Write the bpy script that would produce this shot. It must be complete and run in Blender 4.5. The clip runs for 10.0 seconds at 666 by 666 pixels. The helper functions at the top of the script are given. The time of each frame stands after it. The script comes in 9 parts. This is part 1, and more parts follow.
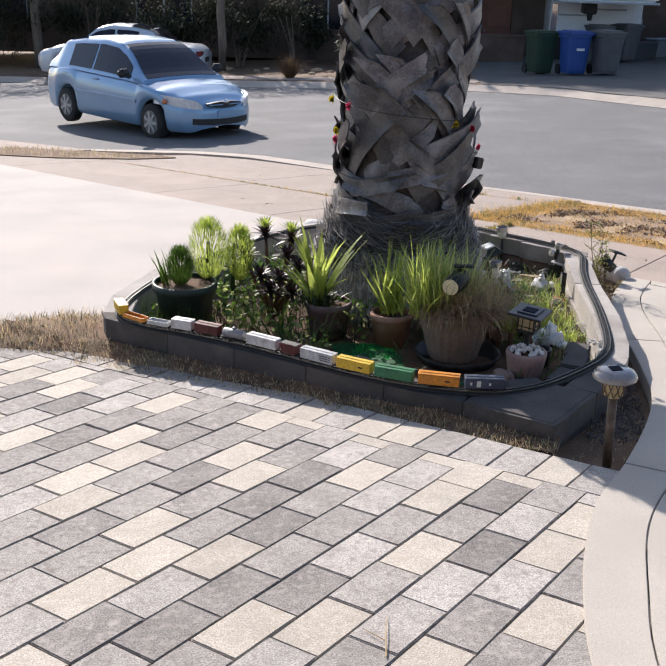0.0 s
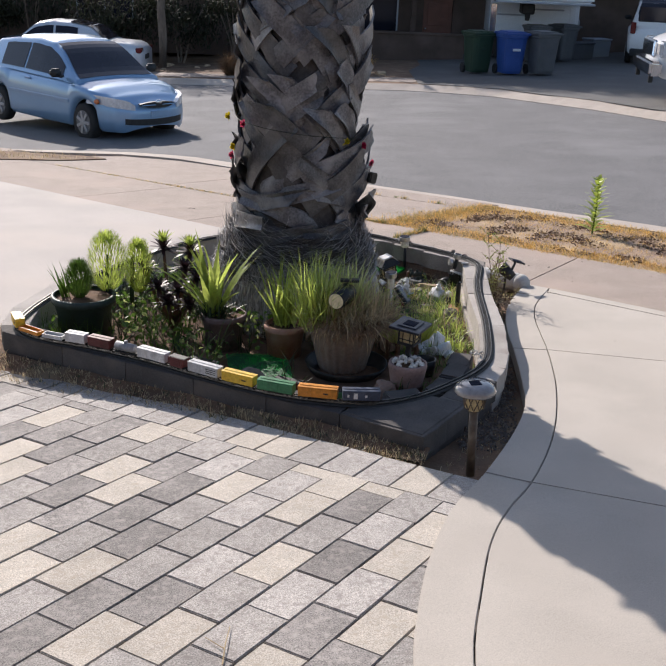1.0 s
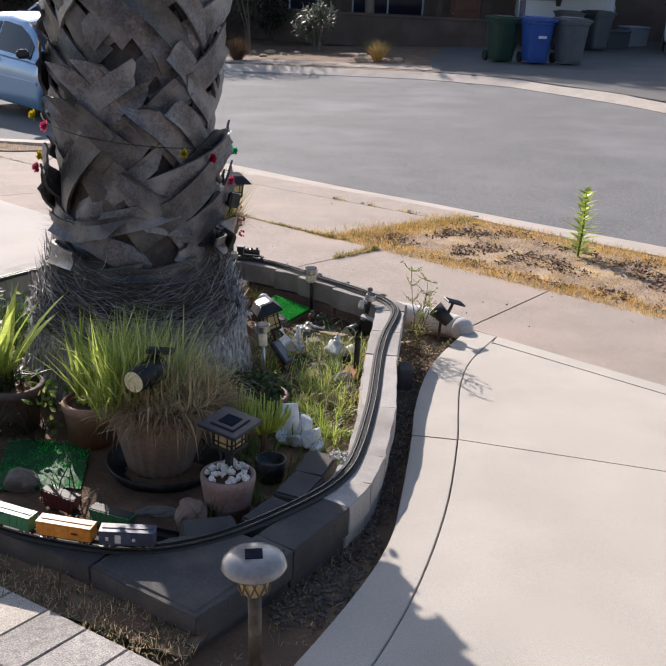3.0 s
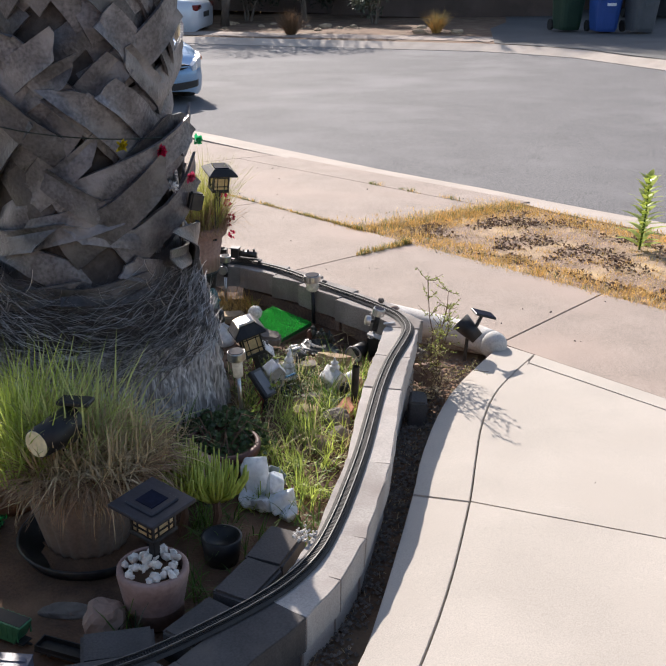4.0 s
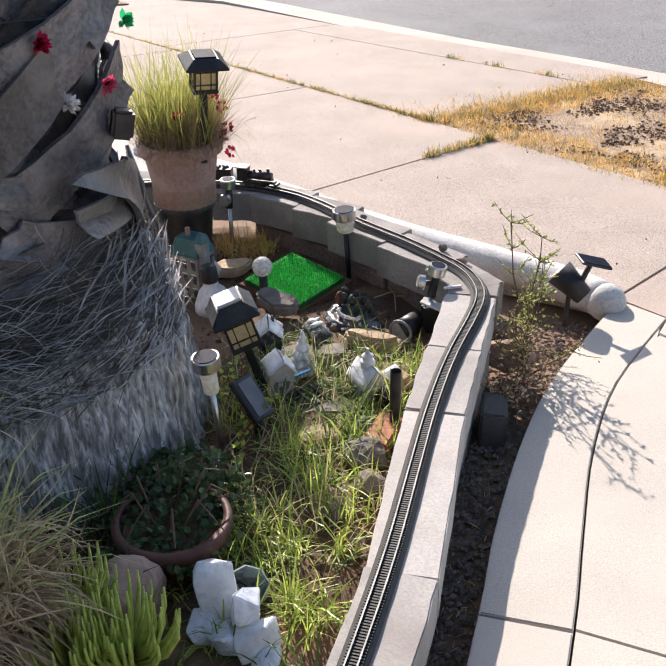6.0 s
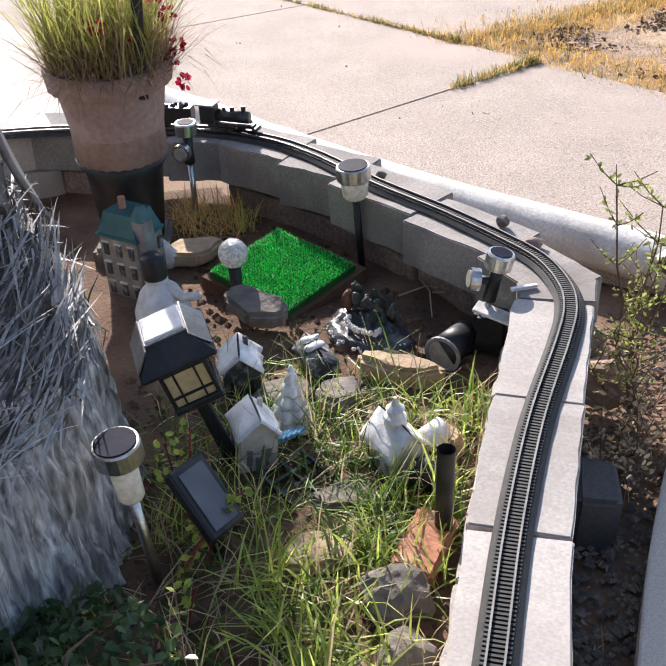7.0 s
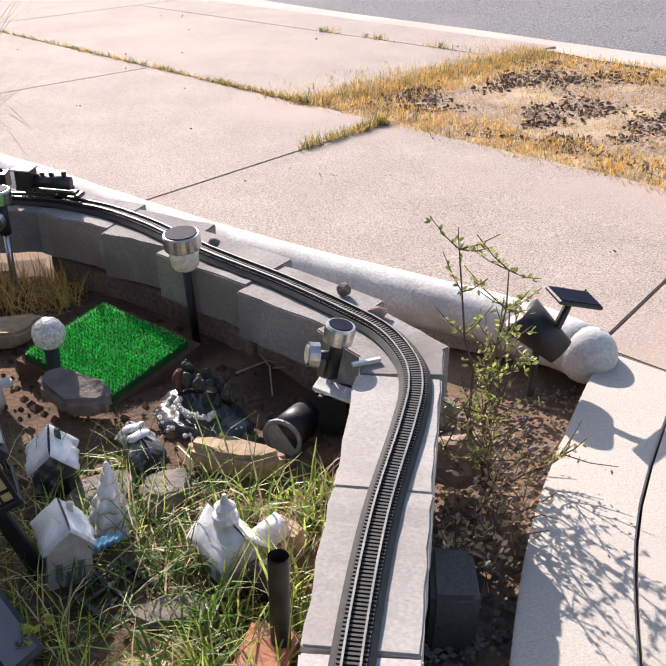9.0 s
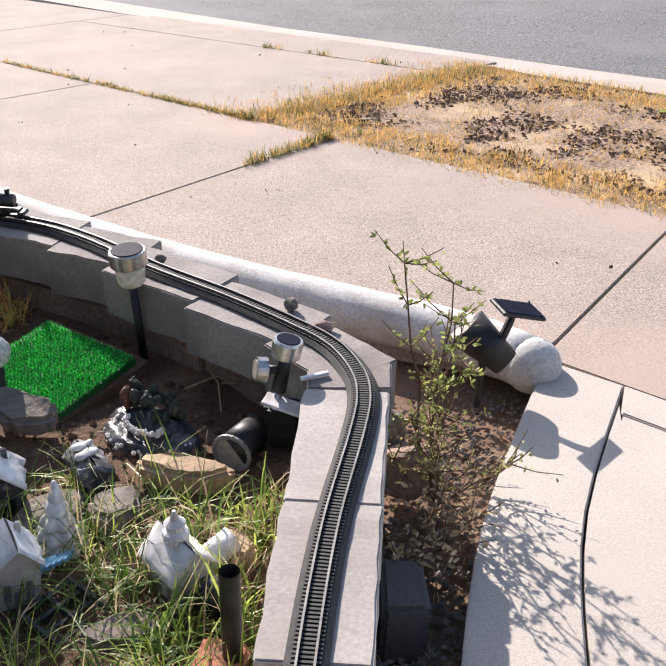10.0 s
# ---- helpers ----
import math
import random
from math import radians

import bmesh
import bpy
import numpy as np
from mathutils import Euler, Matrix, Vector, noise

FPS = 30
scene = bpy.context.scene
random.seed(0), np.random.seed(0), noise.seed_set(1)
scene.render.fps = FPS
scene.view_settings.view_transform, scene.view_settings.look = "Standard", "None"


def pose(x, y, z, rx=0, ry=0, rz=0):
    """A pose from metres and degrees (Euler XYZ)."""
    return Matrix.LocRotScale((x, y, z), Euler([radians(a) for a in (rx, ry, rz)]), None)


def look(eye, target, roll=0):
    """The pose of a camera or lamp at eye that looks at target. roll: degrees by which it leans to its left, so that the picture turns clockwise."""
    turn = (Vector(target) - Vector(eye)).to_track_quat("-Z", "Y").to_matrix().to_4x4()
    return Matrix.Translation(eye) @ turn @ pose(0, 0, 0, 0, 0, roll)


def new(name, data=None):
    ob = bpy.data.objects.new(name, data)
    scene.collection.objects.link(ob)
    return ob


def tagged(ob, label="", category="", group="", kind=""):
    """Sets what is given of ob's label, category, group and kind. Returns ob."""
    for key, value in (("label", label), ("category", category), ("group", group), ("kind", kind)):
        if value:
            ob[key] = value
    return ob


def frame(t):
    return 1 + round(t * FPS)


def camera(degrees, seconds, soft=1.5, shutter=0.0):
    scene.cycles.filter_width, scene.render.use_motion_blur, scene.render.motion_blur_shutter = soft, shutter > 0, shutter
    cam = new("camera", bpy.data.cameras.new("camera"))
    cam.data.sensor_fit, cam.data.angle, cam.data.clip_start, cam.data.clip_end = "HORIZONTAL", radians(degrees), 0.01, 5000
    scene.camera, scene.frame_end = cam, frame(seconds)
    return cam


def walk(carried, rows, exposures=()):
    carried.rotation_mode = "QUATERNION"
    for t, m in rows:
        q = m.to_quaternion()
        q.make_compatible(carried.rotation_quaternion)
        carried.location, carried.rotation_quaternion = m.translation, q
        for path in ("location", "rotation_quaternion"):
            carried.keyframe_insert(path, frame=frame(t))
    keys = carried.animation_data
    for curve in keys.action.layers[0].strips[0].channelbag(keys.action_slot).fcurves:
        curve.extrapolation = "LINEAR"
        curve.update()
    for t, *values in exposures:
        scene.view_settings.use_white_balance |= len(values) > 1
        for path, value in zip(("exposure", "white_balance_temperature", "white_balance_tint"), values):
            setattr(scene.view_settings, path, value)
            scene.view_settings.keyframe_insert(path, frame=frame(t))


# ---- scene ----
cam = camera(36, 10.0)
PATH = [
    (0, (-1.293, -2.714, 1.620), (-1.060, -0.847, 0.941), 1.68),
    (0.5, (-1.288, -3.083, 1.757), (-0.966, -1.227, 1.083), 2.05),
    (1, (-1.021, -2.879, 1.770), (-0.697, -1.029, 1.082), 2.41),
    (1.5, (-0.818, -2.536, 1.733), (-0.495, -0.689, 1.036), 3.08),
    (2, (-0.508, -2.240, 1.705), (-0.198, -0.394, 1.001), 3.60),
    (2.5, (-0.258, -1.929, 1.692), (0.030, -0.081, 0.982), 3.80),
    (3, (0.006, -1.562, 1.663), (0.252, 0.289, 0.947), 3.07),
    (3.2, (0.111, -1.413, 1.645), (0.335, 0.438, 0.921), 2.94),
    (4.3, (0.468, -0.559, 1.514), (0.539, 1.279, 0.729), 1.09),
    (4.5, (0.524, -0.435, 1.486), (0.571, 1.396, 0.682), 0.94),
    (5, (0.556, -0.118, 1.442), (0.554, 1.686, 0.578), 0.40),
    (5.5, (0.582, 0.161, 1.407), (0.541, 1.935, 0.485), -0.56),
    (5.7, (0.609, 0.241, 1.397), (0.559, 2.005, 0.455), -0.89),
    (6.8, (0.598, 1.514, 0.946), (0.500, 3.182, -0.154), -2.76),
    (7, (0.584, 1.519, 0.941), (0.498, 3.191, -0.153), -2.87),
    (7.5, (0.614, 1.567, 0.922), (0.560, 3.252, -0.155), -2.87),
    (8, (0.633, 1.692, 0.869), (0.630, 3.389, -0.189), -2.57),
    (8.5, (0.631, 1.695, 0.870), (0.711, 3.415, -0.147), -1.58),
    (9, (0.655, 1.681, 0.876), (0.822, 3.405, -0.124), -0.56),
    (9.5, (0.653, 1.675, 0.881), (0.889, 3.399, -0.104), 0.14),
    (10, (0.654, 1.672, 0.881), (0.924, 3.397, -0.095), 0.27),
]
walk(cam, [(t, look(e, g, r)) for t, e, g, r in PATH], exposures=[(0, 0.7, 6550, 13.5), (0.5, 0.56, 6550, 13.5), (1, 0.48, 6600, 14), (2.5, 0.55, 6650, 14), (3, 0.64, 6650, 14), (4.5, 0.88, 6800, 14), (5.5, 1.02, 6800, 14), (7, 1.16, 6500, 14), (8, 1.16, 6650, 15.5), (8.5, 1.1, 6650, 16), (10, 1.0, 6650, 16)])

# ---- world and sun ----
SUN_EL, SUN_AZ = 28.0, -15.7        # height, and bearing from +y towards +x
world = bpy.data.worlds.new("sky")
scene.world = world
world.use_nodes = True
wn = world.node_tree
sky = wn.nodes.new("ShaderNodeTexSky")
sky.sky_type, sky.sun_disc = "NISHITA", False
sky.sun_elevation, sky.sun_rotation = radians(SUN_EL), radians(SUN_AZ)
wn.links.new(sky.outputs[0], wn.nodes["Background"].inputs[0])
wn.nodes["Background"].inputs[1].default_value = 0.12
sun = new("sun", bpy.data.lights.new("sun", "SUN"))
sun.data.energy, sun.data.angle, sun.data.color = 4.5, radians(0.5), (1.0, 0.95, 0.89)
_d = Vector((math.sin(radians(SUN_AZ)) * math.cos(radians(SUN_EL)), math.cos(radians(SUN_AZ)) * math.cos(radians(SUN_EL)), math.sin(radians(SUN_EL))))
sun.matrix_world = look(_d * 40, (0, 0, 0))


# ---- materials ----

def mat(name, c1, c2=None, scale=8.0, rough=0.8, bump=0.15, bscale=60.0, metal=0.0, spec=0.4, rnd=0.0, stain=None, stain_scale=1.5, stretch=(1, 1, 1), island=False, coat=0.0, trans=0.0, local=False, grit=0.16):
    """Two noise scales of colour, an optional stain colour, fine bump, and a change of value by object or island."""
    m = bpy.data.materials.new(name)
    m.use_nodes = True
    t = m.node_tree
    n, k = t.nodes, t.links.new
    bs = n["Principled BSDF"]
    if local:
        pos = n.new("ShaderNodeTexCoord").outputs["Object"]
    else:
        pos = n.new("ShaderNodeNewGeometry").outputs["Position"]
    mp = n.new("ShaderNodeMapping")
    mp.inputs["Scale"].default_value = stretch
    k(pos, mp.inputs["Vector"])
    c2 = c2 or tuple(v * 0.75 for v in c1)

    def noise_tex(sc, det=4.0):
        q = n.new("ShaderNodeTexNoise")
        q.inputs["Scale"].default_value, q.inputs["Detail"].default_value = sc, det
        k(mp.outputs[0], q.inputs["Vector"])
        return q.outputs["Fac"]

    def ramp(fac, a, b):
        q = n.new("ShaderNodeMapRange")
        q.inputs["From Min"].default_value, q.inputs["From Max"].default_value = a, b
        k(fac, q.inputs["Value"])
        return q.outputs[0]

    q = n.new("ShaderNodeMix")
    q.data_type = "RGBA"
    k(ramp(noise_tex(scale), 0.35, 0.65), q.inputs[0])
    q.inputs[6].default_value, q.inputs[7].default_value = (*c1, 1), (*c2, 1)
    col = q.outputs[2]
    g = n.new("ShaderNodeMix")
    g.data_type, g.blend_type = "RGBA", "MULTIPLY"
    g.inputs[0].default_value = 1.0
    gr = n.new("ShaderNodeMapRange")
    gr.inputs["From Min"].default_value, gr.inputs["From Max"].default_value = 0.3, 0.7
    gr.inputs["To Min"].default_value, gr.inputs["To Max"].default_value = 1 - 1.25 * grit, 1 + 0.75 * grit
    fine = noise_tex(bscale, 3.0)
    k(fine, gr.inputs["Value"])
    k(col, g.inputs[6])
    k(gr.outputs[0], g.inputs[7])
    col = g.outputs[2]
    if stain:
        s = n.new("ShaderNodeMix")
        s.data_type = "RGBA"
        k(ramp(noise_tex(stain_scale, 5.0), 0.5, 0.72), s.inputs[0])
        k(col, s.inputs[6])
        s.inputs[7].default_value = (*stain, 1)
        col = s.outputs[2]
    if rnd:
        if island:
            r = n.new("ShaderNodeNewGeometry").outputs["Random Per Island"]
        else:
            r = n.new("ShaderNodeObjectInfo").outputs["Random"]
        rr = n.new("ShaderNodeMapRange")
        rr.inputs["To Min"].default_value, rr.inputs["To Max"].default_value = 1 - rnd, 1 + rnd
        k(r, rr.inputs["Value"])
        h = n.new("ShaderNodeMix")
        h.data_type, h.blend_type = "RGBA", "MULTIPLY"
        h.inputs[0].default_value = 1.0
        k(col, h.inputs[6])
        k(rr.outputs[0], h.inputs[7])
        col = h.outputs[2]
    k(col, bs.inputs["Base Color"])
    bs.inputs["Roughness"].default_value, bs.inputs["Metallic"].default_value = rough, metal
    bs.inputs["Specular IOR Level"].default_value = spec
    bs.inputs["Coat Weight"].default_value = coat
    if bump:
        b = n.new("ShaderNodeBump")
        b.inputs["Strength"].default_value, b.inputs["Distance"].default_value = bump, 0.4 / bscale
        k(fine, b.inputs["Height"])
        k(b.outputs[0], bs.inputs["Normal"])
    if trans:
        tr = n.new("ShaderNodeBsdfTranslucent")
        k(col, tr.inputs[0])
        mx = n.new("ShaderNodeMixShader")
        mx.inputs[0].default_value = trans
        k(bs.outputs[0], mx.inputs[1])
        k(tr.outputs[0], mx.inputs[2])
        k(mx.outputs[0], n["Material Output"].inputs["Surface"])
    return m


DIRT = mat("dirt", (0.22, 0.13, 0.08), (0.125, 0.075, 0.047), 6, 0.95, 0.6, 90, stain=(0.26, 0.19, 0.12), stain_scale=3)
SOIL = mat("soil", (0.155, 0.086, 0.05), (0.085, 0.048, 0.03), 9, 0.95, 0.9, 110, stain=(0.205, 0.12, 0.073), stain_scale=6)
ASPHALT = mat("asphalt", (0.175, 0.171, 0.172), (0.148, 0.145, 0.147), 1.2, 0.9, 0.6, 90, stain=(0.19, 0.186, 0.186), stain_scale=0.7, grit=0.6)
WALKC = mat("walk_concrete", (0.49, 0.44, 0.382), (0.435, 0.39, 0.338), 3, 0.85, 0.25, 300, stain=(0.445, 0.396, 0.342), stain_scale=2.2, grit=0.16)
SIDEC = mat("sidewalk_concrete", (0.385, 0.312, 0.263), (0.335, 0.272, 0.228), 4, 0.9, 0.9, 210, stain=(0.385, 0.298, 0.248), stain_scale=0.9, grit=0.5)
DRIVEC = mat("driveway_concrete", (0.45, 0.405, 0.37), (0.40, 0.36, 0.33), 1.5, 0.9, 0.2, 190, stain=(0.47, 0.41, 0.36), stain_scale=0.7)
KERBC = mat("kerb_concrete", (0.46, 0.395, 0.34), (0.39, 0.335, 0.285), 3, 0.9, 0.3, 150)
CURBW = mat("white_curb", (0.60, 0.58, 0.55), (0.49, 0.47, 0.44), 14, 0.85, 0.35, 120, stain=(0.45, 0.40, 0.34), stain_scale=5)
BLOCK = mat("wall_block", (0.475, 0.436, 0.398), (0.40, 0.366, 0.334), 7, 0.92, 0.3, 190, rnd=0.16, stain=(0.33, 0.285, 0.255), stain_scale=4, grit=0.13)
PAVER = mat("paver", (0.455, 0.418, 0.38), (0.365, 0.335, 0.306), 9, 0.9, 0.4, 230, rnd=0.2, stain=(0.25, 0.22, 0.20), stain_scale=45, grit=0.42)
PAVER2 = mat("paver_tan", (0.56, 0.50, 0.425), (0.475, 0.425, 0.36), 9, 0.9, 0.4, 230, rnd=0.12, stain=(0.42, 0.36, 0.29), stain_scale=45, grit=0.34)
PAVER3 = mat("paver_dark", (0.31, 0.283, 0.26), (0.23, 0.21, 0.194), 9, 0.9, 0.4, 230, rnd=0.2, stain=(0.37, 0.33, 0.30), stain_scale=40, grit=0.45)


# ---- mesh helpers ----
def part(name, bm, material, parent=None, label="", smooth=False):
    me = bpy.data.meshes.new(name)
    bm.normal_update()
    bm.to_mesh(me)
    bm.free()
    for m in material if isinstance(material, (list, tuple)) else (material,):
        me.materials.append(m)
    if smooth:
        me.polygons.foreach_set("use_smooth", [True] * len(me.polygons))
    ob = new(name, me)
    if parent is not None:
        ob.parent = parent
    if label:
        ob["label"] = label
    return ob


def raw(name, verts, faces, material, parent=None, smooth=False, label=""):
    me = bpy.data.meshes.new(name)
    me.from_pydata(verts, [], faces)
    me.materials.append(material)
    if smooth:
        me.polygons.foreach_set("use_smooth", [True] * len(me.polygons))
    ob = new(name, me)
    if parent is not None:
        ob.parent = parent
    if label:
        ob["label"] = label
    return ob


def thing(name, at, label, category, group="", rz=0.0, kind="", tilt=(0, 0)):
    ob = new(name)
    ob.empty_display_size = 0.02
    ob.matrix_world = pose(*at, tilt[0], tilt[1], rz)
    return tagged(ob, label, category, group, kind)


def B():
    return bmesh.new()


def box(bm, cx, cy, cz, sx, sy, sz, bev=0.0, m=None, seg=1, taper=1.0):
    r = bmesh.ops.create_cube(bm, size=1.0)["verts"]
    for v in r:
        f = taper if v.co.z > 0 else 1.0
        v.co = Vector((v.co.x * sx * f, v.co.y * sy * f, v.co.z * sz))
    if bev:
        es = list({e for v in r for e in v.link_edges})
        g = bmesh.ops.bevel(bm, geom=es, offset=bev, segments=seg, affect="EDGES")
        r = list({v for f in g["faces"] for v in f.verts} | {v for v in r if v.is_valid})
    mm = (m or Matrix()) @ Matrix.Translation((cx, cy, cz))
    for v in r:
        v.co = mm @ v.co
    return r


def cyl(bm, a, b, r1, r2=None, seg=14, caps=True):
    """A cylinder or cone from point a to point b."""
    a, b = Vector(a), Vector(b)
    r2 = r1 if r2 is None else r2
    d = b - a
    q = d.to_track_quat("Z", "Y").to_matrix().to_4x4()
    g = bmesh.ops.create_cone(bm, cap_ends=caps, segments=seg, radius1=r1, radius2=r2, depth=d.length)
    mm = Matrix.Translation((a + b) / 2) @ q
    for v in g["verts"]:
        v.co = mm @ v.co
    return g["verts"]


def ball(bm, c, r, sub=2, sq=(1, 1, 1)):
    g = bmesh.ops.create_icosphere(bm, subdivisions=sub, radius=r)
    for v in g["verts"]:
        v.co = Vector(c) + Vector((v.co.x * sq[0], v.co.y * sq[1], v.co.z * sq[2]))
    return g["verts"]


def lathe(bm, prof, seg=24, ribs=0, rib=0.0, close=True):
    """Turn a profile of (radius, z) round z; ribs ripple the radius."""
    rings = []
    for r, z in prof:
        ring = []
        for i in range(seg):
            a = 2 * math.pi * i / seg
            rr = r * (1 + rib * math.cos(ribs * a)) if ribs else r
            ring.append(bm.verts.new((rr * math.cos(a), rr * math.sin(a), z)))
        rings.append(ring)
    for p, q in zip(rings, rings[1:]):
        for i in range(seg):
            bm.faces.new((p[i], p[(i + 1) % seg], q[(i + 1) % seg], q[i]))
    if close:
        bm.faces.new(rings[0][::-1])
        bm.faces.new(rings[-1])
    return bm


def tube(bm, pts, r, seg=6, taper=1.0):
    pts = [Vector(p) for p in pts]
    rings = []
    for i, p in enumerate(pts):
        d = (pts[min(i + 1, len(pts) - 1)] - pts[max(i - 1, 0)])
        if d.length < 1e-9:
            d = Vector((0, 0, 1))
        q = d.to_track_quat("Z", "Y").to_matrix()
        rr = r * (1 + (taper - 1) * i / max(1, len(pts) - 1))
        rings.append([bm.verts.new(p + q @ Vector((rr * math.cos(2 * math.pi * j / seg), rr * math.sin(2 * math.pi * j / seg), 0))) for j in range(seg)])
    for a, b in zip(rings, rings[1:]):
        for j in range(seg):
            bm.faces.new((a[j], a[(j + 1) % seg], b[(j + 1) % seg], b[j]))
    bm.faces.new(rings[0][::-1])
    bm.faces.new(rings[-1])


def prism(bm, poly, z0, z1):
    """A straight prism over a polygon; z0 and z1 are numbers or functions of x and y."""
    f0 = z0 if callable(z0) else (lambda x, y: z0)
    f1 = z1 if callable(z1) else (lambda x, y: z1)
    lo = [bm.verts.new((x, y, f0(x, y))) for x, y in poly]
    hi = [bm.verts.new((x, y, f1(x, y))) for x, y in poly]
    n = len(poly)
    try:
        bm.faces.new(hi)
        bm.faces.new(lo[::-1])
        for i in range(n):
            bm.faces.new((lo[i], lo[(i + 1) % n], hi[(i + 1) % n], hi[i]))
    except ValueError:
        pass
    bmesh.ops.recalc_face_normals(bm, faces=bm.faces[:])
    return bm


# ---- the lie of the land ----
SL = 0.08


def yard(x, y):
    return -SL * y


def street(x, y):
    return -0.451 + 0.0408 * max(-25.0, min(25.0, x)) - 0.0335 * max(-5.0, min(45.0, y))


def zg(x, y):
    return max(yard(x, max(-12.0, y)), street(x, y))


SD, ND = Vector((0.604, -0.797)), Vector((0.797, 0.604))


def sn(s, n):
    """A place from the way along the street and the way towards it."""
    p = SD * s + ND * n
    return (p.x, p.y)


def coords(*stretches):
    out = []
    for a, b, d in stretches:
        while a < b - 1e-6:
            out.append(a)
            a += d
    return out + [stretches[-1][1]]


gx = coords((-900, -300, 200), (-300, -60, 60), (-60, -12, 8), (-12, 14, 0.5), (14, 60, 8), (60, 300, 60), (300, 900, 200))
gy = coords((-900, -300, 200), (-300, -40, 65), (-40, -6, 4), (-6, 30, 0.5), (30, 60, 6), (60, 300, 60), (300, 900, 200))
verts = [(x, y, zg(x, y) - 0.075 + 0.012 * noise.noise((x * 1.3, y * 1.3, 0))) for y in gy for x in gx]
faces = [(j * len(gx) + i, j * len(gx) + i + 1, (j + 1) * len(gx) + i + 1, (j + 1) * len(gx) + i) for j in range(len(gy) - 1) for i in range(len(gx) - 1)]
ground = raw("ground", verts, faces, DIRT, smooth=True)
tagged(ground, "bare brown earth with pebbles and dry litter", "ground", kind="structure")

NEAR_EDGE = [(9.0, -1.3), (4.4, 5.15), (3.72, 6.1), (2.74, 7.2), (2.2, 7.87), (1.4, 8.78), (0.45, 10.0), (-0.2, 10.85), (-0.65, 11.4), (-1.4, 11.9), (-2.4, 12.3), (-3.6, 12.7), (-7.0, 13.8), (-16.0, 16.4)]
FAR_EDGE = [(-16, 30.5), (-7.0, 26.5), (-0.7, 22.8), (3.4, 20.5), (4.53, 19.9), (5.84, 18.4), (6.96, 15.5), (7.6, 13.0), (9.0, 9.8), (16.0, 1.5)]
road_top = lambda x, y: street(x, y) - 0.035


def ribbon(name, left, right, zl, zr, material, label, cat, steps=1):
    """A strip between two lines of equal count, with a skirt."""
    bm = B()
    a = [bm.verts.new((x, y, zl(x, y))) for x, y in left]
    b = [bm.verts.new((x, y, zr(x, y))) for x, y in right]
    a2 = [bm.verts.new((x, y, zl(x, y) - 0.12)) for x, y in left]
    b2 = [bm.verts.new((x, y, zr(x, y) - 0.12)) for x, y in right]
    for i in range(len(a) - 1):
        bm.faces.new((a[i], a[i + 1], b[i + 1], b[i]))
        bm.faces.new((a2[i], a2[i + 1], a[i + 1], a[i]))
        bm.faces.new((b[i], b[i + 1], b2[i + 1], b2[i]))
    bmesh.ops.recalc_face_normals(bm, faces=bm.faces[:])
    return tagged(part(name, bm, material), label, cat, kind="structure")


def resample(pts, n):
    pts = [Vector(p) for p in pts]
    ls = [0]
    for a, b in zip(pts, pts[1:]):
        ls.append(ls[-1] + (b - a).length)
    out = []
    for i in range(n):
        d = ls[-1] * i / (n - 1)
        k = max(j for j in range(len(ls)) if ls[j] <= d + 1e-9)
        k = min(k, len(pts) - 2)
        f = (d - ls[k]) / max(1e-9, ls[k + 1] - ls[k])
        out.append(tuple(pts[k].lerp(pts[k + 1], f)))
    return out


near_l, far_l = resample(NEAR_EDGE, 60), resample(FAR_EDGE[::-1], 60)
ribbon("road", near_l, far_l, road_top, road_top, ASPHALT, "worn grey asphalt street in full sun", "road")


def offset(pts, d):
    out = []
    for i, p in enumerate(pts):
        a, b = Vector(pts[max(i - 1, 0)]), Vector(pts[min(i + 1, len(pts) - 1)])
        t = (b - a).normalized()
        out.append((p[0] + t.y * d, p[1] - t.x * d))
    return out


kerb_in = offset(near_l, -0.36)
if (Vector(kerb_in[20]).dot(ND)) > (Vector(near_l[20]).dot(ND)):
    kerb_in = offset(near_l, 0.36)
for i, p_ in enumerate(kerb_in):
    s_, n_ = Vector(p_).dot(SD), Vector(p_).dot(ND)
    if s_ > -4.3 and n_ > 6.075:
        kerb_in[i] = sn(s_, 6.075)
ribbon("kerb", kerb_in, near_l, lambda x, y: zg(x, y) - 0.004, lambda x, y: road_top(x, y) + 0.004, KERBC, "pale concrete rolled kerb and gutter", "kerb")
far_kerb = offset(far_l, 0.35)
if Vector(far_kerb[30]).y < Vector(far_l[30]).y:
    far_kerb = offset(far_l, -0.35)
ribbon("kerb_far", far_l, far_kerb, lambda x, y: road_top(x, y) + 0.01, lambda x, y: street(x, y) + 0.09, KERBC, "pale concrete kerb on the far side of the street", "kerb")


# ---- concrete slabs ----
def slab(name, poly, material, label, cat="pavement", lift=0.0, thick=0.07, worn=True):
    bm = B()
    prism(bm, poly, lambda x, y: yard(x, y) + lift - thick, lambda x, y: yard(x, y) + lift)
    es = [e for e in bm.edges if e.calc_face_angle(0) > 0.5 and all(v.co.z > yard(v.co.x, v.co.y) + lift - 0.01 for v in e.verts)]
    if worn:
        bmesh.ops.bevel(bm, geom=es, offset=0.003, segments=2, affect="EDGES")
    return tagged(part(name, bm, material), label, cat, kind="structure")


J = 0.0032
SW0, SW1 = 3.285, 4.4
joints = [-16, -13.2, -10.2, -7.2, -5.4, -3.66, -2.12, -0.6, 0.9, 2.4]


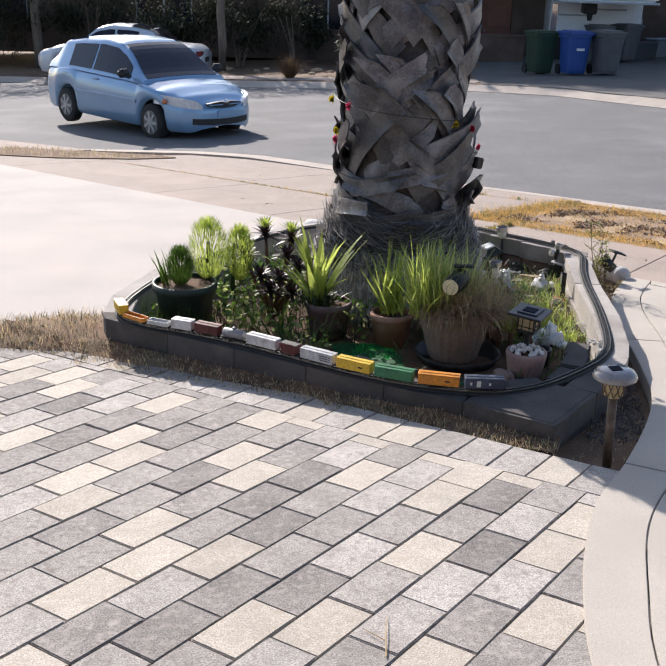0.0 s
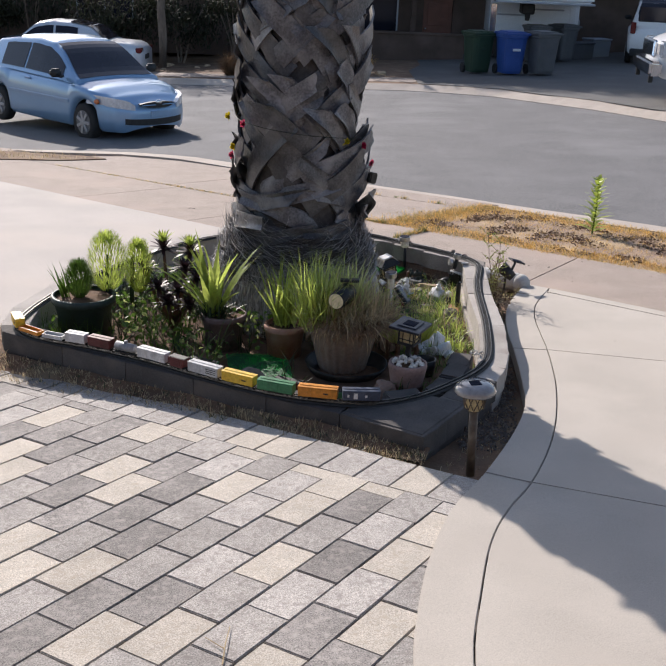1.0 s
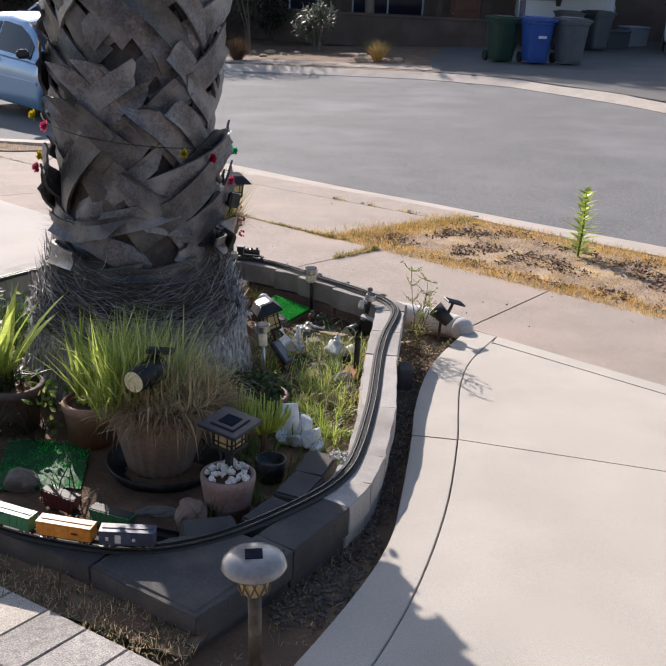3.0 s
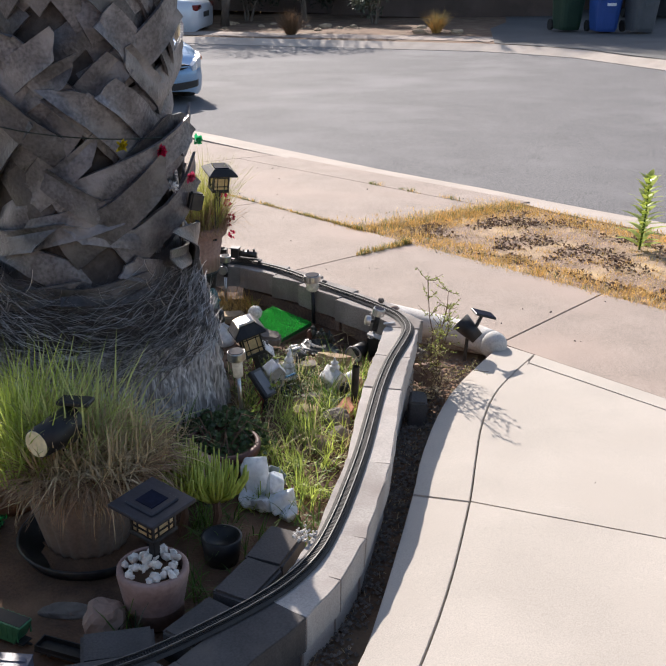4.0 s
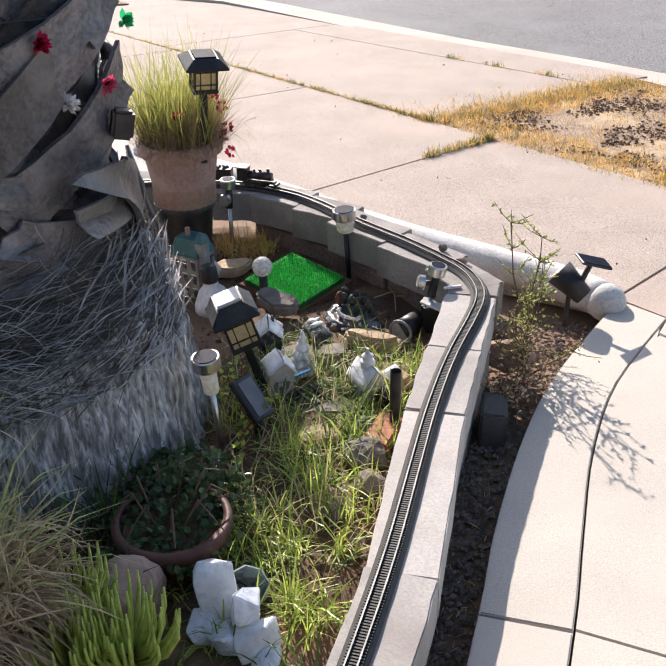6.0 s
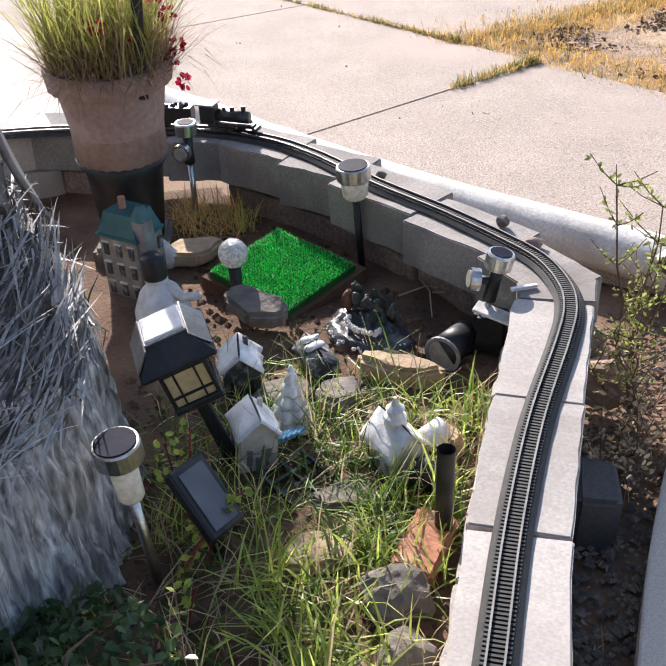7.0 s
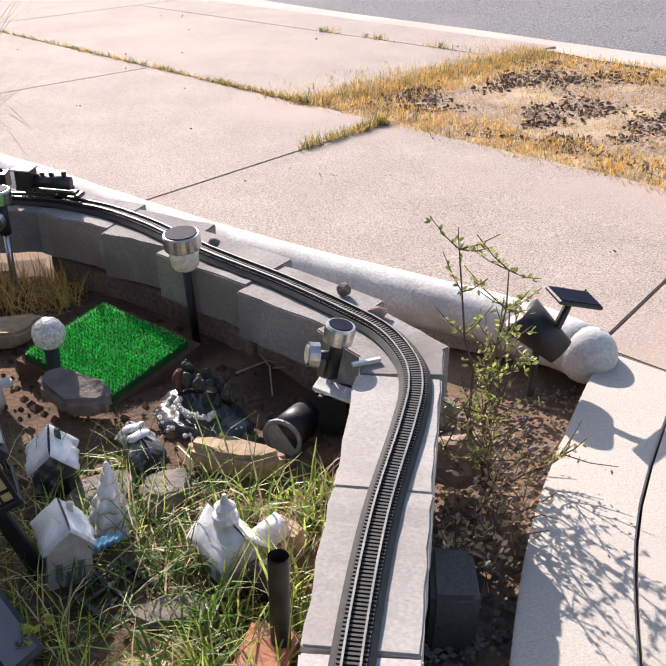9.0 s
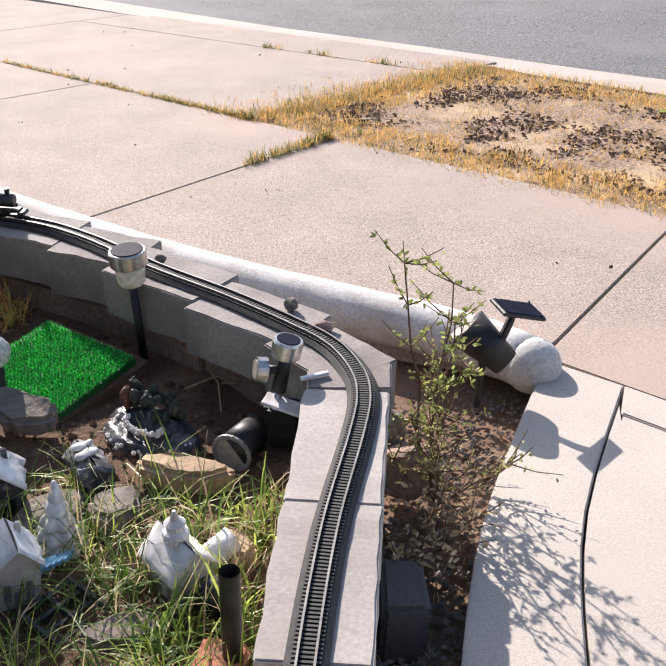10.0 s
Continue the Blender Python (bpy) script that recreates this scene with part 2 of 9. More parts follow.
def joint_s(s, n):
    """Where a sidewalk joint runs: two of them are cut slightly askew."""
    if s == -3.66:
        return -3.72 + 0.12 * (SW1 - n)
    if s == -2.12:
        return -2.21 + 0.21 * (SW1 - n)
    return s


for s0, s1 in zip(joints, joints[1:]):
    if s1 == -2.12:
        slab("sidewalk", [sn(joint_s(s0, 2.90) + J, 2.90), sn(-3.34, 2.96), sn(-2.88, 3.05), sn(-2.34, 3.13), sn(joint_s(s1, 3.27) - J, 3.27), sn(joint_s(s1, SW1) - J, SW1), sn(joint_s(s0, SW1) + J, SW1)], SIDEC, "pinkish tan concrete sidewalk slab with fine grit", "sidewalk")
        continue
    n0, n1 = (SW0 - (0.0 if q > -2.3 else 0.07 if q > -4 and i == 0 else 0.385 if q > -4 else 0.25) for i, q in enumerate((s0, s1)))
    slab("sidewalk", [sn(joint_s(s0, n0) + J, n0), sn(joint_s(s1, n1) - J, n1), sn(joint_s(s1, SW1) - J, SW1), sn(joint_s(s0, SW1) + J, SW1)], SIDEC, "pinkish tan concrete sidewalk slab with fine grit", "sidewalk")
KN = 6.07
for s0, s1 in ((-16, -11.5), (-11.5, -7.4), (-7.4, -4.25)):
    c = 1.3 if s0 < -12 else 0.8 if s0 < -8 else 0.0
    d = 0.8 if s1 < -8 else 0.0
    if s0 == -11.5:
        slab("apron", [sn(s0 + J, SW1 + J), sn(s1 - J, SW1 + J), sn(s1 - J, 6.12), sn(-9.2, 6.03), sn(-10.1, 5.72), sn(-10.4, 5.2), sn(s0 + J, 4.78)], SIDEC, "pinkish tan concrete driveway apron", "driveway")
    elif s0 < -8:
        slab("apron", [sn(s0 + J, SW1 + J), sn(s1 - J, SW1 + J), sn(s1 - J, 5.55 - d * 0.7), sn(s0 + J, 5.5 - c * 0.9)], SIDEC, "pinkish tan concrete driveway apron", "driveway")
    else:
        slab("apron", [sn(s0 + J, SW1 + J), sn(s1 - J, SW1 + J), sn(s1 + 0.02, 5.8 - J), sn(s0 + J, 5.62)], SIDEC, "pinkish tan concrete driveway apron", "driveway")
slab("gutter_strip", [sn(-7.4 + J, 5.62 + J), sn(-4.23, 5.8 + J), sn(-4.23, 6.24), sn(-7.4 + J, 6.12)], SIDEC, "tan concrete strip between apron and gutter", "driveway")
slab("driveway", [(-1.98, 2.02), (-1.78, 2.68), (-1.2, 3.55), (-0.7, 4.1), sn(-3.9, 3.06), sn(-16, 3.06), (-10, 2.4), (-4, 2.35)], DRIVEC, "broad pale concrete driveway slab", "driveway", lift=0.006)

CURVE = [(-0.36, -2.4), (-0.36, -1.7), (-0.32, -1.2), (-0.24, -0.77), (-0.12, -0.44), (0.01, -0.13), (0.14, 0.09), (0.305, 0.31), (0.5, 0.64), (0.67, 1.0), (0.84, 1.45), (0.995, 1.97), (1.07, 2.27), (1.16, 2.61), (1.295, 2.96), (1.545, 3.385)]
BAND = [(-0.52, -2.4), (-0.52, -1.7), (-0.48, -1.2), (-0.40, -0.75), (-0.32, -0.48), (-0.21, -0.19), (-0.05, 0.13), (0.16, 0.42), (0.40, 0.80), (0.57, 1.13), (0.67, 1.45), (0.82, 2.02), (0.885, 2.3), (1.0, 2.68), (1.145, 3.03), (1.425, 3.532)]


def smooth_open(p_, n=4):
    """A Catmull-Rom curve through the points."""
    v = [Vector(q) for q in p_]
    out = []
    for i in range(len(v) - 1):
        p0, p1, p2, p3 = v[max(0, i - 1)], v[i], v[i + 1], v[min(len(v) - 1, i + 2)]
        for k in range(n):
            t = k / n
            out.append(tuple(0.5 * (2 * p1 + (p2 - p0) * t + (2 * p0 - 5 * p1 + 4 * p2 - p3) * t * t + (3 * p1 - p0 - 3 * p2 + p3) * t ** 3)))
    return out + [tuple(v[-1])]


BAND_K = BAND
CURVE, BAND = smooth_open(CURVE), smooth_open(BAND)


def walk_piece(a, b, i0, i1, label):
    """The band between the two curves from node i0 to node i1."""
    left = [Vector(p) for p in a[i0:i1 + 1]]
    right = [Vector(p) for p in b[i0:i1 + 1]]
    right = [p - (p - q).normalized() * J for p, q in zip(right, left)]
    poly = [tuple(p) for p in left] + [tuple(p) for p in right[::-1]]
    t0 = (right[1] - right[0]).normalized() * J
    t1 = (right[-2] - right[-1]).normalized() * J
    poly[0] = (poly[0][0] + t0.x, poly[0][1] + t0.y)
    poly[-1] = (poly[-1][0] + t0.x, poly[-1][1] + t0.y)
    k = len(left) - 1
    poly[k] = (poly[k][0] + t1.x, poly[k][1] + t1.y)
    poly[k + 1] = (poly[k + 1][0] + t1.x, poly[k + 1][1] + t1.y)
    slab("walk_band", poly, WALKC, label, lift=0.006)


for i0, i1 in ((0, 28), (28, 44), (44, 60)):
    walk_piece(BAND, CURVE, i0, i1, "curved pale concrete border band of the walkway")


def joint_end(p, d, length):
    return (p[0] + d[0] * length, p[1] + d[1] * length)


dA, dB = (0.912, -0.41), (0.85, -0.525)
A0, B0 = CURVE[44], CURVE[28]
A1, B1 = joint_end(A0, dA, 2.447), joint_end(B0, dB, 5.0)
pts = [(p[0] + 0.0012, p[1] - 0.0006) for p in CURVE[:-1]] + [(1.475, 3.243)]
past = lambda i: tuple(Vector(pts[i]).lerp(Vector(pts[i + 1]), 0.09))
slab("walkway", [past(44)] + pts[45:61] + [sn(-1.70, 3.155), (A1[0] + 0.002, A1[1] + 0.0065)], WALKC, "smooth pale concrete walkway slab", lift=0.006, worn=False)
slab("walkway", [past(28)] + pts[29:45] + [A1, sn(2.6, 3.155), (B1[0], B1[1] + 0.008)], WALKC, "smooth pale concrete walkway slab", lift=0.006, worn=False)
slab("walkway", pts[0:29] + [B1, (4.6, -2.4)], WALKC, "smooth pale concrete walkway slab", lift=0.006, worn=False)
slab("walk_border", [sn(-1.711, 3.165), sn(-1.765, SW0 - 0.01), sn(2.6, SW0 - 0.01), sn(2.6, 3.165)], WALKC, "pale concrete strip along the sidewalk", lift=0.006)

# ---- the planter ----
OUT = [(-1.82, 2.08), (-1.80, 1.985), (-0.60, 1.115), (-0.313, 0.925), (-0.016, 0.676), (0.264, 0.985), (0.46, 1.22), (0.55, 1.365), (0.627, 1.55), (0.735, 1.95), (0.827, 2.47), (0.958, 3.03), (0.982, 3.11), (0.90, 3.285), (0.60, 3.66), (0.30, 3.91), (-0.27, 4.05), (-0.95, 3.72), (-1.62, 2.80), (-1.80, 2.35)]
WD = 0.125
TOP = 0.0


def inset(poly, d):
    out = []
    n = len(poly)
    for i in range(n):
        a, b, c = Vector(poly[i - 1]), Vector(poly[i]), Vector(poly[(i + 1) % n])
        u, v = (b - a).normalized(), (c - b).normalized()
        nu, nv = Vector((-u.y, u.x)), Vector((-v.y, v.x))
        m = (nu + nv).normalized()
        out.append(tuple(b + m * (d / max(0.4, m.dot(nu)))))
    return out


def soil_z(x, y):
    return -0.13 - 0.02 * max(0.0, min(2.0, y - 1.2)) + 0.015 * noise.noise((x * 5, y * 5, 3))


def in_poly(x, y, poly):
    c = False
    for (x1, y1), (x2, y2) in zip(poly, poly[1:] + poly[:1]):
        if (y1 > y) != (y2 > y) and x < (x2 - x1) * (y - y1) / (y2 - y1) + x1:
            c = not c
    return c


gxs = [-2.1 + 0.05 * i for i in range(64)]
gys = [0.6 + 0.05 * i for i in range(71)]
MID = inset(OUT, WD * 0.5)
cells = [(i, j) for j in range(len(gys) - 1) for i in range(len(gxs) - 1) if in_poly(gxs[i] + 0.025, gys[j] + 0.025, MID)]
ids = {}
sv, sf = [], []
for i, j in cells:
    q = []
    for a, b in ((i, j), (i + 1, j), (i + 1, j + 1), (i, j + 1)):
        if (a, b) not in ids:
            ids[(a, b)] = len(sv)
            sv.append((gxs[a], gys[b], soil_z(gxs[a], gys[b])))
        q.append(ids[(a, b)])
    sf.append(q)
tagged(raw("planter_soil", sv, sf, SOIL, smooth=True), "dark dry soil filling the raised planter", "soil", kind="structure")

wall = thing("planter_wall", (0, 0, 0), "low retaining wall of tan concrete blocks around the palm", "wall", kind="structure")


def block(parent, p, q, z0, z1, depth, name="block", jit=0.0, saw=0.0):
    """One rough concrete block whose outer top edge runs from p to q."""
    p, q = Vector(p), Vector(q)
    u = (q - p).normalized()
    nn = Vector((-u.y, u.x))
    bm = B()
    ln = (q - p).length - 0.0015
    h = z1 - z0
    box(bm, 0, 0, 0, ln, depth, h)
    bmesh.ops.subdivide_edges(bm, edges=[e for e in bm.edges if abs(e.verts[0].co.x - e.verts[1].co.x) > 0.01], cuts=7, use_grid_fill=True)
    bmesh.ops.bevel(bm, geom=[e for e in bm.edges if e.calc_face_angle(0) > 0.5], offset=0.0025, segments=2, affect="EDGES")
    for v in bm.verts:
        w = noise.noise_vector(Vector((v.co.x * 26 + p.x * 7, v.co.y * 26 + p.y * 7, v.co.z * 26 + z0 * 9)))
        v.co += Vector((w.x * 0.001, w.y * 0.005, w.z * 0.002))
    w_ = noise.noise_vector(Vector((p.x * 31, p.y * 31, z0 * 17)))
    c = (p + q) / 2 + nn * (depth / 2 + w_.x * jit)
    m = Matrix.Translation((c.x, c.y, (z0 + z1) / 2 - 0.002 + 0.2 * jit * w_.z)) @ Matrix.Rotation(math.atan2(u.y, u.x) + w_.y * jit * 4 + saw, 4, "Z")
    bm.transform(m)
    # near-side blocks take the darker colour that carries their shade
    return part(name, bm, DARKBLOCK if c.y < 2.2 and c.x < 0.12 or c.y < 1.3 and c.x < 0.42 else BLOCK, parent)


EARTHBLOCK = mat("brown_block", (0.30, 0.215, 0.165), (0.22, 0.155, 0.12), 7, 0.95, 0.6, 120, rnd=0.2, stain=(0.17, 0.12, 0.095), stain_scale=5, grit=0.3)


# far blocks: darker stain, plus shade of their inner faces put into the colour
FARBLOCK = mat("far_dark_block", (0.33, 0.30, 0.275), (0.25, 0.228, 0.21), 8, 0.92, 0.35, 170, rnd=0.16, stain=(0.20, 0.175, 0.16), stain_scale=6, grit=0.18)


def course(pts, z0, z1, depth, shift, length=0.32, jit=0.0):
    n = len(pts)
    for i in range(n):
        p, q = Vector(pts[i]), Vector(pts[(i + 1) % n])
        ln = (q - p).length
        k = max(1, round(ln / length))
        cuts = [0.0] + [min(0.97, max(0.03, (j + (shift if k > 1 else 0)) / k)) for j in range(1 if not shift else 0, k)] + [1.0]
        cuts = sorted(set(round(c, 4) for c in cuts))
        far = jit > 0 and p.y > 2.9 and p.x > 0.0 and q.x > -0.3
        if far:
            k = max(1, round(ln / (0.23 if z1 > -0.05 else 0.3)))
            cuts = [j / k for j in range(k + 1)]
        for a, b in zip(cuts, cuts[1:]):
            if far and z1 < -0.05:
                m_ = p.lerp(q, (a + b) / 2)
                if 0.13 < m_.x < 0.26:
                    continue
                ob = block(wall, p.lerp(q, a), p.lerp(q, b), z0 - 0.02, z1 - 0.012, depth - 0.03, "block", jit)
                ob.data.materials[0] = EARTHBLOCK
                continue
            if (b - a) * ln > 0.03:
                ob = block(wall, p.lerp(q, a), p.lerp(q, b), z0, z1, depth + (0.012 if jit else 0), "block", jit if far else 0.0, 0.13 if far else 0.0)
                if far:
                    ob.data.materials[0] = FARBLOCK


# darker copy of wall_block: shade at the near corner put into the colour
DARKBLOCK = mat("shade_dark_block", (0.105, 0.096, 0.092), (0.078, 0.071, 0.068), 7, 0.92, 0.35, 170, rnd=0.16, stain=(0.14, 0.12, 0.105), stain_scale=5, grit=0.18)
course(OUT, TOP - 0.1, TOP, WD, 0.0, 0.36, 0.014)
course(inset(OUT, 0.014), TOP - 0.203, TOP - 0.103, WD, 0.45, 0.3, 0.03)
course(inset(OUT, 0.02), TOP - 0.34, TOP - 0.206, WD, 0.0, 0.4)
bm = B()
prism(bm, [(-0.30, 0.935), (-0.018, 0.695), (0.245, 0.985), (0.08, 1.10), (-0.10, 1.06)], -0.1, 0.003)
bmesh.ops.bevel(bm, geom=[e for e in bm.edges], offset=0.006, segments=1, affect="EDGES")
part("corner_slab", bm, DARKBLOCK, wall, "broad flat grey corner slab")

# ---- pavers ----
PU, PV, PL, PW = Vector((0.667, 0.745)), Vector((0.745, -0.667)), 0.2464, 0.1503
PO0 = Vector((-0.8686, -0.0284))
pavers = thing("paving", (0, 0, 0), "running-bond paving of grey and tan concrete pavers", "paving", kind="structure")
EDGE_P, EDGE_N = Vector((-0.743, 0.784)), Vector((0.655, 0.756)).normalized()


def clip_half(poly, p, n):
    out = []
    for a, b in zip(poly, poly[1:] + poly[:1]):
        da, db = (a - p).dot(n), (b - p).dot(n)
        if da <= 0:
            out.append(a)
        if (da <= 0) != (db <= 0):
            out.append(a.lerp(b, da / (da - db)))
    return out


paver_meshes = []
for mi, mm in enumerate((PAVER, PAVER, PAVER2, PAVER3, PAVER)):
    bm = B()
    box(bm, 0, 0, 0, PL - 0.0035, PW - 0.0035, 0.05, 0.003, None, 2)
    for v in bm.verts:
        v.co += noise.noise_vector(v.co * 40 + Vector((mi * 9, 0, 0))) * 0.0012
    me = bpy.data.meshes.new("paver")
    bm.normal_update()
    bm.to_mesh(me)
    bm.free()
    me.materials.append(mm)
    paver_meshes.append(me)
SLOPE_M = Matrix.Rotation(-math.atan(SL), 4, "X")
rng = random.Random(5)
WALK_IN = [Vector(p) for p in BAND_K]


def beyond_walk(c):
    """How far c lies past the walk's inner edge."""
    best = 9
    for a, b in zip(WALK_IN, WALK_IN[1:]):
        d = (b - a)
        f = (c - a).dot(d) / d.length_squared
        if -0.3 <= f <= 1.3:
            nn = Vector((d.y, -d.x)).normalized()
            s = (c - a).dot(nn)
            if abs(s) < abs(best):
                best = s
    return best


for row in range(-24, 26):
    off = (0.125 if row % 2 else 0.004) + rng.uniform(-0.004, 0.004)
    for i in range(-20, 18):
        u0 = off + i * PL
        c = PO0 + PU * (u0 + PL / 2) + PV * (PW * (row + 0.5))
        if not (-3.3 < c.x < 0.7 and -2.6 < c.y < 2.6):
            continue
        bw = beyond_walk(c)
        if bw < 9 and bw > 0.17 and c.y > -2.4:
            continue
        corners = [PO0 + PU * (u0 + 0.0018) + PV * (PW * row + 0.0018), PO0 + PU * (u0 + PL - 0.0018) + PV * (PW * row + 0.0018), PO0 + PU * (u0 + PL - 0.0018) + PV * (PW * (row + 1) - 0.0018), PO0 + PU * (u0 + 0.0018) + PV * (PW * (row + 1) - 0.0018)]
        ds = [(q - EDGE_P).dot(EDGE_N) for q in corners]
        if min(ds) > -0.03:
            continue
        dz = rng.uniform(-0.0025, 0.002)
        me = paver_meshes[rng.choice((0, 0, 1, 1, 2, 2, 2, 3, 3, 4))]
        if max(ds) > 0:
            poly = clip_half(corners, EDGE_P, EDGE_N)
            bm = B()
            prism(bm, [tuple(q) for q in poly], lambda x, y: yard(x, y) - 0.05, lambda x, y: yard(x, y) + dz)
            part("paver", bm, me.materials[0], pavers)
        else:
            ob = new("paver", me)
            ob.matrix_world = Matrix.Translation((c.x, c.y, yard(c.x, c.y) - 0.025 + dz)) @ SLOPE_M @ Matrix.Rotation(math.atan2(PU.y, PU.x), 4, "Z") @ Matrix.Rotation(rng.uniform(-0.004, 0.004), 4, "Z")
            ob.parent = pavers

# a course of pavers laid square to the planter along the paving's edge
ED = Vector((EDGE_N.y, -EDGE_N.x))
for k in range(-20, 7):
    c = EDGE_P + ED * (0.1503 * k) + EDGE_N * (PL / 2 + 0.001)
    if c.x < -3.3 or beyond_walk(c) > 0.05 and beyond_walk(c) < 9:
        continue
    ob = new("paver", paver_meshes[rng.choice((0, 1, 1, 2, 2, 3, 4))])
    ob.matrix_world = Matrix.Translation((c.x, c.y, yard(c.x, c.y) - 0.025 + rng.uniform(-0.002, 0.002))) @ SLOPE_M @ Matrix.Rotation(math.atan2(EDGE_N.y, EDGE_N.x) + rng.uniform(-0.006, 0.006), 4, "Z")
    ob.parent = pavers

# sand between the pavers, and earth banked against the wall's foot
bm = B()
ps = [(-3.4, 3.0), (-2.16, 2.23), (-1.0, 1.26), (0.02, 0.42), (-0.3, -0.2), (-0.45, -0.8), (-0.5, -2.6), (-3.4, -2.6)]
prism(bm, ps, lambda x, y: yard(x, y) - 0.06, lambda x, y: yard(x, y) - 0.011)
tagged(part("joint_sand", bm, mat("joint_sand", (0.20, 0.165, 0.13), (0.13, 0.105, 0.085), 30, 0.95, 0.5, 150)), "grey brown sand in the paver joints", "sand", kind="structure")


def bank(f, g):
    """Height of the earth along the wall's front: f along it, g outward from it."""
    return 0.062 * max(0.0, 1 - f * 0.95) * (1 - g) + 0.025 * (1 - g) - 0.025 + 0.012 * noise.noise((f * 14, g * 3, 2))


FA, FB = Vector((-2.35, 2.33)), Vector((0.0, 0.66))
bv, bf = [], []
nf, ng = 60, 7
for i in range(nf + 1):
    for j in range(ng + 1):
        f, g = i / nf, j / ng
        p = FA.lerp(FB, f) + Vector((-0.56, -0.83)) * (g * (0.20 - 0.1 * f) - 0.03)
        bv.append((p.x, p.y, yard(p.x, p.y) + bank(f, g)))
for i in range(nf):
    for j in range(ng):
        a = i * (ng + 1) + j
        bf.append((a, a + 1, a + ng + 2, a + ng + 1))
tagged(raw("earth_bank", bv, bf, DIRT, smooth=True), "dry brown earth banked along the planter's foot", "earth", kind="structure")
mv, mf = [], []


def mound_z(x, y):
    d = max(0.0, 1 - ((x + 1.92) / 0.75) ** 2 - ((y - 2.3) / 0.42) ** 2)
    return yard(x, y) - 0.06 + 0.11 * d ** 0.6 + 0.012 * noise.noise((x * 9, y * 9, 4))


for i in range(17):
    for j in range(17):
        x, y = -2.75 + 0.95 * i / 16, 1.98 + 0.75 * j / 16
        mv.append((x, y, mound_z(x, y)))
for i in range(16):
    for j in range(16):
        a = i * 17 + j
        mf.append((a, a + 17, a + 18, a + 1))
tagged(raw("earth_mound", mv, mf, DIRT, smooth=True), "low mound of brown earth at the planter's end", "earth", kind="structure")

# ---- palm ----
BOOT = mat("leaf_base", (0.125, 0.120, 0.127), (0.062, 0.060, 0.066), 11, 0.34, 0.8, 90, rnd=0.55, stain=(0.20, 0.19, 0.188), stain_scale=8, spec=0.6, grit=0.4)
PALEBOOT = mat("bleached_leaf_base", (0.20, 0.193, 0.198), (0.115, 0.11, 0.114), 10, 0.45, 0.4, 130, stain=(0.11, 0.10, 0.10), stain_scale=7, spec=0.5)
FIBRE = mat("palm_fibre", (0.60, 0.57, 0.55), (0.28, 0.26, 0.25), 70, 0.9, 1.0, 120, stretch=(1, 1, 0.13), stain=(0.13, 0.118, 0.108), stain_scale=40, grit=0.6)
PX, PY = -0.28, 2.66


def trunk_r(z):
    pts_ = [(-0.3, 0.50), (-0.1, 0.485), (0.05, 0.46), (0.2, 0.415), (0.3, 0.37), (0.42, 0.325), (0.8, 0.308), (1.4, 0.30), (3.0, 0.28), (3.6, 0.27)]
    for (a, ra), (b, rb) in zip(pts_, pts_[1:]):
        if z <= b:
            return ra + (rb - ra) * (z - a) / (b - a)
    return pts_[-1][1]


palm = thing("palm_tree", (PX, PY, -0.15), "thick palm trunk clad in dry criss-cross leaf bases", "palm tree")
bm = B()
lathe(bm, [(trunk_r(z) - (0.0 if z < 0.22 else 0.045), z + 0.15) for z in [-0.3 + 0.0125 * i for i in range(44)]], 420)
for v in bm.verts:
    a = math.atan2(v.co.y, v.co.x)
    c_, s_, z_ = math.cos(a), math.sin(a), v.co.z
    ridge = abs(noise.noise((c_ * 24, s_ * 24, z_ * 6))) + 0.6 * abs(noise.noise((c_ * 50, s_ * 50, z_ * 16 + 3)))
    v.co += Vector((c_, s_, 0)) * (0.012 * noise.noise((a * 4, z_ * 5, 1)) + 0.04 * ridge - 0.018)
part("root_skirt", bm, FIBRE, palm, "grey fibrous root skirt", smooth=True)
bm = B()
lathe(bm, [(trunk_r(z) - (0.034 if z > 0.3 else 0.012), z + 0.15) for z in [0.2 + 0.1 * i for i in range(35)]], 40)
# core coloured dark so the gaps between leaf bases look deeply shaded
part("trunk", bm, mat("gap_shade_trunk", (0.085, 0.075, 0.07), (0.05, 0.043, 0.04), 20, 0.9, 0.8, 60), palm, smooth=True)


